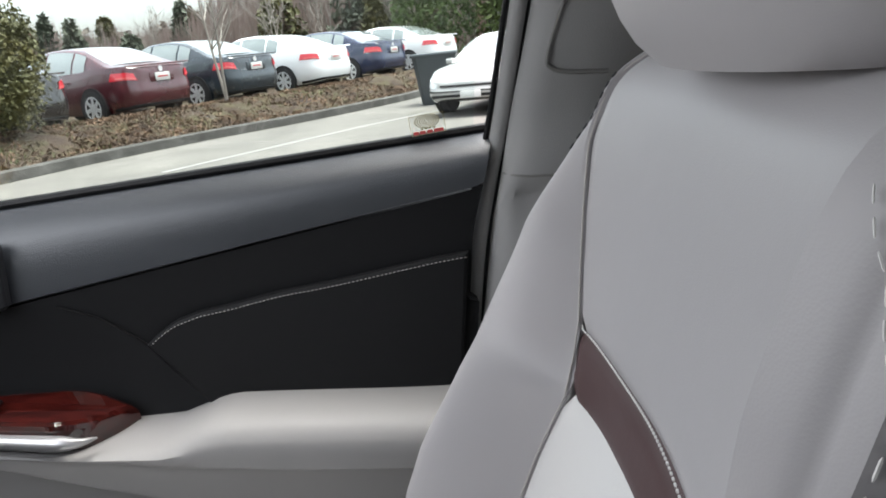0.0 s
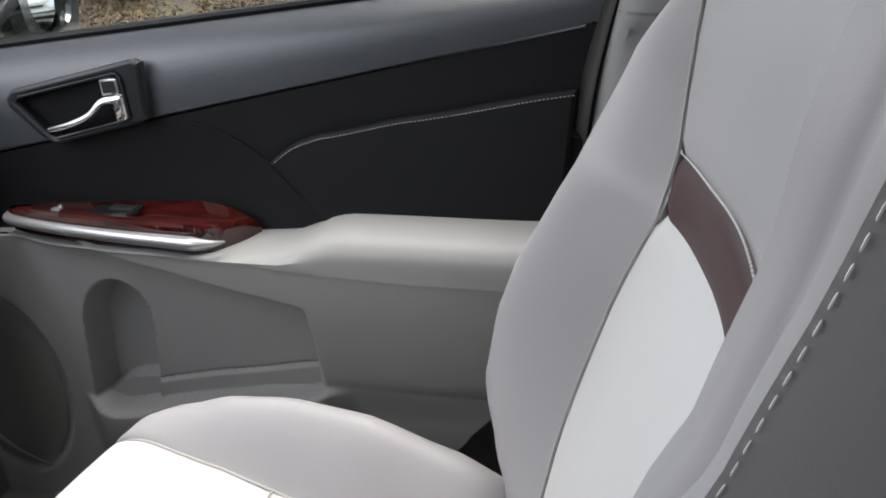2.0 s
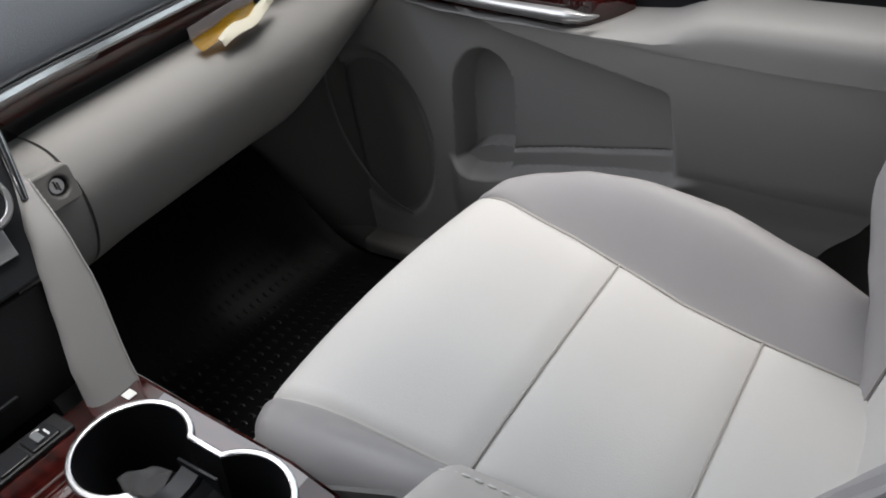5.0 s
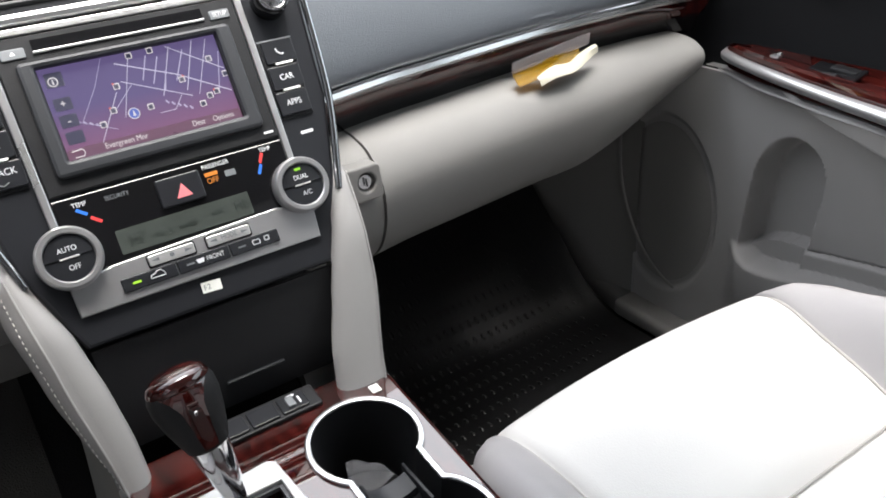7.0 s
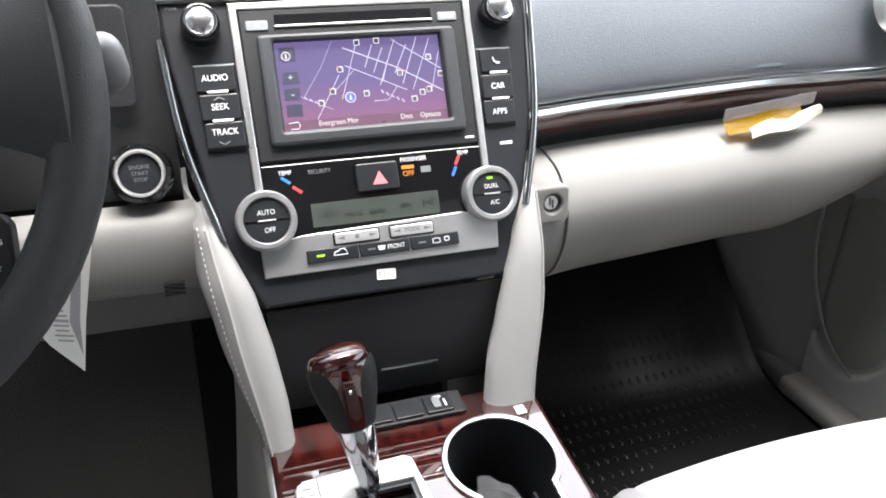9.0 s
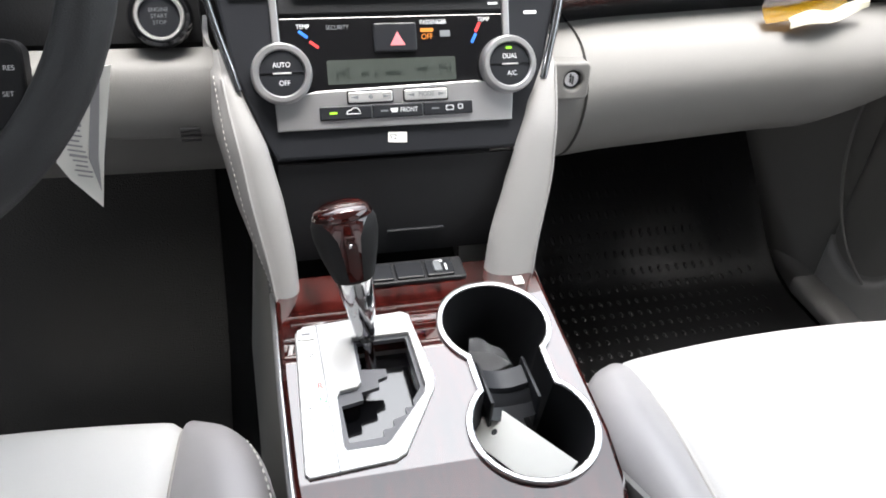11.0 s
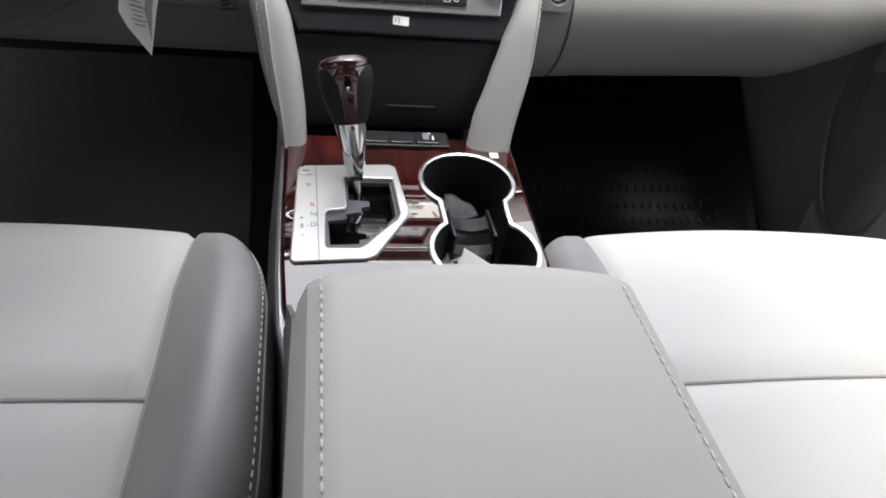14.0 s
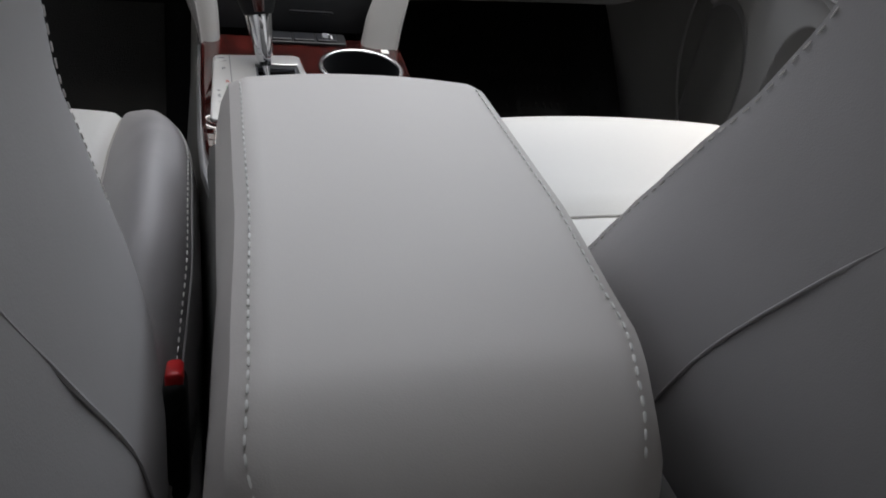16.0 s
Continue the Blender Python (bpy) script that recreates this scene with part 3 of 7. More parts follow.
    wing = (((1.020, 0.2268), (1.029, 0.2228), (1.040, 0.218), (1.052, 0.2112)), ((1.028, 0.2272), (1.037, 0.2238), (1.048, 0.219), (1.060, 0.2115)), ((1.042, 0.2268), (1.050, 0.220), (1.058, 0.215), (1.068, 0.208)))
    for path, sewn in zip(wing, (True, False, True)):
        pts = [inner_across(inner, q.x, q.y) + Vector((inner * 0.0004, 0.0019, 0.0007)) for q in spline([(z, x, 0) for z, x in path], 14)]
        if sewn:
            stitches("stitching", pts, THREAD, bi, count=500, width=0.00034, length=0.0042, gap=0.0026)
        else:
            part("seam", tube(spline([p - Vector((0, 0.0008, 0)) for p in pts], 12), 0.0013, 6), GREY_THREAD, bi)
    joint = []
    for r in inner_rows[14:40:2]:
        y = (0.0 if inner < 0 else -0.03) + lerp([(0.66, -0.436), (0.679, -0.446), (0.702, -0.459), (0.78, -0.495), (0.823, -0.522), (0.90, -0.560)], r[0].z)
        side_pts = r[14:]
        for p, q in zip(side_pts, side_pts[1:]):
            if q.y <= y <= p.y:
                joint.append(p.lerp(q, (y - p.y) / (q.y - p.y)))
                break
    if len(joint) > 3:
        part("seam", tube(spline(joint[::3] + joint[-1:], 24), 0.0011, 6), GREY_LEATHER, bi)
    part("back_shell", thick(sheet([[back_point(i, x, 0.0) for x in (-0.195, -0.12, 0, 0.12, 0.195)] for i in range(BACK_TOP + 8, 96, 3)]), 0.02), GREY_PLASTIC, seat)
    # head restraint
    rows = []
    n = 28
    for k in range(15):
        f = -1 + 2 * k / 14
        wz = math.sqrt(max(0.0, 1 - abs(f) ** 3.2))
        row = []
        for j in range(n):
            a = 2 * math.pi * j / n
            cx, cy = math.cos(a), math.sin(a)
            sx = 0.152 * (0.80 + 0.20 * wz) * math.copysign(abs(cx) ** 0.75, cx) * (0.40 + 0.60 * wz)
            sy = 0.062 * math.copysign(abs(cy) ** 0.8, cy) * (0.2 + 0.8 * wz)
            row.append(Vector((SEAT["x"] + SEAT["shift"] + sx, -0.515 + sy + 0.015 * f - 0.030 * (sx / 0.15) ** 2, 1.162 + (0.095 if f > 0 else 0.088) * (f if f > 0 else -min(1, 1.12 * abs(f) ** 0.8)))))
        rows.append(row)
    hr = part("head_restraint", sheet(rows, closed_u=True, cap=True), GREY_LEATHER, seat, "grey leather head restraint")
    for x in (-0.06, 0.06):
        part("post", tube([(SEAT["x"] + SEAT["shift"] + x, -0.568, 1.03), (SEAT["x"] + SEAT["shift"] + x, -0.563, 1.12)], 0.006), CHROME, hr)
    # recliner cover, rails
    for side in (-1, 1):
        part("side_cover", box(SEAT["x"] + side * 0.222, -0.28, 0.42, 0.03, 0.36, 0.10, 0.015, 3), GREY_PLASTIC, seat, "moulded side cover")
        part("rail", box(SEAT["x"] + side * 0.17, -0.16, 0.335, 0.04, 0.55, 0.05, 0.004), BLACK_PLASTIC, seat)
    part("pedestal", box(SEAT["x"], -0.16, 0.365, 0.38, 0.48, 0.07, 0.01), BLACK_PLASTIC, seat)
    return seat


passenger_seat = build_seat("two-tone grey and pale leather passenger seat with maroon stripe", 0.345, -1)
part("seatbelt_lever", join(box(0.585, -0.325, 0.530, 0.012, 0.035, 0.05, 0.004), box(0.583, -0.318, 0.560, 0.01, 0.022, 0.012, 0.003)), PAPER, passenger_seat, "pale recliner lever")
driver_seat = build_seat("two-tone grey and pale leather driver seat with maroon stripe", -0.358, 1, -0.007, 0.17)

# ---- centre console ----
def console_z(y):
    return 0.6298 + 0.0864 * y


CON = Matrix.Translation((0, 0, 0.6298)) @ Matrix.Rotation(math.atan(0.0864), 4, "X")
CONSOLE = empty("centre_console", (0, 0.0, 0.30), "wood-veneered centre console with shifter and cup holders", "console")

CUP_A, CUP_B, CUP_R, CUP_RB = (0.056, 0.113), (0.056, 0.012), 0.0455, 0.0475


def cup_outline(grow):
    """Figure-eight opening of the two cups with a straight-sided neck."""
    out = []
    ra, rb = CUP_R + grow - 0.004, CUP_RB + grow - 0.004
    nw = 0.031 + grow - 0.004
    a0 = math.asin(min(1, nw / ra))
    b0 = math.asin(min(1, nw / rb))
    for k in range(31):
        a = -math.pi / 2 + a0 + (2 * math.pi - 2 * a0) * k / 30
        out.append((CUP_A[0] + ra * math.cos(a), CUP_A[1] + ra * math.sin(a)))
    for k in range(31):
        a = math.pi / 2 + b0 + (2 * math.pi - 2 * b0) * k / 30
        out.append((CUP_B[0] + rb * math.cos(a), CUP_B[1] + rb * math.sin(a)))
    return out


WOOD_OUT = [(-0.112, 0.19), (0.110, 0.19), (0.1115, 0.165), (0.1105, 0.08), (0.110, 0.0), (0.105, -0.045), (0.092, -0.078), (0.06, -0.10), (-0.09, -0.10),
            (-0.106, -0.085), (-0.112, -0.05), (-0.114, 0.0), (-0.114, 0.08)]
PLATE = [(-0.1005, 0.124), (-0.094, 0.131), (-0.016, 0.136), (-0.010, 0.132), (-0.0035, 0.066), (-0.006, 0.056), (-0.037, 0.0045), (-0.045, 0.0), (-0.103, -0.004), (-0.106, 0.0)]
GATE = [(-0.058, 0.113), (-0.0145, 0.113), (-0.0125, 0.06), (-0.015, 0.053), (-0.045, 0.018), (-0.05, 0.014), (-0.076, 0.014), (-0.0775, 0.018), (-0.0765, 0.060), (-0.074, 0.064), (-0.061, 0.066), (-0.058, 0.07)]
top = part("console_top", slab(WOOD_OUT, CON, 0.022, 0.004, holes=(cup_outline(0.0), GATE)), WOOD, CONSOLE, "glossy red-brown veneer top")
# rim below the veneer, and the console's flanks
part("rim", slab([(x * 1.035, y * 1.0 - (0.006 if y < -0.03 else 0)) for x, y in WOOD_OUT], CON @ Matrix.Translation((0, 0, -0.014)), 0.012, 0.003, holes=(cup_outline(0.004), [(x * 1.02, y) for x, y in GATE])), SILVER, CONSOLE, "thin silver rim")
for side in (-1, 1):
    rows = []
    for y in (0.45, 0.30, 0.19, 0.08, -0.02, -0.10, -0.25, -0.45, -0.62):
        xt = lerp([(-0.62, 0.098), (-0.10, 0.104), (0.0, 0.112), (0.19, 0.116), (0.45, 0.118)], y)
        zt = console_z(y) - 0.02 if y > -0.06 else 0.655
        rows.append([(side * xt, y, zt), (side * (xt + 0.004), y, zt - 0.03), (side * (xt + 0.010), y, 0.48), (side * (xt + 0.022), y, 0.34), (side * (xt + 0.024), y, 0.30)])
    part("side_panel", thick(sheet(rows), 0.004), GREY_PLASTIC, CONSOLE, "grey moulded side panel")
plate = part("shifter_plate", slab(PLATE, CON @ Matrix.Translation((0, 0, 0.0025)), 0.004, 0.0012, holes=(GATE,)), PALE_SILVER, CONSOLE, "silver shifter plate")
GIN = [(-0.0555, 0.1105), (-0.017, 0.1105), (-0.0155, 0.061), (-0.0235, 0.050), (-0.0235, 0.0445), (-0.030, 0.0445), (-0.030, 0.0385), (-0.0405, 0.0355), (-0.0405, 0.0295), (-0.049, 0.028),
       (-0.049, 0.0225), (-0.0735, 0.0215), (-0.0745, 0.053), (-0.0585, 0.056), (-0.0585, 0.063), (-0.045, 0.066), (-0.045, 0.0725), (-0.0375, 0.075), (-0.0375, 0.082), (-0.0555, 0.084)]
part("gate_insert", slab([(x, y) for x, y in GATE], CON @ Matrix.Translation((0, 0, -0.0015)), 0.004, 0.0, holes=(GIN,)), material("dark_grey_gate", (0.09, 0.09, 0.10), 0.35), plate, "dark grey stepped gate")
part("gate_floor", slab([(-0.08, 0.12), (-0.01, 0.12), (-0.01, 0.01), (-0.08, 0.01)], CON @ Matrix.Translation((0, 0, -0.022)), 0.004, 0), GLOSS_BLACK, plate)
part("groove", slab([(-0.0842, 0.1315), (-0.0834, 0.1315), (-0.0826, -0.002), (-0.0834, -0.002)], CON @ Matrix.Translation((0, 0, 0.0028)), 0.001, 0), DIM_PRINT, plate)
part("lock_cover", slab(rounded(0.0125, 0.0115, 0.002, -0.0925, 0.1215), CON @ Matrix.Translation((0, 0, 0.0033)), 0.002, 0.0004), PALE_SILVER, plate)
part("slot", slab(rounded(0.007, 0.0016, 0.0007, -0.0925, 0.1215), CON @ Matrix.Translation((0, 0, 0.0036)), 0.001, 0), DIM_PRINT, plate)
RED_PRINT = material("red_print", (0.45, 0.08, 0.06), 0.5)
for txt, x, y, mt in (("P", -0.0905, 0.099, DIM_PRINT), ("R", -0.0875, 0.0705, RED_PRINT), ("N", -0.0868, 0.0575, material("green_print", (0.08, 0.32, 0.16), 0.5)), ("D", -0.0868, 0.043, DIM_PRINT), ("S", -0.0965, 0.041, DIM_PRINT), ("+", -0.0965, 0.052, DIM_PRINT), ("-", -0.0962, 0.030, DIM_PRINT), ("-", -0.0915, 0.042, DIM_PRINT)):
    words(txt, CON @ Matrix.Translation((x, y, 0.0026)), 0.0078, mt, plate, "gear_letter")
# cup holders
ring = part("cup_ring", slab(cup_outline(0.0052), CON @ Matrix.Translation((0, 0, 0.0035)), 0.006, 0.0016, holes=(cup_outline(0.0),)), SATIN, CONSOLE, "satin chrome cup holder rim")
wall = [CON @ Vector((x, y, 0.001)) for x, y in cup_outline(0.0)]
wall2 = [CON @ Vector((0.056 + (x - 0.056) * 0.86, 0.062 + (y - 0.062) * 0.93, -0.075)) for x, y in cup_outline(0.0)]
part("cup_well", thick(sheet([wall, wall2], closed_u=True, cap=False), 0.001), BLACK_PLASTIC, CONSOLE, "black cup holder well")
part("cup_floor", slab([(0.056 + (x - 0.056) * 0.9, 0.062 + (y - 0.062) * 0.95) for x, y in cup_outline(0.0)], CON @ Matrix.Translation((0, 0, -0.074)), 0.003, 0), BLACK_PLASTIC, CONSOLE)
div = []
for y0, y1 in ((0.044, 0.058), (0.060, 0.081)):
    rows = [[CON @ Vector((0.054 + 0.0165 * s, y0 + (y1 - y0) * f, -0.014 - 0.004 * (1 - s * s) - (0.012 if y0 < 0.05 else 0) * (1 - f) - (0.004 if f in (0, 1) else 0))) for s in (-1, -0.6, -0.2, 0.2, 0.6, 1)] for f in (0, 0.08, 0.92, 1)]
    div.append(thick(sheet(rows), 0.02))
part("divider", join(*div, *[box(0.054 + sx * 0.0185, 0.064, console_z(0.064) - 0.026, 0.003, 0.044, 0.034, 0.001) for sx in (-1, 1)]), STACK_BLACK, CONSOLE, "black cup divider")
# switch bank
part("switch_bank", slab(rounded(0.088, 0.026, 0.003, 0.004, 0.180), CON @ Matrix.Translation((0, 0, 0.004)), 0.006, 0.0015), BLACK_PLASTIC, CONSOLE)
for k, x in enumerate((-0.026, 0.0, 0.026)):
    sw = part("switch", slab(rounded(0.0235, 0.019, 0.002, x, 0.179), CON @ Matrix.Translation((0, 0, 0.0062)), 0.003, 0.001), STACK_BLACK, CONSOLE)
    if k == 2:
        part("rocker", slab(rounded(0.007, 0.0125, 0.002, x - 0.002, 0.1785), CON @ Matrix.Translation((0, 0, 0.0085)), 0.003, 0.001), DIM_PRINT, sw)
        part("mark", slab(rounded(0.007, 0.002, 0.0008, x + 0.0005, 0.1855), CON @ Matrix.Translation((0, 0, 0.0068)), 0.001, 0), WHITE_PRINT, sw)
        part("mark", slab(rounded(0.0016, 0.008, 0.0007, x + 0.0055, 0.178), CON @ Matrix.Translation((0, 0, 0.0068)), 0.001, 0), WHITE_PRINT, sw)
tagged(part("sticker", slab(rounded(0.0085, 0.0095, 0.0008, 0.091, 0.158), CON @ Matrix.Translation((0, 0, 0.0012)), 0.0009, 0), PAPER, CONSOLE), "small white square sticker")

# gear lever
GRIP = leather("black_grip_leather", (0.013, 0.0135, 0.0145), rough=0.55, strength=0.12, spec=0.25)
LEVER = empty("gear_lever", CON @ Vector((-0.046, 0.098, -0.02)), "chrome and wood gear lever with leather grip", "gear lever")
base = CON @ Vector((-0.044, 0.1, -0.02))
axis = (Vector((-0.0606, 0.1405, 0.7370)) - base).normalized()
side_x = (Vector((1, 0, 0)) - axis * axis.x).normalized()
LM = Matrix.Translation(base) @ Matrix((side_x, axis.cross(side_x), axis)).transposed().to_4x4() @ Matrix.Diagonal((1, 1, 0.905, 1))
part("rod", lathe([(0.0045, 0.0), (0.0045, 0.033)], LM, 20), CHROME, LEVER)
part("collar", lathe([(0.0062, 0.027), (0.0062, 0.031), (0.0055, 0.033)], LM, 24), GLOSS_BLACK, LEVER)
part("shank", lathe([(0.0072, 0.032), (0.0085, 0.036), (0.0125, 0.067), (0.0142, 0.0825), (0.0142, 0.0845)], LM, 32), CHROME, LEVER, "tapered chrome shank")
grip_rows, cap_rows = [], []
for r, z, s in ((0.0130, 0.0840, 1.0), (0.0152, 0.0855, 1.0), (0.0168, 0.094, 1.05), (0.0190, 0.108, 1.12), (0.0208, 0.124, 1.16), (0.0208, 0.134, 1.16), (0.0190, 0.140, 1.15)):
    grip_rows.append([LM @ Vector((r * s * math.cos(a), r * 0.95 * math.sin(a), z)) for a in [2 * math.pi * k / 36 for k in range(36)]])
part("grip", sheet(grip_rows, closed_u=True, cap=True), GRIP, LEVER, "black leather grip")
for r, z, s in ((0.0192, 0.137, 1.15), (0.0196, 0.1405, 1.14), (0.0178, 0.1455, 1.12), (0.0130, 0.1490, 1.1), (0.006, 0.1502, 1.1), (0.0005, 0.1505, 1.1)):
    cap_rows.append([LM @ Vector((r * s * math.cos(a), r * 0.95 * math.sin(a), z)) for a in [2 * math.pi * k / 36 for k in range(36)]])
part("cap", sheet(cap_rows, closed_u=True, cap=True), WOOD, LEVER, "polished wood cap")
strip_rows = []
for r, z, w in ((0.0158, 0.0875, 0.0050), (0.0168, 0.094, 0.0056), (0.0190, 0.108, 0.0066), (0.0206, 0.124, 0.0082), (0.0208, 0.133, 0.012), (0.0196, 0.1385, 0.0165)):
    strip_rows.append([LM @ Vector((x * w, -math.sqrt(max(0, 1 - (x * w / (r * 1.12)) ** 2)) * r * 0.95 - 0.0012, z)) for x in (-1, -0.6, -0.2, 0.2, 0.6, 1)])
part("front_strip", thick(sheet(strip_rows), 0.0015), WOOD, LEVER, "wood strip down the grip")
part("button", box(*(LM @ Vector((0, -0.0218, 0.120))), 0.0022, 0.002, 0.0034, 0.0006), CHROME, LEVER)

# loose things in the cups
card = slab([(-0.016, -0.042), (0.016, -0.042), (0.016, 0.036), (0.006, 0.042), (-0.010, 0.042), (-0.016, 0.036)], CON @ pose(0.050, 0.012, -0.026, -14, -28, 35), 0.0012, 0.0003, holes=(circle(0.0026, -0.001, 0.026, 16),))
tagged(part("hang_tag", card, PAPER, None), "white punched paper tag lying in the cup holder", "tag")
CLEAR = film_material("clear_film", (0.80, 0.81, 0.83), 0.07)
rows = []
for i in range(8):
    r = 0.004 + 0.0050 * i
    rows.append([CON @ Vector((0.026 + r * math.cos(0.15 + 0.11 * j), 0.078 + r * math.sin(0.15 + 0.11 * j), -0.034 + 0.0026 * i + (0.0004 + 0.0002 * i) * math.sin(j * 1.3 + 0.5 * i))) for j in range(11)])
tagged(part("plastic_wrap", thick(sheet(rows), 0.0004), CLEAR, None), "crumpled clear plastic wrap in the cup holder", "wrapper")

# arm rest lid
LID_MID = [(-0.15, -0.0020), (-0.34, -0.0042), (-0.45, -0.0118), (-0.51, -0.0215), (-0.56, -0.027)]
LID_SEAM = [(-0.15, 0.0865), (-0.34, 0.0880), (-0.45, 0.0870), (-0.51, 0.0820), (-0.54, 0.070), (-0.56, 0.052)]
rows = []
N, NS = 47, 41
for k in range(N):
    f = k / (N - 1)
    y0 = -0.146 - f * 0.40
    row = []
    for j in range(NS):
        s = -1 + 2 * j / (NS - 1)
        a = abs(s)
        y = y0 - 0.015 * a ** 2.2 * max(0, 1 - f / 0.35) - 0.012 * (1 - a * a) * max(0, (f - 0.86) / 0.14)
        top = 0.7455 - 0.030 * max(0, (f - 0.80) / 0.20) ** 2 - 0.016 * max(0, 1 - f / 0.05) ** 2
        seam = lerp([(-q, v) for q, v in LID_SEAM], -y)
        # the top is flat to the seam at 0.8, then the flank rolls over
        g = max(0.0, (a - 0.80) / 0.20)
        x = math.copysign(seam * a / 0.80 if a <= 0.80 else seam + 0.016 * math.sin(g * math.pi / 2), s)
        z = top - 0.0022 * min(1, a / 0.8) ** 2 - 0.058 * (1 - math.cos(g * math.pi / 2)) - 0.0016 * math.exp(-((a - 0.80) / 0.014) ** 2)
        row.append(Vector((lerp([(-q, v) for q, v in LID_MID], -y) + x, y, z)))
    rows.append(row)
LID = empty("armrest", (0, -0.34, 0.66), "padded warm-grey leather console armrest lid", "armrest")
lid = part("lid", thick(sheet(rows), 0.03, (0, 0, 1)), LID_LEATHER, LID, "stitched leather lid")
for s in (-1, 1):
    j = NS // 2 + s * 16
    stitches("stitching", [rows[k][j] + Vector((-s * 0.0012, 0, 0.0010)) for k in range(1, 45, 2)], THREAD, lid, count=1500, length=0.0050, gap=0.0024, width=0.00085)
part("lid_base", box(-0.004, -0.36, 0.675, 0.180, 0.38, 0.05, 0.012, 3), GREY_PLASTIC, LID)
part("bin", box(-0.002, -0.36, 0.50, 0.186, 0.46, 0.38, 0.012, 3), GREY_PLASTIC, CONSOLE, "grey console bin")

# belt buckles
for sx, lab in ((-1, "black seat belt buckle with red release button"), (1, "black seat belt buckle with red release button beside the passenger seat")):
    B = empty("belt_buckle", (sx * 0.137, -0.31, 0.50), lab, "buckle", "front belt buckles")
    rot = Matrix.Rotation(radians(-24), 4, "X")
    part("body", box(sx * 0.136, -0.300, 0.535, 0.016, 0.042, 0.085, 0.007, 3, rot), BLACK_PLASTIC, B)
    part("release_button", box(sx * 0.136, -0.285, 0.570, 0.012, 0.034, 0.022, 0.004, 3, rot), material("red_button", (0.72, 0.015, 0.02), 0.35), B, "red release button")
    part("stalk", tube([(sx * 0.137, -0.335, 0.40), (sx * 0.137, -0.31, 0.52)], 0.006), BLACK_PLASTIC, B)

# ---- centre stack ----
# the face leans back: y = -0.1792 + 0.5445 z; local x right, local y up the face, local z out of it
LEAN = math.atan(0.5445)
Z0 = 0.80
STK = Matrix.Translation((0, -0.1792 + 0.5445 * Z0, Z0)) @ Matrix.Rotation(math.pi / 2 - LEAN, 4, "X")
UP = 1 / math.cos(LEAN)


def sy(z):
    """Height along the face for a world height."""
    return (z - Z0) * UP


def at(x, z, out=0.0):
    return STK @ Matrix.Translation((x, sy(z), out))


STACK = empty("centre_stack", (0, 0.30, 0.72), "satin black centre stack with navigation screen and climate controls", "dashboard")
FACE = [(-0.152, sy(0.965)), (0.152, sy(0.965)), (0.1505, sy(0.93)), (0.143, sy(0.855)), (0.126, sy(0.795)), (0.108, sy(0.752)), (0.100, sy(0.737)),
        (-0.100, sy(0.737)), (-0.108, sy(0.752)), (-0.127, sy(0.797)), (-0.137, sy(0.853)), (-0.147, sy(0.909)), (-0.1505, sy(0.945))]
part("panel", slab(FACE, STK, 0.05, 0.003), STACK_BLACK, STACK, "satin black panel")
for s in (-1, 1):
    edge = [(s * 0.1535, 0.968), (s * 0.152, 0.93), (s * 0.1445, 0.855), (s * 0.1275, 0.795), (s * 0.1245, 0.786)]
    part("chrome_edge", tube([STK @ Vector((x, sy(z), 0.003)) for x, z in [(q.x, q.y) for q in spline([(a, b, 0) for a, b in edge], 24)]], 0.0032, 10), EDGE, STACK, "bright chrome edge strip")
    strip = [(s * 0.0985, sy(0.9415)), (s * 0.0925, sy(0.9415)), (s * 0.0905, sy(0.812)), (s * 0.0962, sy(0.812))]
    part("silver_strip", slab(strip, STK @ Matrix.Translation((0, 0, 0.0035)), 0.004, 0.001), SILVER, STACK, "silver frame strip")
part("silver_strip", slab([(-0.0985, sy(0.9455)), (0.0985, sy(0.9455)), (0.0985, sy(0.9408)), (-0.0985, sy(0.9408))], STK @ Matrix.Translation((0, 0, 0.0037)), 0.004, 0.001), SILVER, STACK, "silver frame strip")
# head unit
RAD = part("head_unit", slab([(-0.0915, sy(0.9405)), (0.0915, sy(0.9405)), (0.090, sy(0.836)), (-0.090, sy(0.836))], STK @ Matrix.Translation((0, 0, 0.0025)), 0.003, 0.001,
           holes=([(-0.0675, sy(0.9175)), (0.0675, sy(0.9175)), (0.0675, sy(0.8555)), (-0.0675, sy(0.8555))],)), BLACK_PLASTIC, STACK, "navigation head unit")
bez_o = rounded(0.161, sy(0.9225) - sy(0.8455), 0.004, 0.0005, (sy(0.9225) + sy(0.8455)) / 2)
bez_i = rounded(0.137, sy(0.9175) - sy(0.8555), 0.0015, 0, (sy(0.9175) + sy(0.8555)) / 2)
part("bezel", slab(bez_o, STK @ Matrix.Translation((0, 0, 0.0075)), 0.006, 0.003, holes=(bez_i,)), material("dark_grey_bezel", (0.03, 0.032, 0.036), 0.5, spec=0.3), RAD, "dark grey screen bezel")


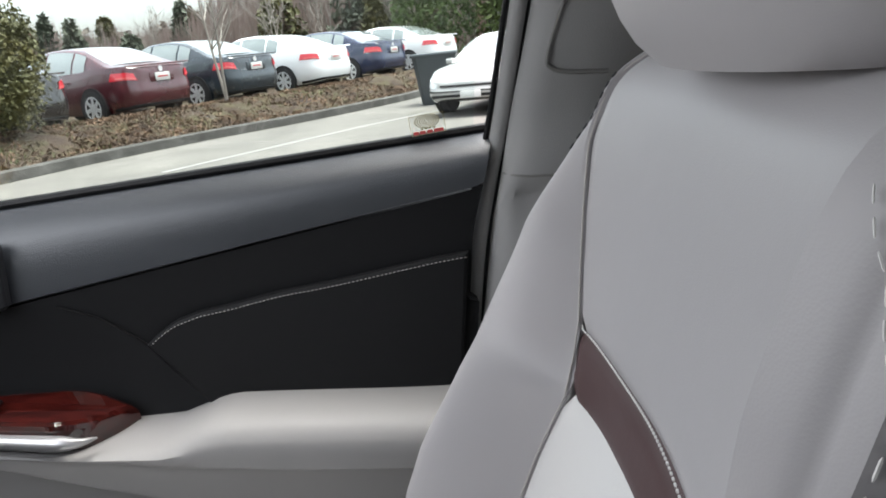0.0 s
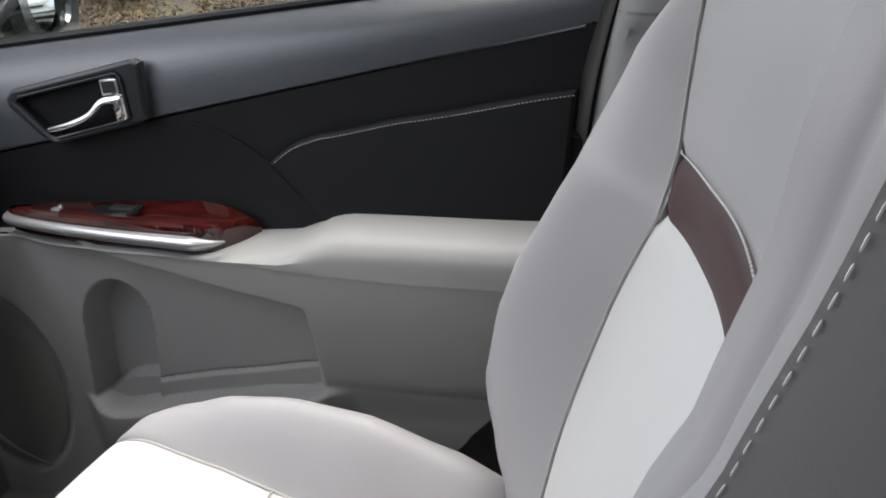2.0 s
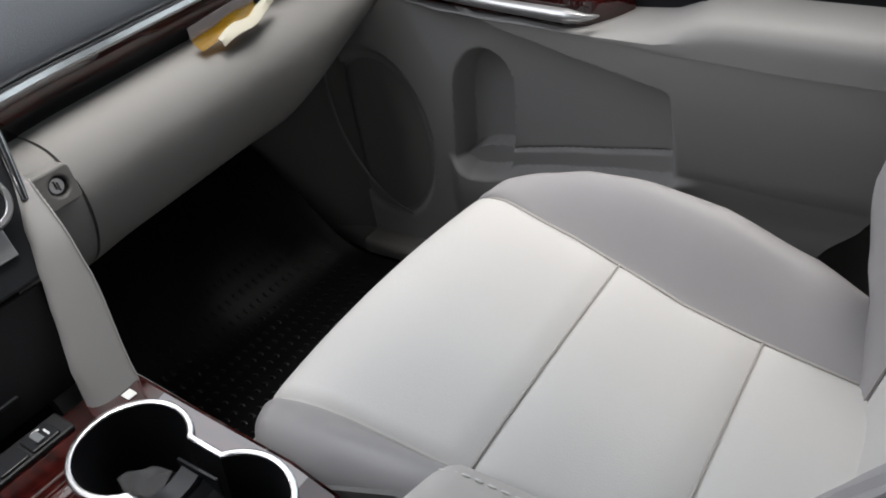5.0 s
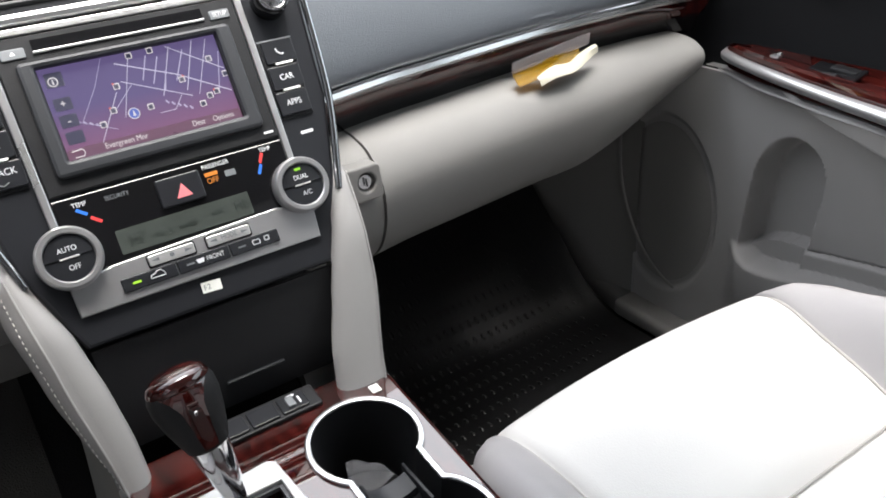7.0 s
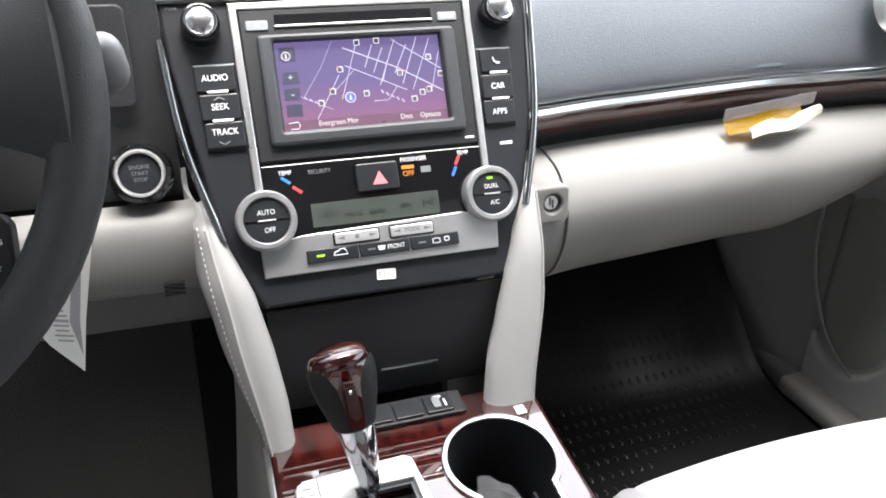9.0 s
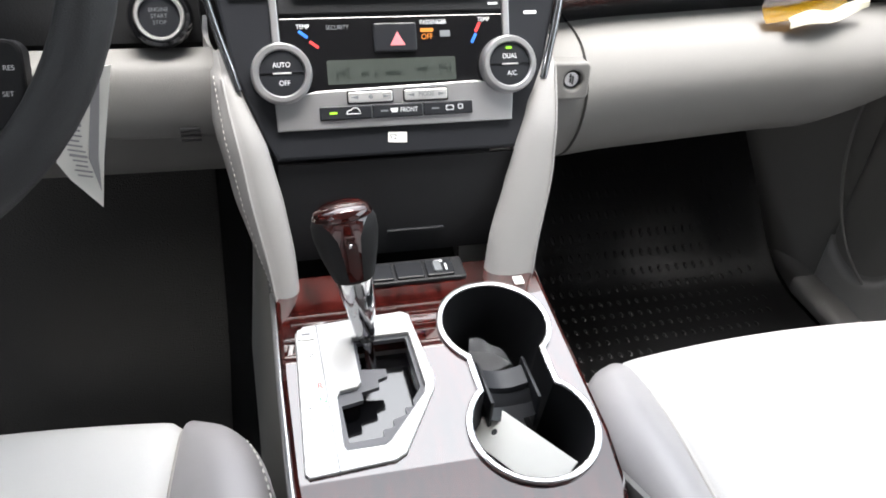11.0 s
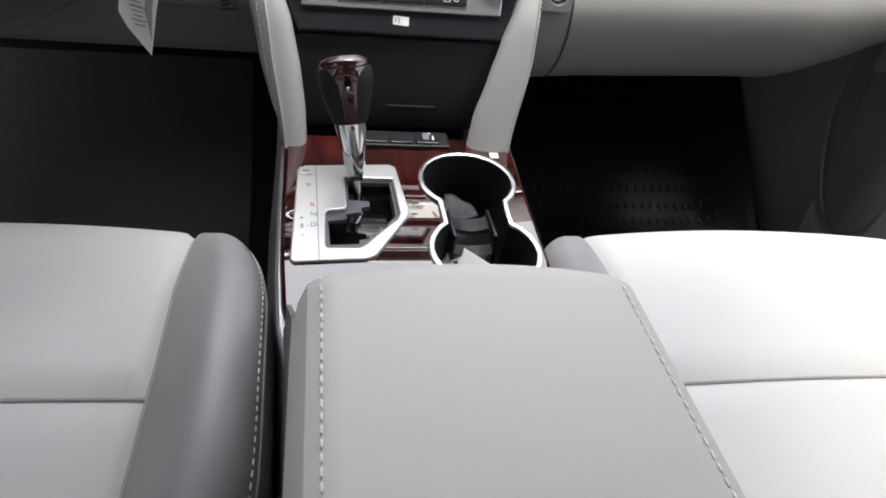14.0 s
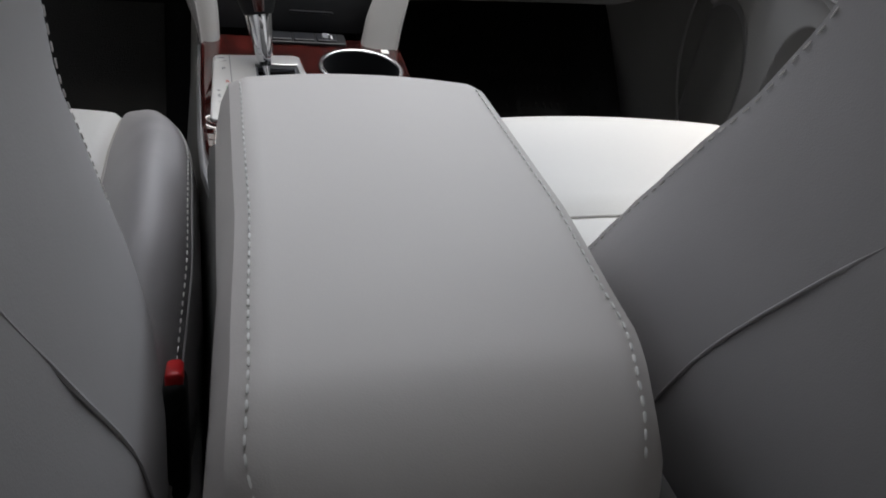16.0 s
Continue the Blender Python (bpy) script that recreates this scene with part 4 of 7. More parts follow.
def screen_material():
    """Lit display: violet above, pink towards the lower bar."""
    m = bpy.data.materials.new("navigation_display")
    m.use_nodes = True
    n, l = m.node_tree.nodes, m.node_tree.links
    b = n["Principled BSDF"]
    b.inputs["Base Color"].default_value = (0.02, 0.02, 0.03, 1)
    b.inputs["Roughness"].default_value = 0.12
    co = n.new("ShaderNodeTexCoord")
    sp = n.new("ShaderNodeSeparateXYZ")
    l.new(co.outputs["Generated"], sp.inputs[0])
    ramp = n.new("ShaderNodeValToRGB")
    ramp.color_ramp.elements[0].position, ramp.color_ramp.elements[0].color = 0.05, (0.30, 0.12, 0.22, 1)
    ramp.color_ramp.elements[1].position, ramp.color_ramp.elements[1].color = 0.55, (0.14, 0.105, 0.25, 1)
    l.new(sp.outputs["Z"], ramp.inputs["Fac"])
    l.new(ramp.outputs[0], b.inputs["Emission Color"])
    b.inputs["Emission Strength"].default_value = 0.19
    return m


SCR = part("display", slab([(-0.068, sy(0.918)), (0.068, sy(0.918)), (0.068, sy(0.855)), (-0.068, sy(0.855))], STK @ Matrix.Translation((0, 0, 0.0006)), 0.002, 0), screen_material(), RAD, "lit violet map display")
GLOW = material("lit_map_line", (0.1, 0.1, 0.12), 0.4, emit=(0.55, 0.52, 0.66), emit_strength=0.17)
GLOW_DIM = material("lit_street", (0.1, 0.1, 0.12), 0.4, emit=(0.36, 0.32, 0.50), emit_strength=0.17)
GLOW_TXT = material("lit_text", (0.1, 0.1, 0.1), 0.4, emit=(0.85, 0.80, 0.82), emit_strength=0.17)
GLOW_DARK = material("display_button", (0.02, 0.02, 0.03), 0.3, emit=(0.075, 0.075, 0.13), emit_strength=0.12)
GLOW_RED = material("lit_red_mark", (0.1, 0.02, 0.02), 0.4, emit=(0.7, 0.09, 0.06), emit_strength=0.17)
GLOW_BLUE = material("lit_blue_mark", (0.02, 0.03, 0.1), 0.4, emit=(0.06, 0.12, 0.42), emit_strength=0.17)
SW, SH = 0.136, sy(0.918) - sy(0.855)


def on_screen(u, v, out=0.0009):
    """Place on the display: u 0 to 1 from its left edge, v 0 to 1 from its top."""
    return STK @ Matrix.Translation((-0.068 + u * SW, sy(0.918) - v * SH, out))


def map_line(pts, width, mat, name="map_road", out=0.0008):
    bms = []
    for (u0, v0), (u1, v1) in zip(pts, pts[1:]):
        x0, y0, x1, y1 = u0 * SW, -v0 * SH, u1 * SW, -v1 * SH
        L, a = math.hypot(x1 - x0, y1 - y0), math.atan2(y1 - y0, x1 - x0)
        m = STK @ Matrix.Translation((-0.068 + (x0 + x1) / 2, sy(0.918) + (y0 + y1) / 2, out)) @ Matrix.Rotation(a, 4, "Z")
        bms.append(slab(rounded(L, width, width * 0.3, seg=1), m, 0.0002, 0))
    return part(name, join(*bms), mat, SCR, smooth=False)


for pts, w, mt in (([(0.34, 0.02), (0.26, 0.30), (0.14, 0.62)], 0.0004, GLOW_DIM), ([(0.10, 0.60), (0.30, 0.78)], 0.0004, GLOW_DIM), ([(0.36, 0.40), (0.20, 0.88)], 0.0006, GLOW),
                   ([(0.49, 0.03), (0.42, 0.38), (0.36, 0.68)], 0.0005, GLOW), ([(0.40, 0.10), (0.72, 0.36), (0.99, 0.66)], 0.0008, GLOW), ([(0.40, 0.30), (0.76, 0.62)], 0.0006, GLOW),
                   ([(0.58, 0.08), (0.52, 0.34)], 0.0008, GLOW_DIM), ([(0.64, 0.12), (0.57, 0.40)], 0.0008, GLOW_DIM), ([(0.72, 0.04), (0.60, 0.55)], 0.0006, GLOW),
                   ([(0.79, 0.10), (0.70, 0.42)], 0.0008, GLOW_DIM), ([(0.86, 0.02), (0.74, 0.55)], 0.0006, GLOW), ([(0.94, 0.04), (0.80, 0.62)], 0.0005, GLOW), ([(0.70, 0.03), (0.99, 0.40)], 0.0006, GLOW),
                   ([(0.55, 0.72), (0.64, 0.72), (0.70, 0.58)], 0.0005, GLOW), ([(0.66, 0.28), (0.62, 0.50)], 0.0009, GLOW_DIM), ([(0.99, 0.20), (0.92, 0.62)], 0.0006, GLOW_DIM), ([(0.30, 0.62), (0.45, 0.36)], 0.0005, GLOW_DIM)):
    map_line(pts, w, mt)
for k in range(6):
    map_line([(0.08 + 0.03 * k, 0.56 + 0.028 * k), (0.095 + 0.03 * k, 0.60 + 0.026 * k)], 0.0012, GLOW_DIM, "street_label")
for k in range(5):
    map_line([(0.60 + 0.03 * k, 0.60 + 0.03 * k), (0.615 + 0.03 * k, 0.64 + 0.03 * k)], 0.0014, GLOW_DIM, "street_label")
map_line([(0.0, 0.93), (1.0, 0.93)], 0.0085, material("display_bar", (0.02, 0.02, 0.03), 0.3, emit=(0.30, 0.13, 0.20), emit_strength=0.12), "lower_bar", 0.00075)
for u, v in ((0.075, 0.40), (0.075, 0.58), (0.075, 0.76)):
    part("map_button", slab(rounded(0.0125, 0.0095, 0.001), on_screen(u, v, 0.0010), 0.0003, 0), GLOW_DARK, SCR)
part("map_button", slab(rounded(0.0125, 0.011, 0.001), on_screen(0.075, 0.14, 0.0010), 0.0003, 0), GLOW_DARK, SCR)
part("compass_mark", slab(circle(0.0036, seg=20), on_screen(0.065, 0.16, 0.0013), 0.0003, 0, holes=(circle(0.0029, seg=20),)), GLOW_TXT, SCR)
part("compass_mark", slab([(-0.0006, -0.002), (0.0006, -0.002), (0.0004, 0.002), (-0.0004, 0.002)], on_screen(0.065, 0.16, 0.0013), 0.0003, 0), GLOW_TXT, SCR)
words("+", on_screen(0.075, 0.40, 0.0012), 0.0075, GLOW_TXT, SCR, "map_sign")
words("-", on_screen(0.075, 0.58, 0.0012), 0.0085, GLOW_TXT, SCR, "map_sign")
part("position_mark", slab(circle(0.0044, seg=20), on_screen(0.41, 0.66, 0.0012), 0.0003, 0), GLOW_TXT, SCR)
part("position_mark", slab(circle(0.0037, seg=20), on_screen(0.41, 0.66, 0.0014), 0.0003, 0), GLOW_BLUE, SCR)
part("position_mark", slab([(-0.0012, -0.002), (0.0012, -0.002), (0.0, 0.0026)], on_screen(0.41, 0.66, 0.0016), 0.0003, 0), GLOW_TXT, SCR)
for u, v in ((0.37, 0.34), (0.31, 0.58), (0.235, 0.70), (0.49, 0.05), (0.61, 0.04), (0.51, 0.63), (0.73, 0.42), (0.92, 0.26), (0.855, 0.66), (0.90, 0.63), (0.985, 0.46), (0.80, 0.73)):
    part("map_symbol", slab(rounded(0.0048, 0.0048, 0.0006, seg=2), on_screen(u, v, 0.0011), 0.0003, 0), GLOW_TXT, SCR)
    part("map_symbol", slab(rounded(0.0034, 0.0034, 0.0004, -0.0002, -0.0002, seg=2), on_screen(u, v, 0.0013), 0.0003, 0), GLOW_DARK, SCR)
for u, v in ((0.355, 0.31), (0.295, 0.55), (0.74, 0.385), (0.885, 0.61)):
    part("map_symbol", slab(circle(0.0008, seg=8), on_screen(u, v, 0.0016), 0.0003, 0), GLOW_RED, SCR)
words("Evergreen Mnr", on_screen(0.32, 0.925, 0.0012), 0.0062, GLOW_TXT, SCR, "screen_text", squeeze=0.86)
words("Dest", on_screen(0.735, 0.925, 0.0012), 0.0062, GLOW_TXT, SCR, "screen_text", squeeze=0.86)
words("Options", on_screen(0.885, 0.925, 0.0012), 0.0062, GLOW_TXT, SCR, "screen_text", squeeze=0.86)
part("back_arrow", tube([on_screen(u, v, 0.0012) @ Vector((0, 0, 0)) for u, v in ((0.03, 0.90), (0.085, 0.89), (0.095, 0.93), (0.085, 0.965), (0.04, 0.965))], 0.0004, 6), GLOW_TXT, SCR)
# disc slot and its keys
part("disc_slot", slab([(-0.0645, sy(0.9365)), (0.0635, sy(0.9365)), (0.0635, sy(0.9295)), (-0.0645, sy(0.9295))], STK @ Matrix.Translation((0, 0, 0.0032)), 0.001, 0), GLOSS_BLACK, RAD)
part("slot_lip", slab([(-0.065, sy(0.9292)), (0.064, sy(0.9292)), (0.064, sy(0.9275)), (-0.065, sy(0.9275))], STK @ Matrix.Translation((0, 0, 0.0042)), 0.002, 0.0005), SILVER, RAD, "thin silver lip")
ej = part("key", slab(rounded(0.017, 0.0078, 0.0012, -0.0785, sy(0.9295)), STK @ Matrix.Translation((0, 0, 0.0038)), 0.002, 0.0006), DIM_PRINT, RAD, "eject key")
part("eject_mark", slab([(-0.002, -0.001), (0.002, -0.001), (0, 0.0018)], at(-0.0785, 0.9295, 0.0041), 0.0004, 0), WHITE_PRINT, ej)
kk = part("key", slab(rounded(0.0165, 0.0072, 0.0012, 0.0772, sy(0.930)), STK @ Matrix.Translation((0, 0, 0.0038)), 0.002, 0.0006), DIM_PRINT, RAD, "setup key")
words("SETUP", at(0.0772, 0.930, 0.0041), 0.0052, WHITE_PRINT, kk, "key_text", squeeze=0.8)


KNOB_FACE = material("dark_spun_metal", (0.45, 0.45, 0.46), 0.24, metal=1.0)


def knob(x, z, name, label):
    kn = part(name, lathe([(0.0150, 0.0), (0.0150, 0.006), (0.0146, 0.012), (0.0138, 0.0145), (0.0120, 0.0150)], at(x, z, 0.0), 36), GLOSS_BLACK, STACK, label)
    part("knob_ring", lathe([(0.0122, 0.0145), (0.0122, 0.0180), (0.0116, 0.0190), (0.0106, 0.0190), (0.0104, 0.016)], at(x, z, 0.0), 36), CHROME, kn, "chrome ring")
    part("knob_face", lathe([(0.0104, 0.0150), (0.0104, 0.0180), (0.0085, 0.0192), (0.0055, 0.0201), (0.001, 0.0205)], at(x, z, 0.0), 30), KNOB_FACE, kn, "dark spun-metal face")
    return kn


knob(-0.1205, 0.931, "volume_knob", "black and chrome volume knob")
knob(0.121, 0.932, "tuner_knob", "black and chrome tuning knob")
words("PWR", at(-0.140, 0.944, 0.0006), 0.0042, DIM_PRINT, STACK, "panel_text")
words("VOL", at(-0.106, 0.947, 0.0006), 0.0042, DIM_PRINT, STACK, "panel_text")


def key_column(side, texts, zs, w):
    x0 = side * 0.1145
    part("key_frame", slab([(x0 - side * -0.0155, sy(0.9045)), (x0 - side * 0.0155, sy(0.9045)), (x0 - side * 0.0155, sy(0.8465)), (x0 + side * 0.0125, sy(0.8465))], STK @ Matrix.Translation((0, 0, 0.0015)), 0.003, 0.0008), BLACK_PLASTIC, STACK)
    part("key_trim", slab([(x0 - 0.0155, sy(0.9052)), (x0 + 0.0155, sy(0.9052)), (x0 + 0.0155, sy(0.9042)), (x0 - 0.0155, sy(0.9042))], STK @ Matrix.Translation((0, 0, 0.0018)), 0.003, 0.0002), DIM_PRINT, STACK)
    for k, (t, z) in enumerate(zip(texts, zs)):
        xx = x0 + side * (0.0006 - 0.0012 * k)
        key = part("key", slab(rounded(w, 0.0196, 0.0016, xx, sy(z)), STK @ Matrix.Translation((0, 0, 0.0040)), 0.004, 0.0008), STACK_BLACK, STACK, "black push key")
        if t == "phone":
            part("phone_mark", tube([at(xx - 0.0028, z + 0.002, 0.0044) @ Vector((0, 0, 0)), at(xx - 0.0022, z - 0.0005, 0.0044) @ Vector((0, 0, 0)), at(xx + 0.0008, z - 0.0025, 0.0044) @ Vector((0, 0, 0)), at(xx + 0.003, z - 0.0022, 0.0044) @ Vector((0, 0, 0))], 0.0007, 6), WHITE_PRINT, key)
        else:
            words(t, at(xx, z + (0.0 if t != "TRACK" else 0.002), 0.0042), 0.0070, WHITE_PRINT, key, "key_text", squeeze=0.88)
        if k < 2:
            part("light_bar", slab(rounded(0.0155, 0.0019, 0.0008, xx + 0.001, sy(z - 0.0092)), STK @ Matrix.Translation((0, 0, 0.0048)), 0.002, 0.0003), PAPER, key, "pale light bar")
    return


key_column(-1, ("AUDIO", "SEEK", "TRACK"), (0.8955, 0.8760, 0.8570), 0.0290)
key_column(1, ("phone", "CAR", "APPS"), (0.8955, 0.8760, 0.8570), 0.0275)
for z, s in ((0.8815, 1), (0.8515, -1)):
    part("arrow_mark", tube([at(-0.1140 + dx, z + s * dz, 0.0044) @ Vector((0, 0, 0)) for dx, dz in ((-0.004, -0.001), (0, 0.001), (0.004, -0.001))], 0.0005, 6), DIM_PRINT, STACK)
part("panel_print", slab(rounded(0.011, 0.0026, 0.0005, 0.116, sy(0.834)), STK @ Matrix.Translation((0, 0, 0.0005)), 0.001, 0), WHITE_PRINT, STACK)
part("panel_print", slab(rounded(0.008, 0.0018, 0.0004, 0.083, sy(0.8405)), STK @ Matrix.Translation((0, 0, 0.003)), 0.001, 0), WHITE_PRINT, STACK)
# climate panel
CLM = part("climate_panel", slab([(-0.090, sy(0.8335)), (0.0905, sy(0.8335)), (0.090, sy(0.776)), (-0.090, sy(0.776))], STK @ Matrix.Translation((0, 0, 0.0022)), 0.003, 0.0008), GLOSS_BLACK, STACK, "gloss black climate panel")
LCD = material("grey_green_lcd", (0.050, 0.058, 0.052), 0.2)
LCD_SEG = material("lcd_segment", (0.022, 0.028, 0.024), 0.3)
lcd = part("lcd", slab(rounded(0.105, sy(0.8045) - sy(0.788), 0.001, -0.0035, (sy(0.8045) + sy(0.788)) / 2), STK @ Matrix.Translation((0, 0, 0.0026)), 0.001, 0), LCD, CLM, "grey-green temperature display")
words("HI", at(-0.043, 0.7955, 0.0029), 0.0120, LCD_SEG, lcd, "lcd_text")
words("HI", at(0.0405, 0.7965, 0.0029), 0.0120, LCD_SEG, lcd, "lcd_text")
for x, w in ((-0.026, 0.006), (-0.017, 0.003), (-0.003, 0.014), (0.021, 0.009)):
    part("lcd_mark", slab(rounded(w, 0.003, 0.0006, x, sy(0.7945 + 0.002 * (x > 0))), STK @ Matrix.Translation((0, 0, 0.0029)), 0.0005, 0), LCD_SEG, lcd)
hz = part("hazard_switch", slab(rounded(0.0345, sy(0.8285) - sy(0.809), 0.002, 0, (sy(0.8285) + sy(0.809)) / 2), STK @ Matrix.Translation((0, 0, 0.0055)), 0.004, 0.001), STACK_BLACK, STACK, "black hazard switch")
part("hazard_mark", slab([(-0.0062, -0.0045), (0.0062, -0.0045), (0, 0.0062)], at(0.0015, 0.817, 0.0058), 0.0004, 0), material("hazard_red", (0.75, 0.20, 0.22), 0.4), hz, "red warning triangle")
words("PASSENGER", at(0.032, 0.8285, 0.0026), 0.0050, WHITE_PRINT, CLM, "panel_text", squeeze=0.85)
AMBER = material("amber_lamp", (0.2, 0.08, 0.02), 0.4, emit=(1.0, 0.30, 0.03), emit_strength=0.15)
words("OFF", at(0.0265, 0.8185, 0.0026), 0.0062, AMBER, CLM, "lamp_text", squeeze=0.9)
part("lamp_bar", slab(rounded(0.0105, 0.0030, 0.0004, 0.0265, sy(0.8232)), STK @ Matrix.Translation((0, 0, 0.0026)), 0.0004, 0), AMBER, CLM)
part("lamp_bar", slab(rounded(0.0085, 0.0050, 0.0004, 0.0415, sy(0.8205)), STK @ Matrix.Translation((0, 0, 0.0026)), 0.0004, 0), DIM_PRINT, CLM)
words("SECURITY", at(-0.0455, 0.8265, 0.0026), 0.0048, DIM_PRINT, CLM, "panel_text", squeeze=0.85)
for s in (-1, 1):
    words("TEMP", at(s * 0.0735 + 0.001, 0.8275 + 0.002 * (s > 0), 0.0026), 0.0050, WHITE_PRINT, CLM, "panel_text", squeeze=0.85)
    for k, (mt, dx, dz) in enumerate(((material("cool_blue", (0.03, 0.16, 0.62), 0.4), -0.004, 0.004), (material("warm_red", (0.62, 0.05, 0.05), 0.4), 0.004, -0.003))):
        a = -38 if s < 0 else 62
        xx, zz = (-0.0685 + dx, 0.8185 + dz) if s < 0 else (0.0675 + (0.0018 if k else -0.0018), 0.8205 + (0.0038 if k else -0.0038))
        part("heat_mark", slab(rounded(0.0085, 0.0024, 0.0004, seg=2), at(xx, zz, 0.0026) @ Matrix.Rotation(radians(a), 4, "Z"), 0.0004, 0), mt, CLM)
pl_out = [(-0.098, sy(0.7575)), (0.095, sy(0.7575)), (0.0975, sy(0.781)), (0.066, sy(0.787)), (-0.066, sy(0.784)), (-0.0985, sy(0.778))]
LOW = part("silver_plate", slab(pl_out, STK @ Matrix.Translation((0, 0, 0.0042)), 0.005, 0.0012), SILVER, STACK, "brushed silver lower plate")
for x in (-0.0235, 0.022):
    kb = part("key", slab(rounded(0.0355, 0.0086, 0.0014, x, sy(0.7785)), STK @ Matrix.Translation((0, 0, 0.0068)), 0.003, 0.0009), PALE_SILVER, LOW, "silver rocker key")
    part("key_gap", slab(rounded(0.0375, 0.0106, 0.0018, x, sy(0.7785)), STK @ Matrix.Translation((0, 0, 0.0046)), 0.001, 0), GLOSS_BLACK, LOW)
    if x > 0:
        words("MODE", at(x, 0.7785, 0.0071), 0.0050, DIM_PRINT, kb, "key_text", squeeze=0.9)
    else:
        part("fan_mark", slab(circle(0.0018, seg=10), at(x, 0.7785, 0.0071), 0.0004, 0), DIM_PRINT, kb)
    for d in (-1, 1):
        part("arrow_mark", slab([(-0.003 * d, -0.0014), (0.003 * d, 0), (-0.003 * d, 0.0014)], at(x + d * 0.013, 0.7785, 0.0071), 0.0004, 0), DIM_PRINT, kb)
for k, x in enumerate((-0.044, -0.002, 0.040)):
    kb = part("key", slab(rounded(0.0412, 0.0106, 0.0012, x, sy(0.7683)), STK @ Matrix.Translation((0, 0, 0.0064)), 0.003, 0.0008), STACK_BLACK, LOW, "black push key")
    if k == 0:
        part("lamp", slab(rounded(0.0062, 0.0018, 0.0006, x - 0.010, sy(0.7683)), STK @ Matrix.Translation((0, 0, 0.0068)), 0.0004, 0), material("green_lamp", (0.1, 0.2, 0.02), 0.4, emit=(0.55, 1.0, 0.05), emit_strength=0.16), kb, "lit green lamp")
        part("car_mark", tube([at(x + 0.006 + dx, 0.7683 + dz, 0.0068) @ Vector((0, 0, 0)) for dx, dz in ((-0.0055, -0.001), (-0.005, 0.001), (-0.002, 0.0016), (0.0, 0.003), (0.003, 0.003), (0.0048, 0.001), (0.0055, -0.001), (-0.0055, -0.001))], 0.0004, 6), WHITE_PRINT, kb)
    else:
        part("lamp", slab(rounded(0.0062, 0.0014, 0.0005, x - 0.011, sy(0.7683)), STK @ Matrix.Translation((0, 0, 0.0068)), 0.0004, 0), DIM_PRINT, kb)
    if k == 1:
        words("FRONT", at(x + 0.009, 0.7683, 0.0067), 0.0052, WHITE_PRINT, kb, "key_text", squeeze=0.85)
        part("demist_mark", slab([(-0.0032, 0.0018), (0.0032, 0.0018), (0.0022, -0.0016), (-0.0022, -0.0016)], at(x - 0.003, 0.7683, 0.0068), 0.0004, 0), WHITE_PRINT, kb)
    if k == 2:
        part("demist_mark", slab(rounded(0.0066, 0.0042, 0.001), at(x + 0.001, 0.7683, 0.0068), 0.0004, 0, holes=(rounded(0.0054, 0.003, 0.0006),)), WHITE_PRINT, kb)
        part("demist_mark", slab(rounded(0.0042, 0.0040, 0.001), at(x + 0.010, 0.7688, 0.0068), 0.0004, 0, holes=(rounded(0.003, 0.0026, 0.0006),)), WHITE_PRINT, kb)


def climate_dial(x, z, upper, lower, lit):
    d = part("climate_dial", lathe([(0.0235, 0.0), (0.0235, 0.008), (0.0228, 0.0125), (0.0215, 0.0142), (0.0185, 0.0142), (0.0176, 0.0132), (0.0176, 0.006)], at(x, z, 0.0), 56), SILVER, STACK, "silver temperature dial")
    part("dial_face", lathe([(0.0172, 0.0060), (0.0172, 0.0118), (0.002, 0.0124)], at(x, z, 0.0), 40), STACK_BLACK, d, "black dial face")
    part("dial_groove", slab(rounded(0.033, 0.0006, 0.0002), at(x, z, 0.0127), 0.0008, 0), GLOSS_BLACK, d)
    words(upper, at(x, z + 0.0052, 0.0128), 0.0054, WHITE_PRINT, d, "dial_text", squeeze=0.9)
    words(lower, at(x + 0.0014, z - 0.0068, 0.0126), 0.0054, WHITE_PRINT, d, "dial_text", squeeze=0.9)
    part("dial_bar", slab(rounded(0.014, 0.0013, 0.0005, 0, 0), at(x, z - 0.0002, 0.0131), 0.0008, 0.0002), PALE_SILVER, d)
    if lit:
        part("lamp", slab(rounded(0.0052, 0.0020, 0.0008), at(x - 0.0005, z + 0.0112, 0.0126), 0.0006, 0), material("green_lamp", (0.1, 0.2, 0.02), 0.4, emit=(0.40, 1.0, 0.04), emit_strength=0.16), d, "lit green lamp")


climate_dial(-0.0915, 0.7965, "AUTO", "OFF", False)
climate_dial(0.0925, 0.7970, "DUAL", "A/C", True)
f2 = part("sticker", slab(rounded(0.0155, 0.0085, 0.0006), at(-0.0028, 0.7495, 0.0008) @ Matrix.Rotation(radians(-4), 4, "Z"), 0.0007, 0), PAPER, STACK, "small white sticker with code")
words("F2", at(-0.0062, 0.7495, 0.0009), 0.0062, DIM_PRINT, f2, "sticker_text")
# stowage flap below
part("stowage_door", sheet([[(x, y, z) for x in (-0.100, -0.05, 0, 0.05, 0.098)] for y, z in ((0.220, 0.736), (0.2225, 0.733), (0.222, 0.728), (0.216, 0.69), (0.212, 0.665), (0.212, 0.645))]), BLACK_PLASTIC, STACK, "black stowage compartment door")
part("stowage_grip", box(0.012, 0.212, 0.668, 0.05, 0.004, 0.003, 0.001), STACK_BLACK, STACK)
part("stack_box", box(0, 0.445, 0.76, 0.25, 0.19, 0.26, 0.01), BLACK_PLASTIC, STACK)
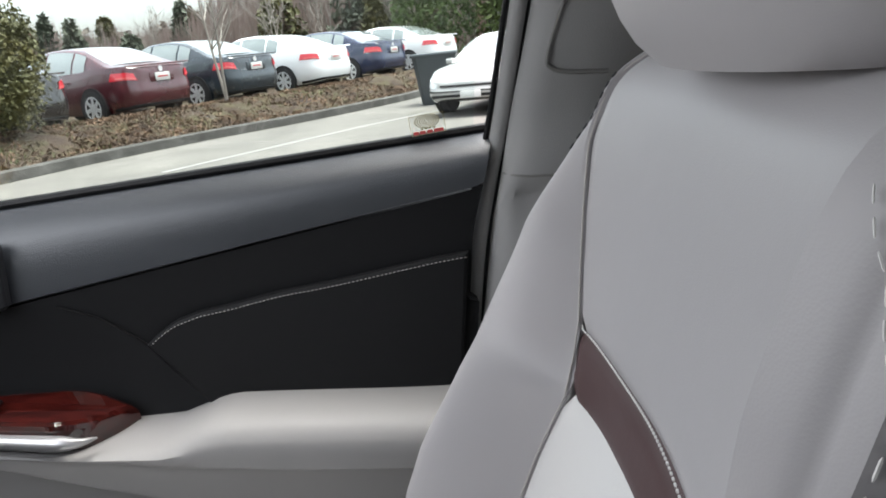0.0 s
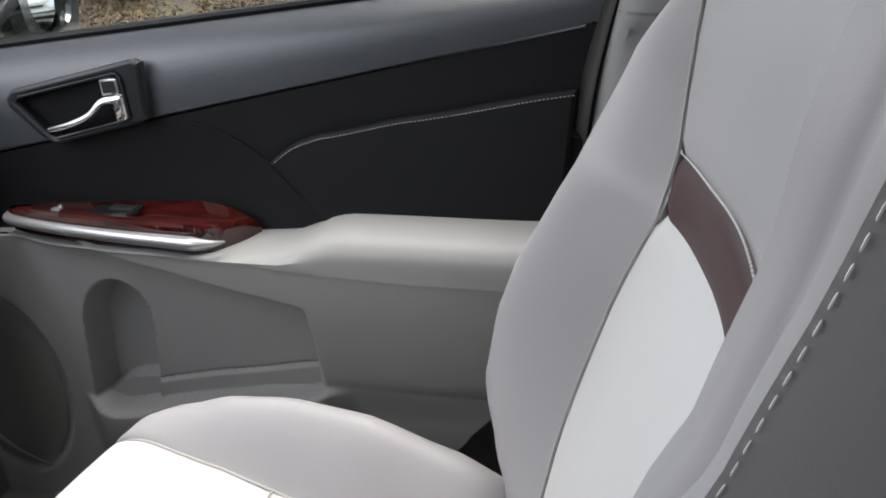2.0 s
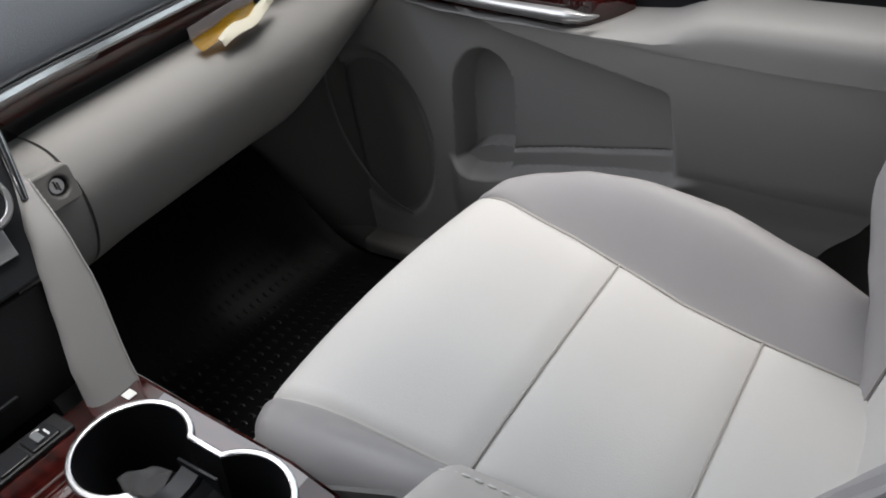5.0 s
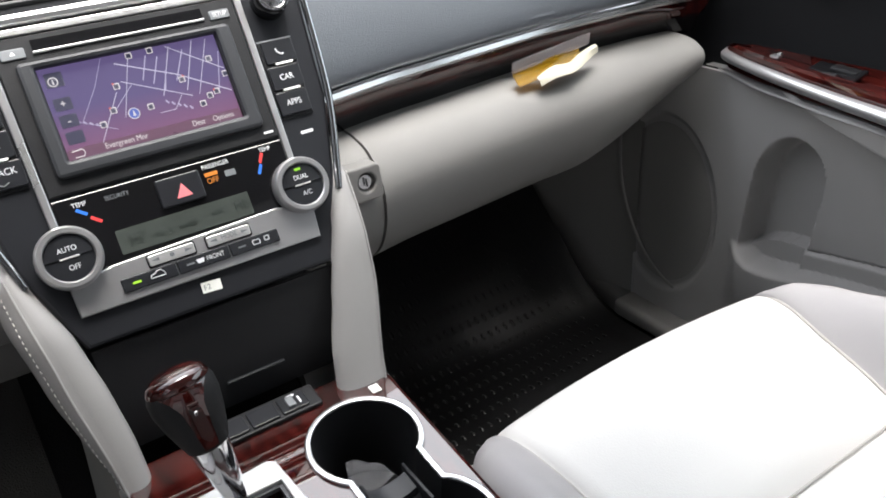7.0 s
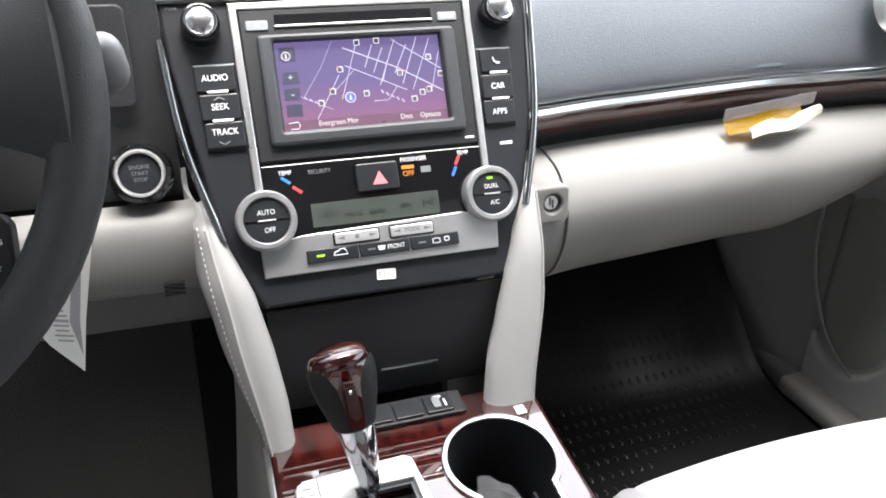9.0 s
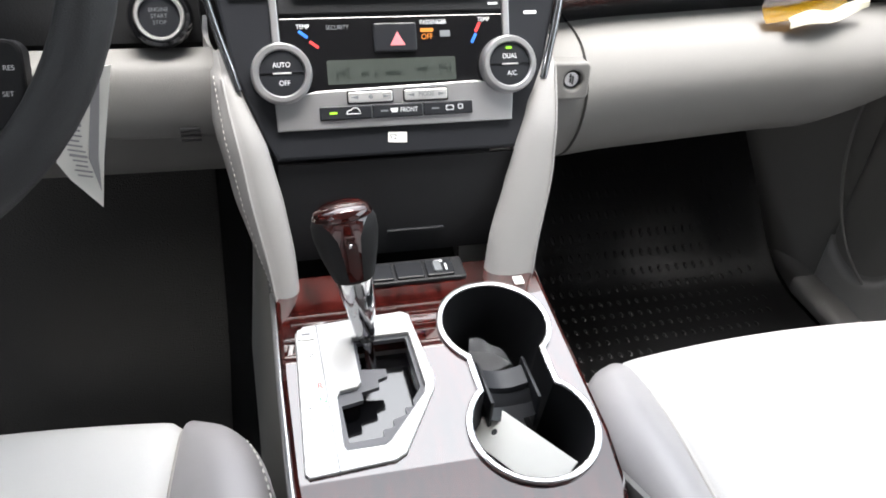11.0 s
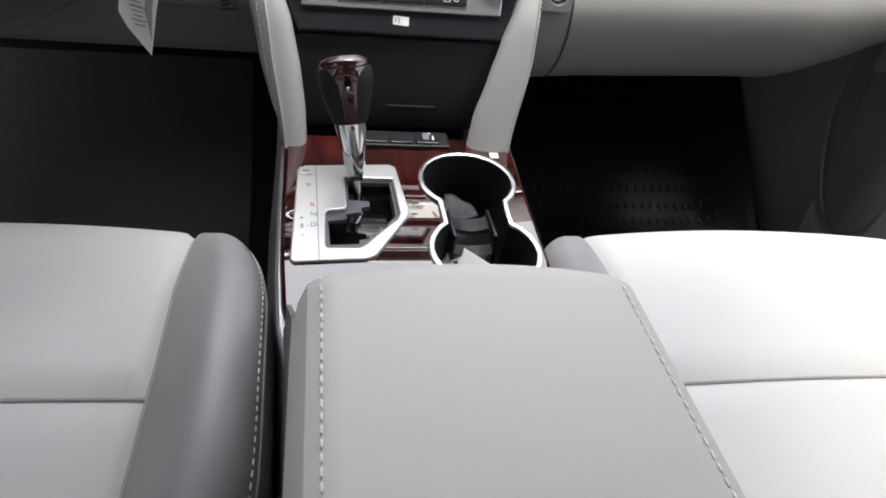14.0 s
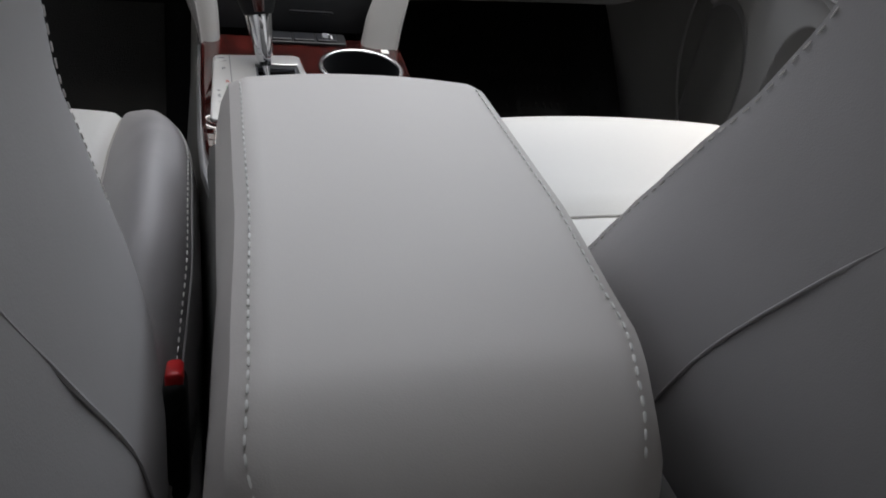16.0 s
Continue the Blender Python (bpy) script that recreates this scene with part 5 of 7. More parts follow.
# padded side posts: a front face up to a piped ridge, then a flank that turns outwards
POST_IN = {-1: [(0.636, 0.0905), (0.666, 0.0915), (0.70, 0.096), (0.742, 0.105), (0.79, 0.126), (0.806, 0.134)], 1: [(0.636, 0.063), (0.664, 0.069), (0.70, 0.083), (0.731, 0.0945), (0.76, 0.107), (0.79, 0.122), (0.806, 0.130)]}
POST_RIDGE = {-1: [(0.636, 0.110), (0.653, 0.1125), (0.732, 0.126), (0.796, 0.1365), (0.806, 0.139)], 1: [(0.636, 0.104), (0.65, 0.1075), (0.727, 0.127), (0.786, 0.1345), (0.806, 0.1365)]}
POST_OUT = {-1: [(0.636, 0.111), (0.651, 0.1145), (0.674, 0.125), (0.707, 0.135), (0.757, 0.145), (0.806, 0.147)], 1: [(0.636, 0.106), (0.65, 0.111), (0.726, 0.131), (0.786, 0.139), (0.806, 0.140)]}
for s in (-1, 1):
    rows = []
    for k in range(18):
        f = k / 17
        z = 0.806 - 0.168 * f
        xi, xr, xo = lerp(POST_IN[s], z), lerp(POST_RIDGE[s], z), lerp(POST_OUT[s], z)
        y = -0.1792 + 0.5445 * z - lerp([(0, -0.034), (0.05, -0.006), (0.3, 0.004), (1.0, -0.004)], f)
        row = []
        for q, d in ((0.34, 0.030), (0.14, 0.012), (0.05, 0.004), (0.08, -0.001), (0.18, -0.005), (0.35, -0.0080), (0.55, -0.0095), (0.75, -0.0098), (0.90, -0.0092), (0.97, -0.0094), (1.0, -0.0104)):
            row.append((s * (xi + (xr - xi) * q), y + d, z + 0.004 * (1 - q)))
        for q, d in ((0.06, -0.0092), (0.2, -0.0070), (0.45, -0.0010), (0.7, 0.008), (0.9, 0.020), (1.0, 0.034), (1.0, 0.07)):
            row.append((s * (xr + (xo + 0.003 - xr) * q), y + d, z))
        rows.append(row)
    po = part("side_post", thick(sheet(rows), 0.004, (0, -1, 0)), DOOR_GREY, STACK, "grey leather-wrapped side post")
    part("piping", tube([Vector(r[10]) for r in rows[1:]], 0.0009, 6), DOOR_GREY, po)
    stitches("stitching", [Vector(r[13]) + Vector((s * 0.0006, -0.0004, 0)) for r in rows[1:]], GREY_THREAD, po, count=700, length=0.0026, gap=0.0020, width=0.00055)
# upper vents over the radio
vents = [[(-0.118, sy(0.955)), (-0.004, sy(0.955)), (-0.004, sy(0.998)), (-0.118, sy(0.998))], [(0.006, sy(0.955)), (0.118, sy(0.955)), (0.118, sy(0.998)), (0.006, sy(0.998))]]
SUR = part("vent_surround", slab([(-0.1545, sy(0.9475)), (0.1545, sy(0.9475)), (0.158, sy(1.008)), (-0.158, sy(1.008))], STK @ Matrix.Translation((0, 0, 0.006)), 0.030, 0.004, holes=vents), SILVER, STACK, "silver vent surround")
for x in (-0.061, 0.062):
    part("vent_well", slab(rounded(0.118, 0.054, 0.003, x, sy(0.9765)), STK @ Matrix.Translation((0, 0, -0.012)), 0.004, 0), GLOSS_BLACK, SUR)
    for k in range(4):
        part("vent_slat", box(0, 0, 0, 0.114, 0.0022, 0.012, 0.0006, 1, STK @ Matrix.Translation((x, sy(0.960 + 0.011 * k), -0.003)) @ Matrix.Rotation(radians(-24), 4, "X")), BLACK_PLASTIC, SUR)

# ---- dashboard ----
DASH = empty("dashboard", (0.42, 0.50, 0.80), "charcoal and grey dashboard with wood and chrome strips", "dashboard")


def dash_back(x):
    """How far forward the dash face stands at x."""
    return lerp([(0.12, 0.325), (0.25, 0.345), (0.45, 0.360), (0.60, 0.352), (0.70, 0.335)], x)


def dash_lift(x):
    return lerp([(0.12, 0.004), (0.40, 0.007), (0.70, 0.011)], x)


def dash_sheet(profile, x0, x1, n=25, depth=0.01):
    rows = []
    for k in range(n):
        x = x0 + (x1 - x0) * k / (n - 1)
        rows.append([(x, dash_back(x) + dy, z + dash_lift(x)) for dy, z in profile])
    return thick(sheet(rows), depth, (0, -1, 0.3))


upper_prof = [(q.x, q.y) for q in spline([(0.006, 0.838, 0), (0.000, 0.845, 0), (0.006, 0.870, 0), (0.024, 0.910, 0), (0.05, 0.945, 0), (0.11, 0.975, 0), (0.3, 0.985, 0), (0.62, 0.975, 0), (0.80, 0.95, 0)], 30)]
part("upper_dash", dash_sheet(upper_prof, 0.150, 0.72), DASH_SOFT, DASH, "charcoal soft-touch upper dash")
part("chrome_strip", dash_sheet([(0.010, 0.8275), (-0.002, 0.8285), (-0.005, 0.832), (-0.003, 0.8365), (0.010, 0.838)], 0.145, 0.685), SATIN, DASH, "bright chrome strip")
part("wood_strip", dash_sheet([(0.004, 0.828), (0.005, 0.820), (0.009, 0.812), (0.013, 0.8065), (0.020, 0.805)], 0.145, 0.70), WOOD, DASH, "red-brown wood strip")
part("lower_strip", dash_sheet([(0.016, 0.8068), (0.018, 0.800), (0.022, 0.788), (0.026, 0.780)], 0.145, 0.70), GLOSS_BLACK, DASH, "dark strip under the wood")
glove = [(q.x, q.y) for q in spline([(0.030, 0.789, 0), (0.006, 0.789, 0), (-0.025, 0.781, 0), (-0.046, 0.760, 0), (-0.052, 0.735, 0), (-0.044, 0.70, 0), (-0.018, 0.665, 0), (0.03, 0.640, 0), (0.12, 0.625, 0)], 34)]


def glove_row(x):
    """The door's section at x, drawn up towards the passenger end."""
    g = 1 - 0.56 * max(0.0, (x - 0.48) / 0.178) ** 1.4
    k = 0.70 + 0.30 * g
    return [(x, dash_back(x) + 0.03 + (dy - 0.03) * k, 0.789 + (z - 0.789) * g + dash_lift(x)) for dy, z in glove]


rows = [glove_row(x) for x in span(0.188, 0.49, 14) + span(0.50, 0.658, 20)]
hub = Vector((0.658, dash_back(0.658) + 0.03, 0.775))
for x, f in ((0.6615, 0.95), (0.6645, 0.86), (0.667, 0.70), (0.6685, 0.48), (0.669, 0.25)):
    rows.append([(x, hub.y + (p[1] - hub.y) * f, hub.z + (p[2] - hub.z) * f) for p in glove_row(0.658)])
part("glove_box", thick(sheet(rows), 0.008, (0, -1, 0.3)), GREY_PLASTIC, DASH, "grey glove box door")
part("glove_surround", dash_sheet([(a + 0.003, b - 0.001) for a, b in glove], 0.128, 0.1865), GREY_PLASTIC, DASH, "grey fascia beside the glove box")
lockm = Matrix.Translation((0.1645, 0.2745, 0.7690)) @ Matrix.Rotation(math.pi / 2 - 0.10, 4, "X")
part("lock_panel", slab(rounded(0.036, 0.034, 0.005), lockm @ Matrix.Translation((0, 0, -0.001)), 0.02, 0.002, holes=(circle(0.0092, 0.002, 0.001, 28),)), GREY_PLASTIC, DASH, "grey lock panel")
LK = part("lock", lathe([(0.0085, -0.010), (0.0085, -0.004), (0.0066, -0.0025), (0.001, -0.0025)], lockm @ Matrix.Translation((0.002, 0.001, -0.003)), 28), KNOB_FACE, DASH, "key lock")
part("keyhole", slab(rounded(0.0016, 0.008, 0.0006), lockm @ Matrix.Translation((0.002, 0.001, -0.0021)), 0.001, 0), GLOSS_BLACK, LK)
part("emboss", slab(rounded(0.050, 0.0030, 0.001), Matrix.Translation((0.440, 0.3595, 0.858)) @ Matrix.Rotation(radians(72), 4, "X"), 0.0012, 0.0003), DASH_SOFT, DASH, "embossed airbag marking")
# corner vent at the passenger end
ventm = Matrix.Translation((0.622, 0.356, 0.920)) @ Matrix.Rotation(radians(68), 4, "X") @ Matrix.Rotation(radians(8), 4, "Y")
VNT = part("corner_vent", slab(rounded(0.120, 0.074, 0.034, seg=8), ventm @ Matrix.Translation((0, 0, 0.006)), 0.014, 0.005, holes=(rounded(0.090, 0.046, 0.014),)), SILVER, DASH, "silver-rimmed corner vent")
part("vent_well", slab(rounded(0.094, 0.050, 0.014), ventm @ Matrix.Translation((0, 0, -0.001)), 0.004, 0), GLOSS_BLACK, VNT)
for k in range(4):
    part("vent_slat", slab(rounded(0.090, 0.0025, 0.0008, 0, -0.016 + 0.0105 * k), ventm @ Matrix.Translation((0, 0, 0.004)), 0.006, 0), BLACK_PLASTIC, VNT)
# paper tag stuck to the wood strip
TAG = empty("price_tag", (0.45, 0.345, 0.80), "yellow film and cream paper tag stuck on the dash", "tag")
AMBER_FILM = film_material("amber_film", (0.34, 0.20, 0.010), 0.34)
FILM = film_material("clear_tag_film", (0.50, 0.47, 0.48), 0.35)
part("film", thick(sheet([[(0.388 + 0.0125 * k, 0.340, 0.821 + 0.0012 * k), (0.388 + 0.0125 * k, 0.341, 0.808 + 0.0012 * k)] for k in range(10)]), 0.0005), FILM, TAG, "clear plastic film")
part("film", thick(sheet([[(0.389 + 0.012 * k, 0.346 + 0.001 * math.sin(k) - dy, z + 0.0012 * k) for dy, z in ((0.004, 0.811), (0.006, 0.805), (0.012, 0.800), (0.018, 0.797))] for k in range(9)]), 0.0006), AMBER_FILM, TAG, "clear amber film")
part("paper", thick(sheet([[(0.412 + 0.0105 * k, 0.326 - 0.55 * dy + 0.0012 * k, 0.800 + dz + 0.0016 * k + 0.002 * math.sin(k * 0.9)) for dy, dz in ((-0.012 + 0.002 * abs(k - 4), 0.002), (0.006, 0.0), (0.022 - 0.0028 * abs(k - 4), -0.006))] for k in range(10)]), 0.0008), material("cream_paper", (0.33, 0.315, 0.255), 0.7), TAG, "cream paper tag")

# driver side fascia
FASCIA = material("dark_grey_fascia", (0.048, 0.049, 0.052), 0.5, grain=0.2, grain_size=800)
part("upper_dash", dash_sheet(upper_prof, -0.72, -0.150), DASH_SOFT, DASH, "charcoal soft-touch upper dash, driver side")
part("driver_fascia", thick(sheet([[(x, 0.318 + 0.02 * (abs(x) - 0.15), z) for z in (1.03, 0.96, 0.90, 0.86, 0.80)] for x in (-0.72, -0.45, -0.30, -0.20, -0.150)]), 0.01), FASCIA, DASH, "dark grey driver fascia")
part("fascia_pocket", slab(rounded(0.05, 0.075, 0.006), Matrix.Translation((-0.198, 0.3135, 0.915)) @ Matrix.Rotation(radians(90), 4, "X"), 0.004, 0.001), FASCIA, DASH)
lower_prof = [(q.x, q.y) for q in spline([(0.0, 0.806, 0), (-0.022, 0.80, 0), (-0.030, 0.78, 0), (-0.030, 0.750, 0), (-0.020, 0.738, 0), (0.022, 0.734, 0), (0.032, 0.722, 0), (0.035, 0.69, 0), (0.042, 0.672, 0), (0.06, 0.665, 0), (0.15, 0.662, 0)], 44)]
part("knee_panel", thick(sheet([[(x, 0.292 + dy + 0.02 * (abs(x) - 0.15), z) for dy, z in lower_prof] for x in (-0.72, -0.5, -0.35, -0.25, -0.2, -0.165, -0.150, -0.142)]), 0.008), GREY_PLASTIC, DASH, "grey knee panel under the column")
for k in range(4):
    part("vent_slot", box(-0.1655, 0.2620, 0.7505 - 0.0036 * k, 0.016, 0.003, 0.0012, 0.0004, 1), BLACK_PLASTIC, DASH)
stm = Matrix.Translation((-0.178, 0.290, 0.832)) @ Matrix.Rotation(radians(90 - 22), 4, "X") @ Matrix.Scale(0.90, 4)
ST = empty("start_button", (-0.178, 0.30, 0.832), "round black engine start button with chrome ring", "button")
part("bezel", lathe([(0.0265, -0.03), (0.0265, 0.004), (0.0245, 0.010), (0.0215, 0.011), (0.0205, 0.006)], stm, 44), GLOSS_BLACK, ST)
part("ring", lathe([(0.0205, 0.0), (0.0205, 0.0105), (0.0192, 0.0122), (0.0172, 0.0118), (0.0168, 0.006)], stm, 44), PALE_SILVER, ST, "bright satin chrome ring")
part("face", lathe([(0.0166, 0.0), (0.0166, 0.0092), (0.002, 0.0098)], stm, 40), STACK_BLACK, ST)
for t, dy in (("ENGINE", 0.0052), ("START", 0.0), ("STOP", -0.0052)):
    words(t, stm @ Matrix.Translation((0.0, dy, 0.0101)), 0.0046, DIM_PRINT, ST, "button_text")

# ---- steering wheel and column ----
WHEEL = empty("steering_wheel", (-0.366, 0.118, 0.949), "black leather steering wheel with grey column", "steering wheel")
WM = Matrix.Translation((-0.366, 0.118, 0.949)) @ Matrix.Rotation(radians(90 - 23.5), 4, "X")
part("rim", tube([WM @ Vector((0.176 * math.cos(a), 0.176 * math.sin(a), 0)) for a in [2 * math.pi * k / 72 for k in range(72)]], 0.0152, 16, 0.92, closed=True), DARK_LEATHER, WHEEL, "black leather rim")
for a0, w0 in ((2, 0.046), (178, 0.046), (-90, 0.05)):
    a = radians(a0)
    dx, dy = math.cos(a), math.sin(a)
    rows = []
    for r, w, z in ((0.06, w0 * 0.62, -0.012), (0.09, w0 * 0.5, -0.014), (0.13, w0 * 0.5, -0.012), (0.155, w0 * 0.75, -0.006), (0.175, w0 * 1.0, 0.0)):
        rows.append([WM @ Vector((dx * r - dy * s * w, dy * r + dx * s * w, z + 0.010 * (1 - s * s))) for s in (-1, -0.7, -0.35, 0, 0.35, 0.7, 1)])
    part("spoke", thick(sheet(rows), 0.012), DARK_LEATHER, WHEEL, "black spoke")
hub = slab(rounded(0.165, 0.125, 0.05, seg=8), WM @ Matrix.Translation((0, -0.004, 0.022)), 0.05, 0.016)
part("hub", hub, BLACK_PLASTIC, WHEEL, "black airbag hub")
part("spoke_trim", tube([WM @ Vector(p) for p in ((0.083, 0.05, 0.012), (0.098, 0.03, 0.010), (0.106, 0.0, 0.008), (0.108, -0.03, 0.006), (0.112, -0.045, 0.004))], 0.0035, 8), SILVER, WHEEL, "silver spoke trim")
part("switch_pod", slab(rounded(0.038, 0.046, 0.008), WM @ Matrix.Translation((0.118, -0.084, 0.004)), 0.015, 0.002), BLACK_PLASTIC, WHEEL)
for t, dx, dy in (("RES", 0.012, 0.0085), ("SET", 0.010, -0.0045)):
    words(t, WM @ Matrix.Translation((0.118 + dx, -0.084 + dy, 0.0045)), 0.0036, WHITE_PRINT, WHEEL, "switch_text")
part("column", lathe([(0.055, -0.03), (0.062, -0.08), (0.065, -0.24)], WM @ Matrix.Translation((0, -0.02, 0)), 32), BLACK_PLASTIC, WHEEL, "black column shroud")
part("stalk", tube([(-0.30, 0.165, 0.925), (-0.25, 0.165, 0.935), (-0.215, 0.165, 0.944)], [0.007, 0.008, 0.010], 12), BLACK_PLASTIC, WHEEL)
part("stalk_knob", join(box(-0.190, 0.165, 0.945, 0.046, 0.030, 0.034, 0.012, 4, Matrix.Rotation(radians(-10), 4, "Y")),), material("grey_stalk", (0.10, 0.10, 0.105), 0.5), WHEEL, "grey wiper stalk end")
part("gauge", slab(circle(0.052, seg=40), Matrix.Translation((-0.30, 0.30, 0.962)) @ Matrix.Rotation(radians(70), 4, "X"), 0.01, 0.002), GLOSS_BLACK, DASH, "dark instrument dial")
for k in range(14):
    a = radians(-60 + 20 * k)
    part("gauge_tick", slab(rounded(0.006, 0.0012, 0.0004), Matrix.Translation((-0.30, 0.30, 0.962)) @ Matrix.Rotation(radians(70), 4, "X") @ Matrix.Rotation(a, 4, "Z") @ Matrix.Translation((0.044, 0, 0.0005)), 0.0006, 0), WHITE_PRINT, DASH)
# hanging paper tag below the column
HT = empty("key_tag", (-0.225, 0.236, 0.80), "white printed paper tag hanging under the steering column", "tag")
TG = Matrix.Translation((0, 0.234, 0)) @ Matrix.Rotation(radians(90), 4, "X")
part("paper", slab([(-0.211, 0.818), (-0.236, 0.815), (-0.2565, 0.774), (-0.2625, 0.742), (-0.256, 0.727), (-0.237, 0.700), (-0.2285, 0.745)], TG, 0.0006, 0), PAPER, HT)
INK = material("grey_ink", (0.30, 0.30, 0.31), 0.7)
for k in range(17):
    wide = 0.0125 - 0.004 * (k % 5 == 4) - 0.002 * (k % 3 == 1)
    part("print_bar", slab(rounded(wide, 0.0013 + 0.0008 * (k % 6 == 0), 0.0003), TG @ Matrix.Translation((-0.2420 - 0.0006 * k + 0.0010 * max(0, k - 9), 0.800 - 0.0044 * k, 0.0008)) @ Matrix.Rotation(radians(-14), 4, "Z"), 0.0003, 0), INK, HT)
part("print_bar", slab([(-0.2195, 0.812), (-0.2255, 0.811), (-0.2395, 0.745), (-0.2355, 0.715), (-0.2325, 0.745)], TG @ Matrix.Translation((0, 0, 0.0008)), 0.0003, 0), INK, HT)

# ---- passenger door ----
DOOR = empty("passenger_door", (0.74, -0.05, 0.35), "black and grey trimmed passenger door with wood switch panel", "car door")


def belt_z(y):
    return 0.984 - 0.0615 * y


def crease_z(y):
    return 0.899 - 0.161 * y


def arm_z(y):
    """Top of the arm rest along the door."""
    return lerp([(-0.45, 0.758), (-0.33, 0.760), (-0.125, 0.770), (-0.108, 0.768), (-0.085, 0.758), (-0.06, 0.750), (0.05, 0.747), (0.30, 0.752)], y)


def grid(ys, vs, fn):
    return [[fn(y, v) for v in vs] for y in ys]


YS = span(-0.405, 0.47, 46)


def door_rear(z):
    """Rear edge of the door's trim, leaning back with height."""
    return lerp([(0.36, -0.14), (0.44, -0.205), (0.475, -0.238), (0.517, -0.275), (0.58, -0.312), (0.66, -0.340), (0.777, -0.359), (0.905, -0.376), (1.0, -0.402)], z)


def upper_fn(y, v):
    z = belt_z(y) + (crease_z(y) - belt_z(y)) * v
    y = max(y, door_rear(z))
    x = 0.742 - 0.0335 * (1 - (1 - v) ** 4.5)
    if v < 0.03:
        x = 0.748 - 0.008 * v / 0.03
    if v > 0.975:
        x += 0.0055 * ((v - 0.975) / 0.025) ** 2
    return (x, y, z)


part("upper_trim", thick(sheet(grid(YS, [0, 0.015, 0.03, 0.06, 0.1, 0.15, 0.2, 0.26, 0.33, 0.4, 0.5, 0.6, 0.7, 0.8, 0.9, 0.95, 0.975, 0.985, 0.993, 1.0], upper_fn)), 0.015, (-1, 0, 0)), DOOR_SOFT, DOOR, "charcoal soft upper trim")
part("weather_strip", tube([(0.748, y, belt_z(y) + 0.003) for y in YS[::3]], 0.005, 8), RUBBER, DOOR, "black rubber window strip")


def pad_line(y):
    """Height of the sewn edge of the padded insert."""
    return lerp([(-0.405, 0.903), (-0.37, 0.898), (-0.20, 0.8765), (-0.10, 0.861), (-0.071, 0.853), (-0.05, 0.841), (-0.035, 0.829)], y)


def mid_fn(y, v):
    top_z, low = crease_z(y) - 0.002, arm_z(y) - 0.015
    z = top_z + (low - top_z) * v
    x = 0.712 + 0.006 * math.sin(v * math.pi)
    return (x, max(y, door_rear(z)), z)


part("centre_trim", thick(sheet(grid(span(-0.405, 0.47, 120), span(0, 1, 44), mid_fn)), 0.01, (-1, 0, 0)), DOOR_BLACK, DOOR, "black padded centre trim")
DM_X = lambda x: Matrix.Translation((x, 0, 0)) @ Matrix(((0, 0, -1, 0), (-1, 0, 0, 0), (0, 1, 0, 0), (0, 0, 0, 1)))
pad = [(-y, pad_line(y)) for y in span(-0.372, -0.036, 40)] + [(0.062, 0.798), (0.096, 0.752), (0.352, 0.742)]
part("padded_insert", slab(pad, DM_X(0.7075), 0.02, 0.004), DOOR_BLACK, DOOR, "black padded vinyl insert")
stitches("stitching", [(0.7064, y, pad_line(y) - 0.0042) for y in span(-0.370, -0.042, 30)], GREY_THREAD, DOOR, count=1500, length=0.0024, gap=0.0016, width=0.00055)
part("seam", tube([(0.7125, -0.036, 0.829), (0.712, -0.060, 0.80), (0.712, -0.092, 0.763)], 0.0022, 6), RUBBER, DOOR)
part("seam", tube([(0.711, 0.05, 0.878), (0.7125, 0.01, 0.862), (0.7125, -0.036, 0.829)], 0.0012, 6), RUBBER, DOOR)

# arm rest
ARM_X = [(-0.42, 0.628), (-0.1, 0.630), (0.0, 0.633), (0.12, 0.646), (0.22, 0.664), (0.30, 0.690), (0.335, 0.715)]
ARM_LOW = [(-0.42, 0.705), (-0.299, 0.712), (-0.212, 0.717), (-0.088, 0.728), (0.02, 0.741), (0.10, 0.747), (0.335, 0.750)]
rows = []
for y in span(-0.42, 0.335, 58):
    zt = arm_z(y)
    xi, zu = lerp(ARM_X, y), lerp(ARM_LOW, y)
    r = min(0.018, 0.45 * (zt - zu))
    prof = [(0.716, zt + 0.001), (0.70, zt + 0.001), (xi + 0.034, zt), (xi + 0.016, zt - 0.0012), (xi + 0.006, zt - 0.4 * r), (xi, zt - r), (xi + 0.0006, 0.5 * (zt - r + zu)),
            (xi + 0.002, zu + 0.0025), (xi + 0.0045, zu + 0.0005), (xi + 0.012, zu), (xi + 0.03, zu - 0.002), (0.716, zu - 0.004)]
    rows.append([(x, y, z) for x, z in prof])
part("arm_rest", sheet(rows, closed_u=True, cap=True), DOOR_GREY, DOOR, "grey padded arm rest")

# wood switch panel with its chrome lip
SWP_TOP = [(q.x, q.y) for q in spline([(0.706, 0.268, 0), (0.694, 0.292, 0), (0.686, 0.290, 0), (0.668, 0.22, 0), (0.651, 0.12, 0), (0.642, 0.06, 0), (0.641, 0.042, 0), (0.648, 0.024, 0), (0.662, 0.009, 0), (0.684, -0.006, 0), (0.706, -0.015, 0)], 40)] + [(0.706, y) for y in span(-0.005, 0.25, 14)]
swm = Matrix.Translation((0.645, 0, 0.782)) @ Matrix.Rotation(radians(-9), 4, "Y") @ Matrix.Translation((-0.645, 0, 0))
swp = slab(SWP_TOP, swm, 0.03, 0.006)
for v in swp.verts:
    if v.co.y < 0.055:
        v.co.z -= 5.5 * (0.055 - v.co.y) ** 2
part("switch_panel", swp, WOOD, DOOR, "glossy wood switch panel")
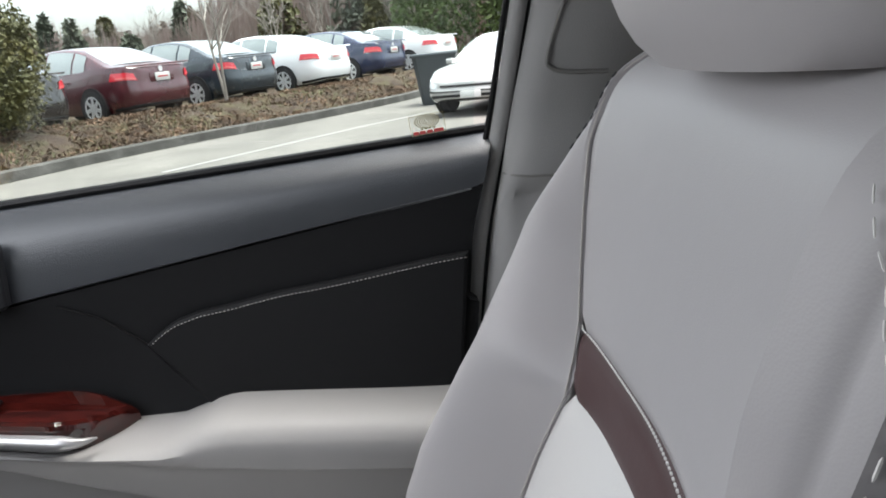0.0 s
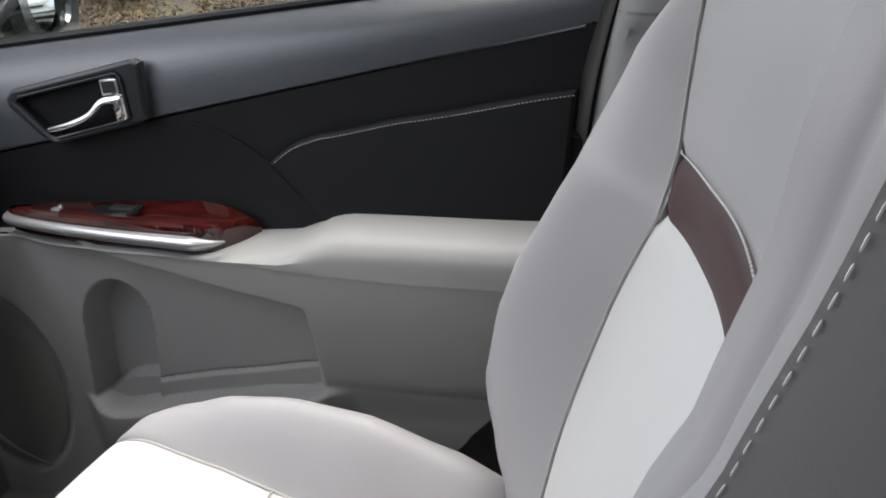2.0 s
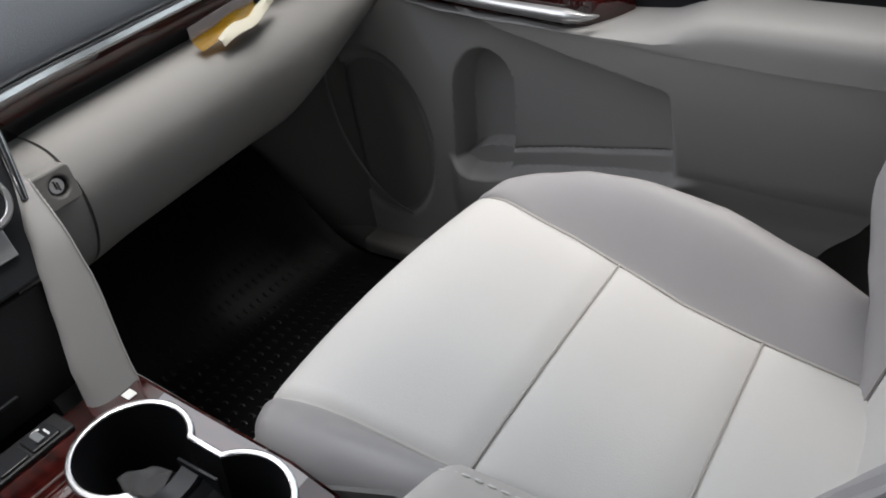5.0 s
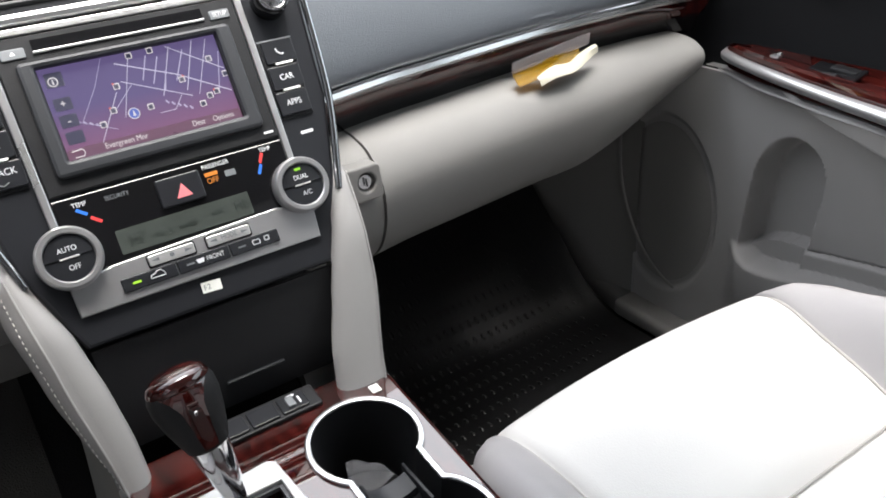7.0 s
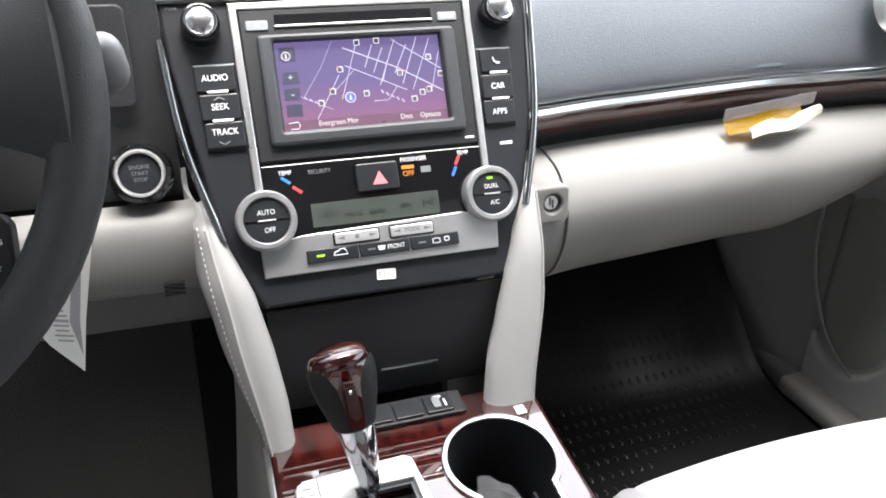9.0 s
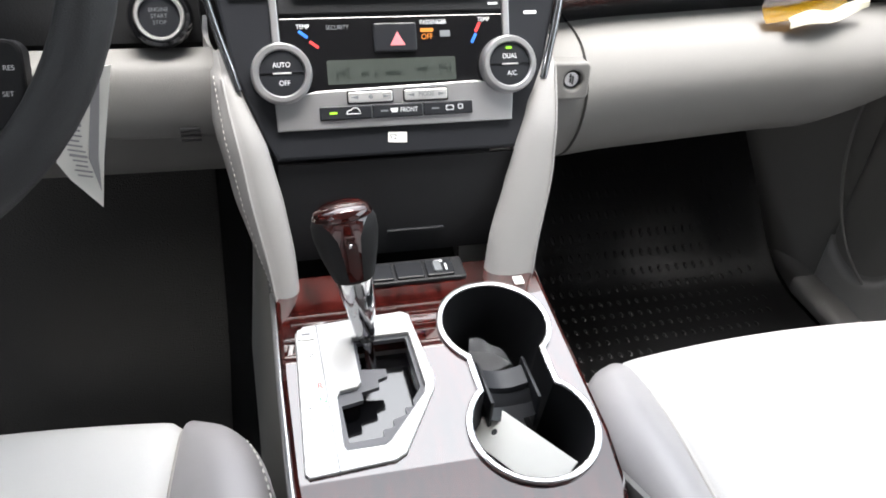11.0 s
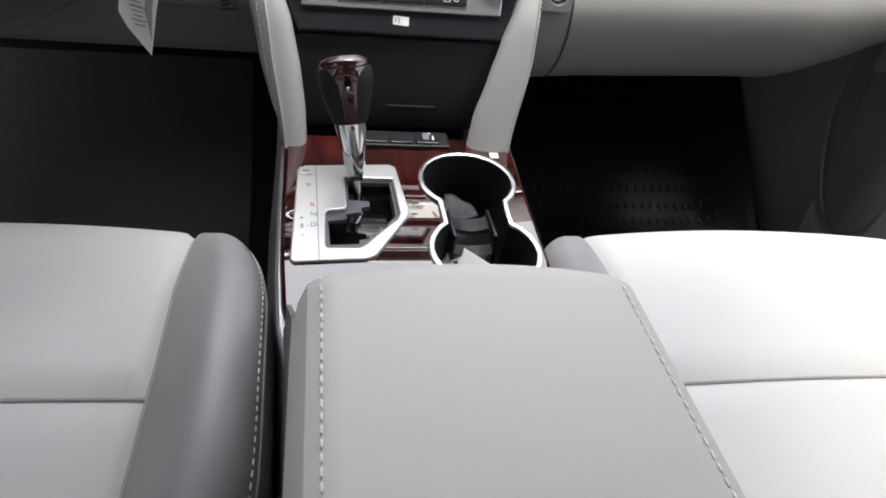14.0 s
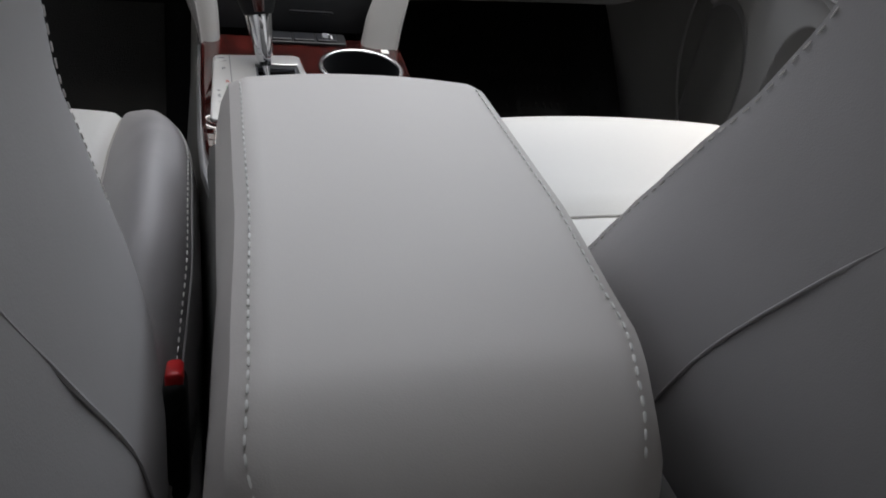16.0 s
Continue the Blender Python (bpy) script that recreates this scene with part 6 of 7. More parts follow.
lip = [(0.705, 0.300, 0.778), (0.692, 0.297, 0.777), (0.682, 0.287, 0.7755), (0.664, 0.22, 0.772), (0.648, 0.13, 0.768), (0.639, 0.07, 0.766), (0.634, 0.035, 0.765), (0.635, 0.014, 0.764), (0.645, 0.000, 0.763)]
part("chrome_lip", tube(spline(lip, 44), [(0.0055 + 0.0025 * min(1, k / 30)) * (1 if k < 33 else max(0.12, (44 - k) / 11)) for k in range(44)], 12), SILVER, DOOR, "satin chrome lip")
part("lock_switch", join(box(0.684, 0.224, 0.7875, 0.010, 0.012, 0.004, 0.0015), box(0.688, 0.222, 0.7895, 0.005, 0.006, 0.004, 0.0015)), SILVER, DOOR, "small chrome lock switch")
part("window_switch_well", slab(rounded(0.022, 0.058, 0.003, 0.682, 0.145), swm @ Matrix.Translation((0, 0, 0.0006)), 0.004, 0.0004), GLOSS_BLACK, DOOR)
part("window_switch", box(0.683, 0.137, 0.7885, 0.016, 0.030, 0.005, 0.002, 2, Matrix.Rotation(radians(5), 4, "X")), BLACK_PLASTIC, DOOR, "black window switch")

# inside handle
CUP_BLACK = material("deep_black_recess", (0.005, 0.005, 0.0055), 0.6, spec=0.15)
HM = Matrix.Translation((0.700, 0.165, 0.905)) @ Matrix(((0, 0, -1, 0), (-1, 0, 0, 0), (0, 1, 0, 0), (0, 0, 0, 1)))
outer = [(-0.095, 0.010), (-0.086, 0.020), (0.070, 0.047), (0.078, 0.043), (0.074, -0.018), (0.068, -0.022), (-0.045, -0.044), (-0.058, -0.038), (-0.094, 0.0)]
inner = [(-0.082, 0.006), (-0.076, 0.012), (0.048, 0.033), (0.053, 0.029), (0.055, -0.014), (0.050, -0.018), (-0.042, -0.036), (-0.050, -0.032)]
part("handle_bezel", slab(outer, HM @ Matrix.Translation((0, 0, 0.006)), 0.012, 0.004, holes=(inner,)), STACK_BLACK, DOOR, "black handle bezel")
part("handle_rim", tube([HM @ Vector((x, y, 0.007)) for x, y in inner], 0.0016, 6, closed=True), STACK_BLACK, DOOR)
part("handle_cup", slab([(x * 1.02, y * 1.02) for x, y in inner], HM @ Matrix.Translation((0, 0, -0.005)), 0.004, 0), CUP_BLACK, DOOR)
hand = [(-0.050, -0.026, 0.004), (-0.020, -0.020, 0.010), (0.010, -0.010, 0.012), (0.028, 0.004, 0.010), (0.044, 0.006, 0.006)]
part("handle", tube([HM @ p for p in spline(hand, 20)], [0.004 + 0.0035 * k / 19 for k in range(20)], 12, 0.7), CHROME, DOOR, "chrome pull handle")
part("handle_base", box(*(HM @ Vector((0.046, -0.004, 0.003))), 0.016, 0.016, 0.030, 0.005, 3), CHROME, DOOR, "chrome handle base")
part("lock_knob", slab(rounded(0.022, 0.019, 0.002), HM @ Matrix.Translation((0.036, 0.018, 0.004)), 0.010, 0.002), SILVER, DOOR, "square lock knob")
part("lock_knob_face", slab(rounded(0.016, 0.013, 0.002), HM @ Matrix.Translation((0.036, 0.018, 0.0045)), 0.001, 0), BLACK_PLASTIC, DOOR)

# lower trim with the map pocket
def smooth(a, b, x):
    t = max(0.0, min(1.0, (x - a) / (b - a)))
    return t * t * (3 - 2 * t)


def pocket_top(y):
    return 0.6975 + 0.265 * y


def lip_z(y):
    """Upper edge of the pocket's front wall."""
    return lerp([(-0.075, 0.556), (-0.05, 0.548), (0.0, 0.545), (0.076, 0.535), (0.148, 0.524), (0.20, 0.513), (0.222, 0.512), (0.238, 0.519), (0.27, 0.535)], y)


def fold_z(y):
    """Fold across the pocket, rising to the rear, and round the bottle base at the front."""
    return lerp([(-0.06, 0.579), (0.055, 0.564), (0.155, 0.549), (0.171, 0.549), (0.20, 0.546), (0.217, 0.541), (0.24, 0.526), (0.254, 0.508)], y)


def lower_top(y):
    return lerp(ARM_LOW, y) + 0.001 if y < 0.335 else 0.750 + 0.37 * (y - 0.335)


def lower_fn(y, v):
    zt = lower_top(y)
    z = zt + (0.33 - zt) * v
    # the rear part is drawn in to the trim's leaning edge
    if y < -0.10:
        y = -0.10 + (y + 0.10) * (door_rear(z) + 0.10) / -0.32
        zt = lower_top(y)
        z = zt + (0.33 - zt) * v
    # it slopes out from under the arm rest, with a ledge half way down
    xt = lerp(ARM_X, y) + 0.004 if y < 0.30 else 0.692
    s = max(0.0, min(1.0, (zt - z) / 0.17))
    rear = xt + (0.684 - xt) * s ** 0.85 + 0.016 * smooth(0.575, 0.50, z)
    front = 0.693
    under = smooth(-0.076, -0.060, y) * smooth(pocket_top(y) + 0.004, pocket_top(y) - 0.010, z)
    x = rear + (front - rear) * under
    # bay of the pocket, and the deeper arched bottle bay
    rim = smooth(lip_z(y) - 0.004, lip_z(y) + 0.003, z)
    bay = smooth(-0.072, -0.060, y) * smooth(0.19, 0.135, y) * smooth(pocket_top(y) + 0.002, pocket_top(y) - 0.012, z) * rim
    lean = y + 0.10 * (z - 0.56)
    arch = math.hypot((lean - 0.2005) / 0.045, max(0.0, z - 0.625) / 0.066)
    bot = smooth(1.06, 0.80, arch) * rim
    below = smooth(fold_z(y) + 0.0015, fold_z(y) - 0.0015, z)
    x += max((0.013 - 0.004 * below) * bay, (0.042 - 0.024 * below) * bot)
    x += 0.004 * math.exp(-((z - fold_z(y)) / 0.0022) ** 2) * smooth(-0.066, -0.055, y) * smooth(0.185, 0.165, y) * rim
    # wall in front of the pocket bulges inwards, with a rounded upper edge
    wall = smooth(lip_z(y) + 0.002, lip_z(y) - 0.010, z) * smooth(-0.11, -0.05, y) * smooth(0.268, 0.236, y)
    x -= 0.017 * wall * smooth(0.36, 0.50, z)
    # speaker dish at the front
    d = math.hypot((y - 0.385) / 0.095, (z - 0.535) / 0.14)
    x += 0.007 * smooth(1.03, 0.95, d)
    # front edge turns away
    x += 0.03 * smooth(0.43, 0.47, y)
    return (x, y, z)


part("lower_trim", thick(sheet(grid(span(-0.42, 0.465, 340), span(0, 1, 210), lower_fn)), 0.006, (-1, 0, 0)), DOOR_GREY, DOOR, "grey moulded lower trim with map pocket")
GRILLE = material("dark_grey_grille", (0.20, 0.195, 0.19), 0.6, grain=0.8, grain_size=900)
gr_rows = []
for k in range(13):
    r = max(0.01, 0.90 * k / 12)
    ring = []
    for jj in range(48):
        yy, zz = min(0.462, 0.385 + 0.095 * r * math.cos(jj * math.pi / 24)), 0.535 + 0.14 * r * math.sin(jj * math.pi / 24)
        zt = lower_top(yy)
        q = lower_fn(yy, (zt - zz) / (zt - 0.33))
        ring.append((q[0] - 0.0022, yy, zz))
    gr_rows.append(ring)
part("speaker_grille", sheet(gr_rows, closed_u=True), GRILLE, DOOR, "dark grey speaker grille")
part("inner_panel", box(0.765, -0.02, 0.66, 0.03, 0.86, 0.60, 0.005), GREY_PLASTIC, DOOR)

# window glass and frame of the passenger door
WIN = tagged(part("window_1", thick(sheet([[(0.752, y, belt_z(y) - 0.01), (0.715, y - 0.02, 1.16), (0.625, y - 0.05, 1.345)] for y in span(-0.385, 0.40, 8)]), 0.003), GLASS, None), "clear passenger side window pane", "window", kind="structure")
WIN.visible_shadow = False
SK = empty("window_sticker", (0.746, -0.30, 1.02), "small alarm warning sticker on the window pane", "sticker")
for cx, cz, w, h, mt in ((0, 0, 0.034, 0.027, material("pale_sticker", (0.62, 0.60, 0.50), 0.6)),):
    part("sheet", slab(rounded(w, h, 0.001), Matrix.Translation((0.7425, -0.3435, 1.0225)) @ Matrix(((0, 0, -1, 0), (-1, 0, 0, 0), (0, 1, 0, 0), (0, 0, 0, 1))) @ Matrix.Rotation(radians(6), 4, "Z"), 0.0006, 0), glass_material("sticker_film", (0.98, 0.98, 0.97)), SK)
SKM = Matrix.Translation((0.7415, -0.3430, 1.0213)) @ Matrix(((0, 0, -1, 0), (-1, 0, 0, 0), (0, 1, 0, 0), (0, 0, 0, 1))) @ Matrix.Rotation(radians(5), 4, "Z")
RED_INK, OLIVE_INK = material("red_ink", (0.50, 0.05, 0.05), 0.6), material("olive_ink", (0.26, 0.22, 0.10), 0.6)
part("frame", slab(rounded(0.0345, 0.0190, 0.0004), SKM, 0.0005, 0, holes=(rounded(0.0338, 0.0183, 0.0003),)), OLIVE_INK, SK, "thin printed border")
for x, w in ((-0.0125, 0.0052), (-0.0058, 0.0060), (0.0012, 0.0055), (0.0100, 0.0095)):
    part("red_bar", slab(rounded(w, 0.0030, 0.0003, x, -0.0072), SKM, 0.0005, 0), RED_INK, SK)
for x in (-0.006, -0.002, 0.002, 0.006):
    part("dark_bar", slab(rounded(0.0028, 0.0016, 0.0002, x, -0.0038), SKM, 0.0005, 0), OLIVE_INK, SK)
for r in (0.0026, 0.0046, 0.0066, 0.0086, 0.0106):
    ring = [(1.15 * x, 0.62 * y + 0.0032) for x, y in circle(r, 0, 0, 32)]
    core = [(1.15 * x, 0.62 * y + 0.0032) for x, y in circle(r - 0.0009, 0, 0, 32)]
    part("ring_mark", slab(ring, SKM, 0.0005, 0, holes=(core,)), OLIVE_INK, SK)

# ---- car shell ----
SHELL = empty("vehicle_cabin", (0, -0.3, 0.25), "grey-lined car body with pillars, roof and floor", "car")
Bp = [(0.744, -0.330, 0.62), (0.738, -0.363, 0.777), (0.735, -0.384, 0.905), (0.722, -0.414, 1.022), (0.690, -0.437, 1.124), (0.640, -0.468, 1.26), (0.575, -0.51, 1.38)]
seal = spline(Bp, 40)
part("door_frame", tube([(x + 0.004, y + 0.011, z) for x, y, z in seal], 0.0030, 8), RUBBER, SHELL, "thin black door seal")
part("door_frame", tube(seal, 0.0085, 12, 0.8), FABRIC, SHELL, "grey door frame edge")
part("door_frame", tube([(x - 0.002, y - 0.0085, z) for x, y, z in seal], 0.0022, 8), RUBBER, SHELL, "thin black door seal")
rows = []
for x, y, z in ((0.735, -0.330, 0.32), (0.735, -0.345, 0.66), (0.730, -0.369, 0.777), (0.726, -0.392, 0.890), (0.720, -0.400, 0.930), (0.717, -0.404, 0.950), (0.715, -0.407, 0.962), (0.714, -0.409, 0.970), (0.716, -0.420, 1.022), (0.700, -0.434, 1.075), (0.685, -0.446, 1.124), (0.635, -0.476, 1.26), (0.570, -0.515, 1.38)):
    hollow = 0.010 * math.exp(-((z - 0.945) / 0.018) ** 2)
    rows.append([(x + 0.02, y - 0.001, z), (x, y - 0.002, z), (x - 0.008, y - 0.007, z), (x - 0.014 + 0.3 * hollow, y - 0.016, z), (x - 0.0175 + hollow, y - 0.024, z), (x - 0.019 + hollow, y - 0.034, z), (x - 0.020 + 0.6 * hollow, y - 0.06, z), (x - 0.020, y - 0.11, z), (x + 0.005, y - 0.14, z), (x + 0.05, y - 0.14, z)])
fine = []
for q0, q1 in zip(rows, rows[1:]):
    fine += [[tuple(a + (b - a) * k / 4 for a, b in zip(p0, p1)) for p0, p1 in zip(q0, q1)] for k in range(4)]
fine.append(rows[-1])
part("pillar_trim", thick(sheet(fine), 0.006, (-1, 0, 0)), FABRIC, SHELL, "grey pillar trim, passenger side")
part("pillar_joint", tube(spline([(0.7125, -0.412, 0.971), (0.7005, -0.4255, 0.9695), (0.6955, -0.446, 0.9685), (0.6945, -0.50, 0.968)], 16), 0.0012, 6), GRILLE, SHELL)
part("pillar_joint", tube(spline([(0.6655, -0.476, 1.125), (0.676, -0.464, 1.094), (0.681, -0.4575, 1.073), (0.6825, -0.460, 1.066), (0.6830, -0.473, 1.061), (0.684, -0.51, 1.058)], 24), 0.0020, 6), GRILLE, SHELL)
part("belt_slot", slab(rounded(0.075, 0.16, 0.012, seg=6), Matrix.Translation((0.676, -0.512, 1.135)) @ Matrix(((0, 0, -1, 0), (-1, 0, 0, 0), (0, 1, 0, 0), (0, 0, 0, 1))) @ Matrix.Rotation(radians(16), 4, "X"), 0.012, 0.003), FABRIC, SHELL, "belt height cover")
for s in (-1,):
    part("pillar_trim", thick(sheet([[(s * abs(x), y, z) for x, y, z in r] for r in rows]), 0.006), FABRIC, SHELL, "grey pillar trim, driver side")
for s in (-1, 1):
    A = spline([(s * 0.76, 0.62, 0.97), (s * 0.70, 0.40, 1.14), (s * 0.60, 0.14, 1.34), (s * 0.55, -0.05, 1.395)], 16)
    part("windscreen_pillar", tube(A, 0.035, 10), HEADLINER, SHELL, "grey windscreen pillar")
    Cp = spline([(s * 0.70, -1.75, 0.98), (s * 0.63, -1.35, 1.28), (s * 0.56, -1.15, 1.38)], 12)
    part("rear_pillar", tube(Cp, [0.09] * 12, 10), HEADLINER, SHELL, "grey rear pillar")
    part("roof_rail", tube(spline([(s * 0.56, -0.02, 1.395), (s * 0.575, -0.5, 1.405), (s * 0.55, -1.2, 1.385)], 12), 0.04, 10), HEADLINER, SHELL)
    part("sill", box(s * 0.735, -0.20, 0.30, 0.09, 1.5, 0.10, 0.02, 3), GREY_PLASTIC, SHELL, "grey door sill")
    part("rear_door", box(s * 0.765, -1.05, 0.68, 0.06, 1.20, 0.62, 0.02, 3), GREY_PLASTIC, SHELL, "grey rear door trim")
ROOF = thick(sheet([[(x, y, 1.435 - 0.10 * (abs(x) / 0.6) ** 2 * 0.5 - 0.05 * ((y + 0.5) / 0.75) ** 2) for x in span(-0.60, 0.60, 13)] for y in span(0.14, -1.25, 15)]), 0.03)
tagged(part("ceiling", ROOF, HEADLINER, None), "grey fabric headliner", "ceiling", kind="structure")
part("rear_shelf", box(0, -1.80, 0.95, 1.35, 0.35, 0.04, 0.01), CARPET, SHELL)
part("cargo_wall", box(0, -1.95, 0.66, 1.5, 0.06, 0.62, 0.01), CARPET, SHELL)
part("firewall", box(0, 0.98, 0.66, 1.56, 0.10, 0.72, 0.02), CARPET, SHELL, "dark carpeted firewall")
part("driver_door_trim", box(-0.745, 0.02, 0.67, 0.05, 0.90, 0.64, 0.02, 3), GREY_PLASTIC, SHELL, "grey driver door trim")
part("dash_body", box(0, 0.72, 0.80, 1.40, 0.44, 0.22, 0.04, 3), BLACK_PLASTIC, DASH)

# foot wells
tagged(part("floor", thick(sheet([[(x, y, 0.305 + 0.26 * smooth(0.46, 0.86, y) + 0.05 * smooth(0.20, 0.08, abs(x))) for x in span(-0.74, 0.74, 31)] for y in span(-1.9, 0.95, 60)]), 0.02), CARPET, None), "black carpeted car floor", "floor", kind="structure")
MAT = empty("floor_mat", (0.40, 0.35, 0.315), "black ribbed rubber floor mat in the passenger footwell", "floor mat", "floor mats")
curl = lambda x, y: 0.055 * smooth(0.555, 0.655, x) * smooth(0.42, 0.60, y)
mat_z = lambda x, y: 0.318 + 0.26 * smooth(0.46, 0.86, y)
part("mat", thick(sheet([[(x, y, mat_z(x, y) + 0.012 * smooth(0.035, 0.0, min(x - 0.16, 0.655 - x)) + curl(x, y)) for x in span(0.16, 0.655, 50)] for y in span(-0.02, 0.80, 60)]), 0.004), MAT_RUBBER, MAT)
studs = bmesh.new()
for i in range(30):
    for j in range(26):
        x, y = 0.185 + 0.0148 * i + (0.0074 if j % 2 else 0), 0.05 + 0.026 * j
        if x < 0.635 and (noise.noise(Vector((x * 7, y * 5, 3.0))) > -0.12 or y > 0.42):
            z = mat_z(x, y) + curl(x, y) + 0.0008
            c = [studs.verts.new((x + 0.0034 * math.cos(a), y + 0.0060 * math.sin(a), z + (0.26 * (6 * (t := (y - 0.46) / 0.4) * (1 - t)) / 0.4 * 0.006 * math.sin(a) if 0.46 < y < 0.86 else 0))) for a in [math.pi / 3 * k for k in range(6)]]
            t = studs.verts.new((x, y, z + 0.0028))
            for k in range(6):
                studs.faces.new((c[k], c[(k + 1) % 6], t))
part("studs", studs, MAT_RUBBER, MAT, "raised rubber studs", kind="stuff")
DM = empty("floor_mat", (-0.40, 0.35, 0.315), "black carpet floor mat in the driver footwell", "floor mat", "floor mats")
part("mat", thick(sheet([[(x, y, mat_z(x, y)) for x in span(-0.62, -0.17, 10)] for y in span(0.0, 0.72, 30)]), 0.005), material("dark_grey_carpet", (0.055, 0.053, 0.050), 0.95, grain=1.0, grain_size=500, spec=0.1), DM)
part("kick_panel", thick(sheet([[(0.70 - 0.05 * smooth(0.42, 0.72, y) + 0.02 * (0.7 - z), y, z) for z in span(0.30, 0.74, 10)] for y in span(0.36, 0.95, 16)]), 0.008), GREY_PLASTIC, SHELL, "grey kick panel")
part("seal", tube(spline([(0.690, 0.45, 0.74), (0.688, 0.468, 0.62), (0.690, 0.455, 0.52), (0.694, 0.40, 0.43), (0.70, 0.30, 0.385), (0.702, 0.15, 0.365)], 30), 0.0022, 8), GRILLE, SHELL, "grey door seal")
part("sill_cover", box(0.69, -0.02, 0.345, 0.07, 0.92, 0.03, 0.01, 3), GREY_PLASTIC, SHELL, "grey scuff plate")

# door mirror
MR = empty("door_mirror", (0.93, 0.33, 0.98), "black door mirror with oval glass", "mirror")
mm = Matrix.Translation((0.93, 0.345, 1.015)) @ Matrix.Rotation(radians(18), 4, "Z") @ Matrix.Rotation(radians(90), 4, "X")
ell = lambda a, b: [(a * math.copysign(abs(math.cos(t)) ** 0.8, math.cos(t)), b * math.copysign(abs(math.sin(t)) ** 0.8, math.sin(t))) for t in [2 * math.pi * k / 40 for k in range(40)]]
part("housing", slab(ell(0.105, 0.072), mm, 0.07, 0.02, holes=(ell(0.094, 0.061),)), GLOSS_BLACK, MR, "gloss black mirror housing")
part("mirror_glass", slab(ell(0.0945, 0.0615), mm @ Matrix.Translation((0, 0, -0.012)), 0.003, 0), MIRROR, MR, "mirror glass")
part("mirror_arm", box(0.80, 0.36, 0.985, 0.12, 0.05, 0.03, 0.01), GLOSS_BLACK, MR)

# panes of the other openings, darkened in place of an unseen person blocking light
LIGHT_CUT = glass_material("light_cut_glass", (0.02, 0.0205, 0.021))
# driver pane passes less than half the light, for the same blocking
DIMMED_SIDE = glass_material("dimmed_side_glass", (0.40, 0.42, 0.415))
for name, rows in (("window_2", [[(-0.752, y, 0.97), (-0.715, y - 0.02, 1.16), (-0.625, y - 0.05, 1.345)] for y in span(-0.385, 0.40, 5)]),
                   ("window_3", [[(-0.752, y, 0.99), (-0.70, y - 0.02, 1.18), (-0.60, y - 0.03, 1.36)] for y in span(-1.45, -0.52, 5)]),
                   ("window_4", [[(0.752, y, 0.99), (0.70, y - 0.02, 1.18), (0.60, y - 0.03, 1.36)] for y in span(-1.45, -0.52, 5)]),
                   ("window_5", [[(x, -1.95 + 0.35 * f, 0.97 + 0.20 * f) for x in span(-0.70, 0.70, 5)] for f in (0, 1, 2)])):
    clear = name == "window_2"
    pane = tagged(part(name, thick(sheet(rows), 0.003), DIMMED_SIDE if clear else LIGHT_CUT, None), "driver side window pane, dimmed to hold back light" if clear else "car window pane, darkened to hold back light", "window", kind="structure")


# ---- outside: car park, bank, parked cars, trees ----
ASPHALT = ground_material("worn_asphalt", ((0.100, 0.094, 0.084), (0.136, 0.127, 0.113), (0.175, 0.163, 0.146)), 0.9, 0.9, 0.25)
MULCH = ground_material("leaf_litter", ((0.014, 0.008, 0.005), (0.052, 0.030, 0.017), (0.062, 0.054, 0.022), (0.21, 0.13, 0.076)), 2.6, 0.95, 1.0)
CONCRETE = ground_material("weathered_kerb", ((0.04, 0.038, 0.034), (0.075, 0.071, 0.064), (0.15, 0.145, 0.132)), 3.0, 0.9, 0.4)
LINE_PAINT = material("worn_line_paint", (0.25, 0.248, 0.235), 0.8, grain=0.5, grain_size=60, mottle=0.25, mottle_size=4)
KERB = spline([(6.5, 6.2, 0), (8.84, 5.27, 0), (10.4, 4.6, 0), (12.1, 3.6, 0), (13.6, 2.5, 0), (16.1, 1.15, 0), (18.5, 0.2, 0), (24, -3, 0), (34, -9, 0)], 150)
KERB = [Vector((1.0, 8.4, 0))] + KERB
gm = bmesh.new()
NG = 41
gv = [[gm.verts.new((-400 + 20 * i, -400 + 20 * j, 0.0)) for j in range(NG)] for i in range(NG)]
for i in range(NG - 1):
    for j in range(NG - 1):
        gm.faces.new((gv[i][j], gv[i + 1][j], gv[i + 1][j + 1], gv[i][j + 1]))
tagged(part("ground", gm, ASPHALT, None), "worn grey asphalt car park", "ground", kind="structure")


def kerb_normal(i):
    t = (KERB[min(i + 1, len(KERB) - 1)] - KERB[max(i - 1, 0)]).normalized()
    n = Vector((-t.y, t.x, 0))
    return n if n.x + n.y > 0 else -n


rows = []
for i, c in enumerate(KERB):
    n = kerb_normal(i)
    rows.append([c + n * a + Vector((0, 0, z)) for a, z in ((0, 0.0), (0.01, 0.12), (0.03, 0.14), (0.14, 0.14), (0.15, 0.10))])
tagged(part("kerb", sheet(rows), CONCRETE, None), "weathered concrete kerb edging the bank", "kerb", kind="structure")
rows = []
for i, c in enumerate(KERB):
    n = kerb_normal(i)
    row = []
    for a in (0.12, 0.2, 0.3, 0.45, 0.6, 0.8, 1.0, 1.25, 1.5, 1.75, 2.0, 2.3, 2.6, 2.9, 3.2, 3.6, 4.0, 5.0, 7.0, 10.0, 16.0, 30.0, 60.0):
        p = c + n * a
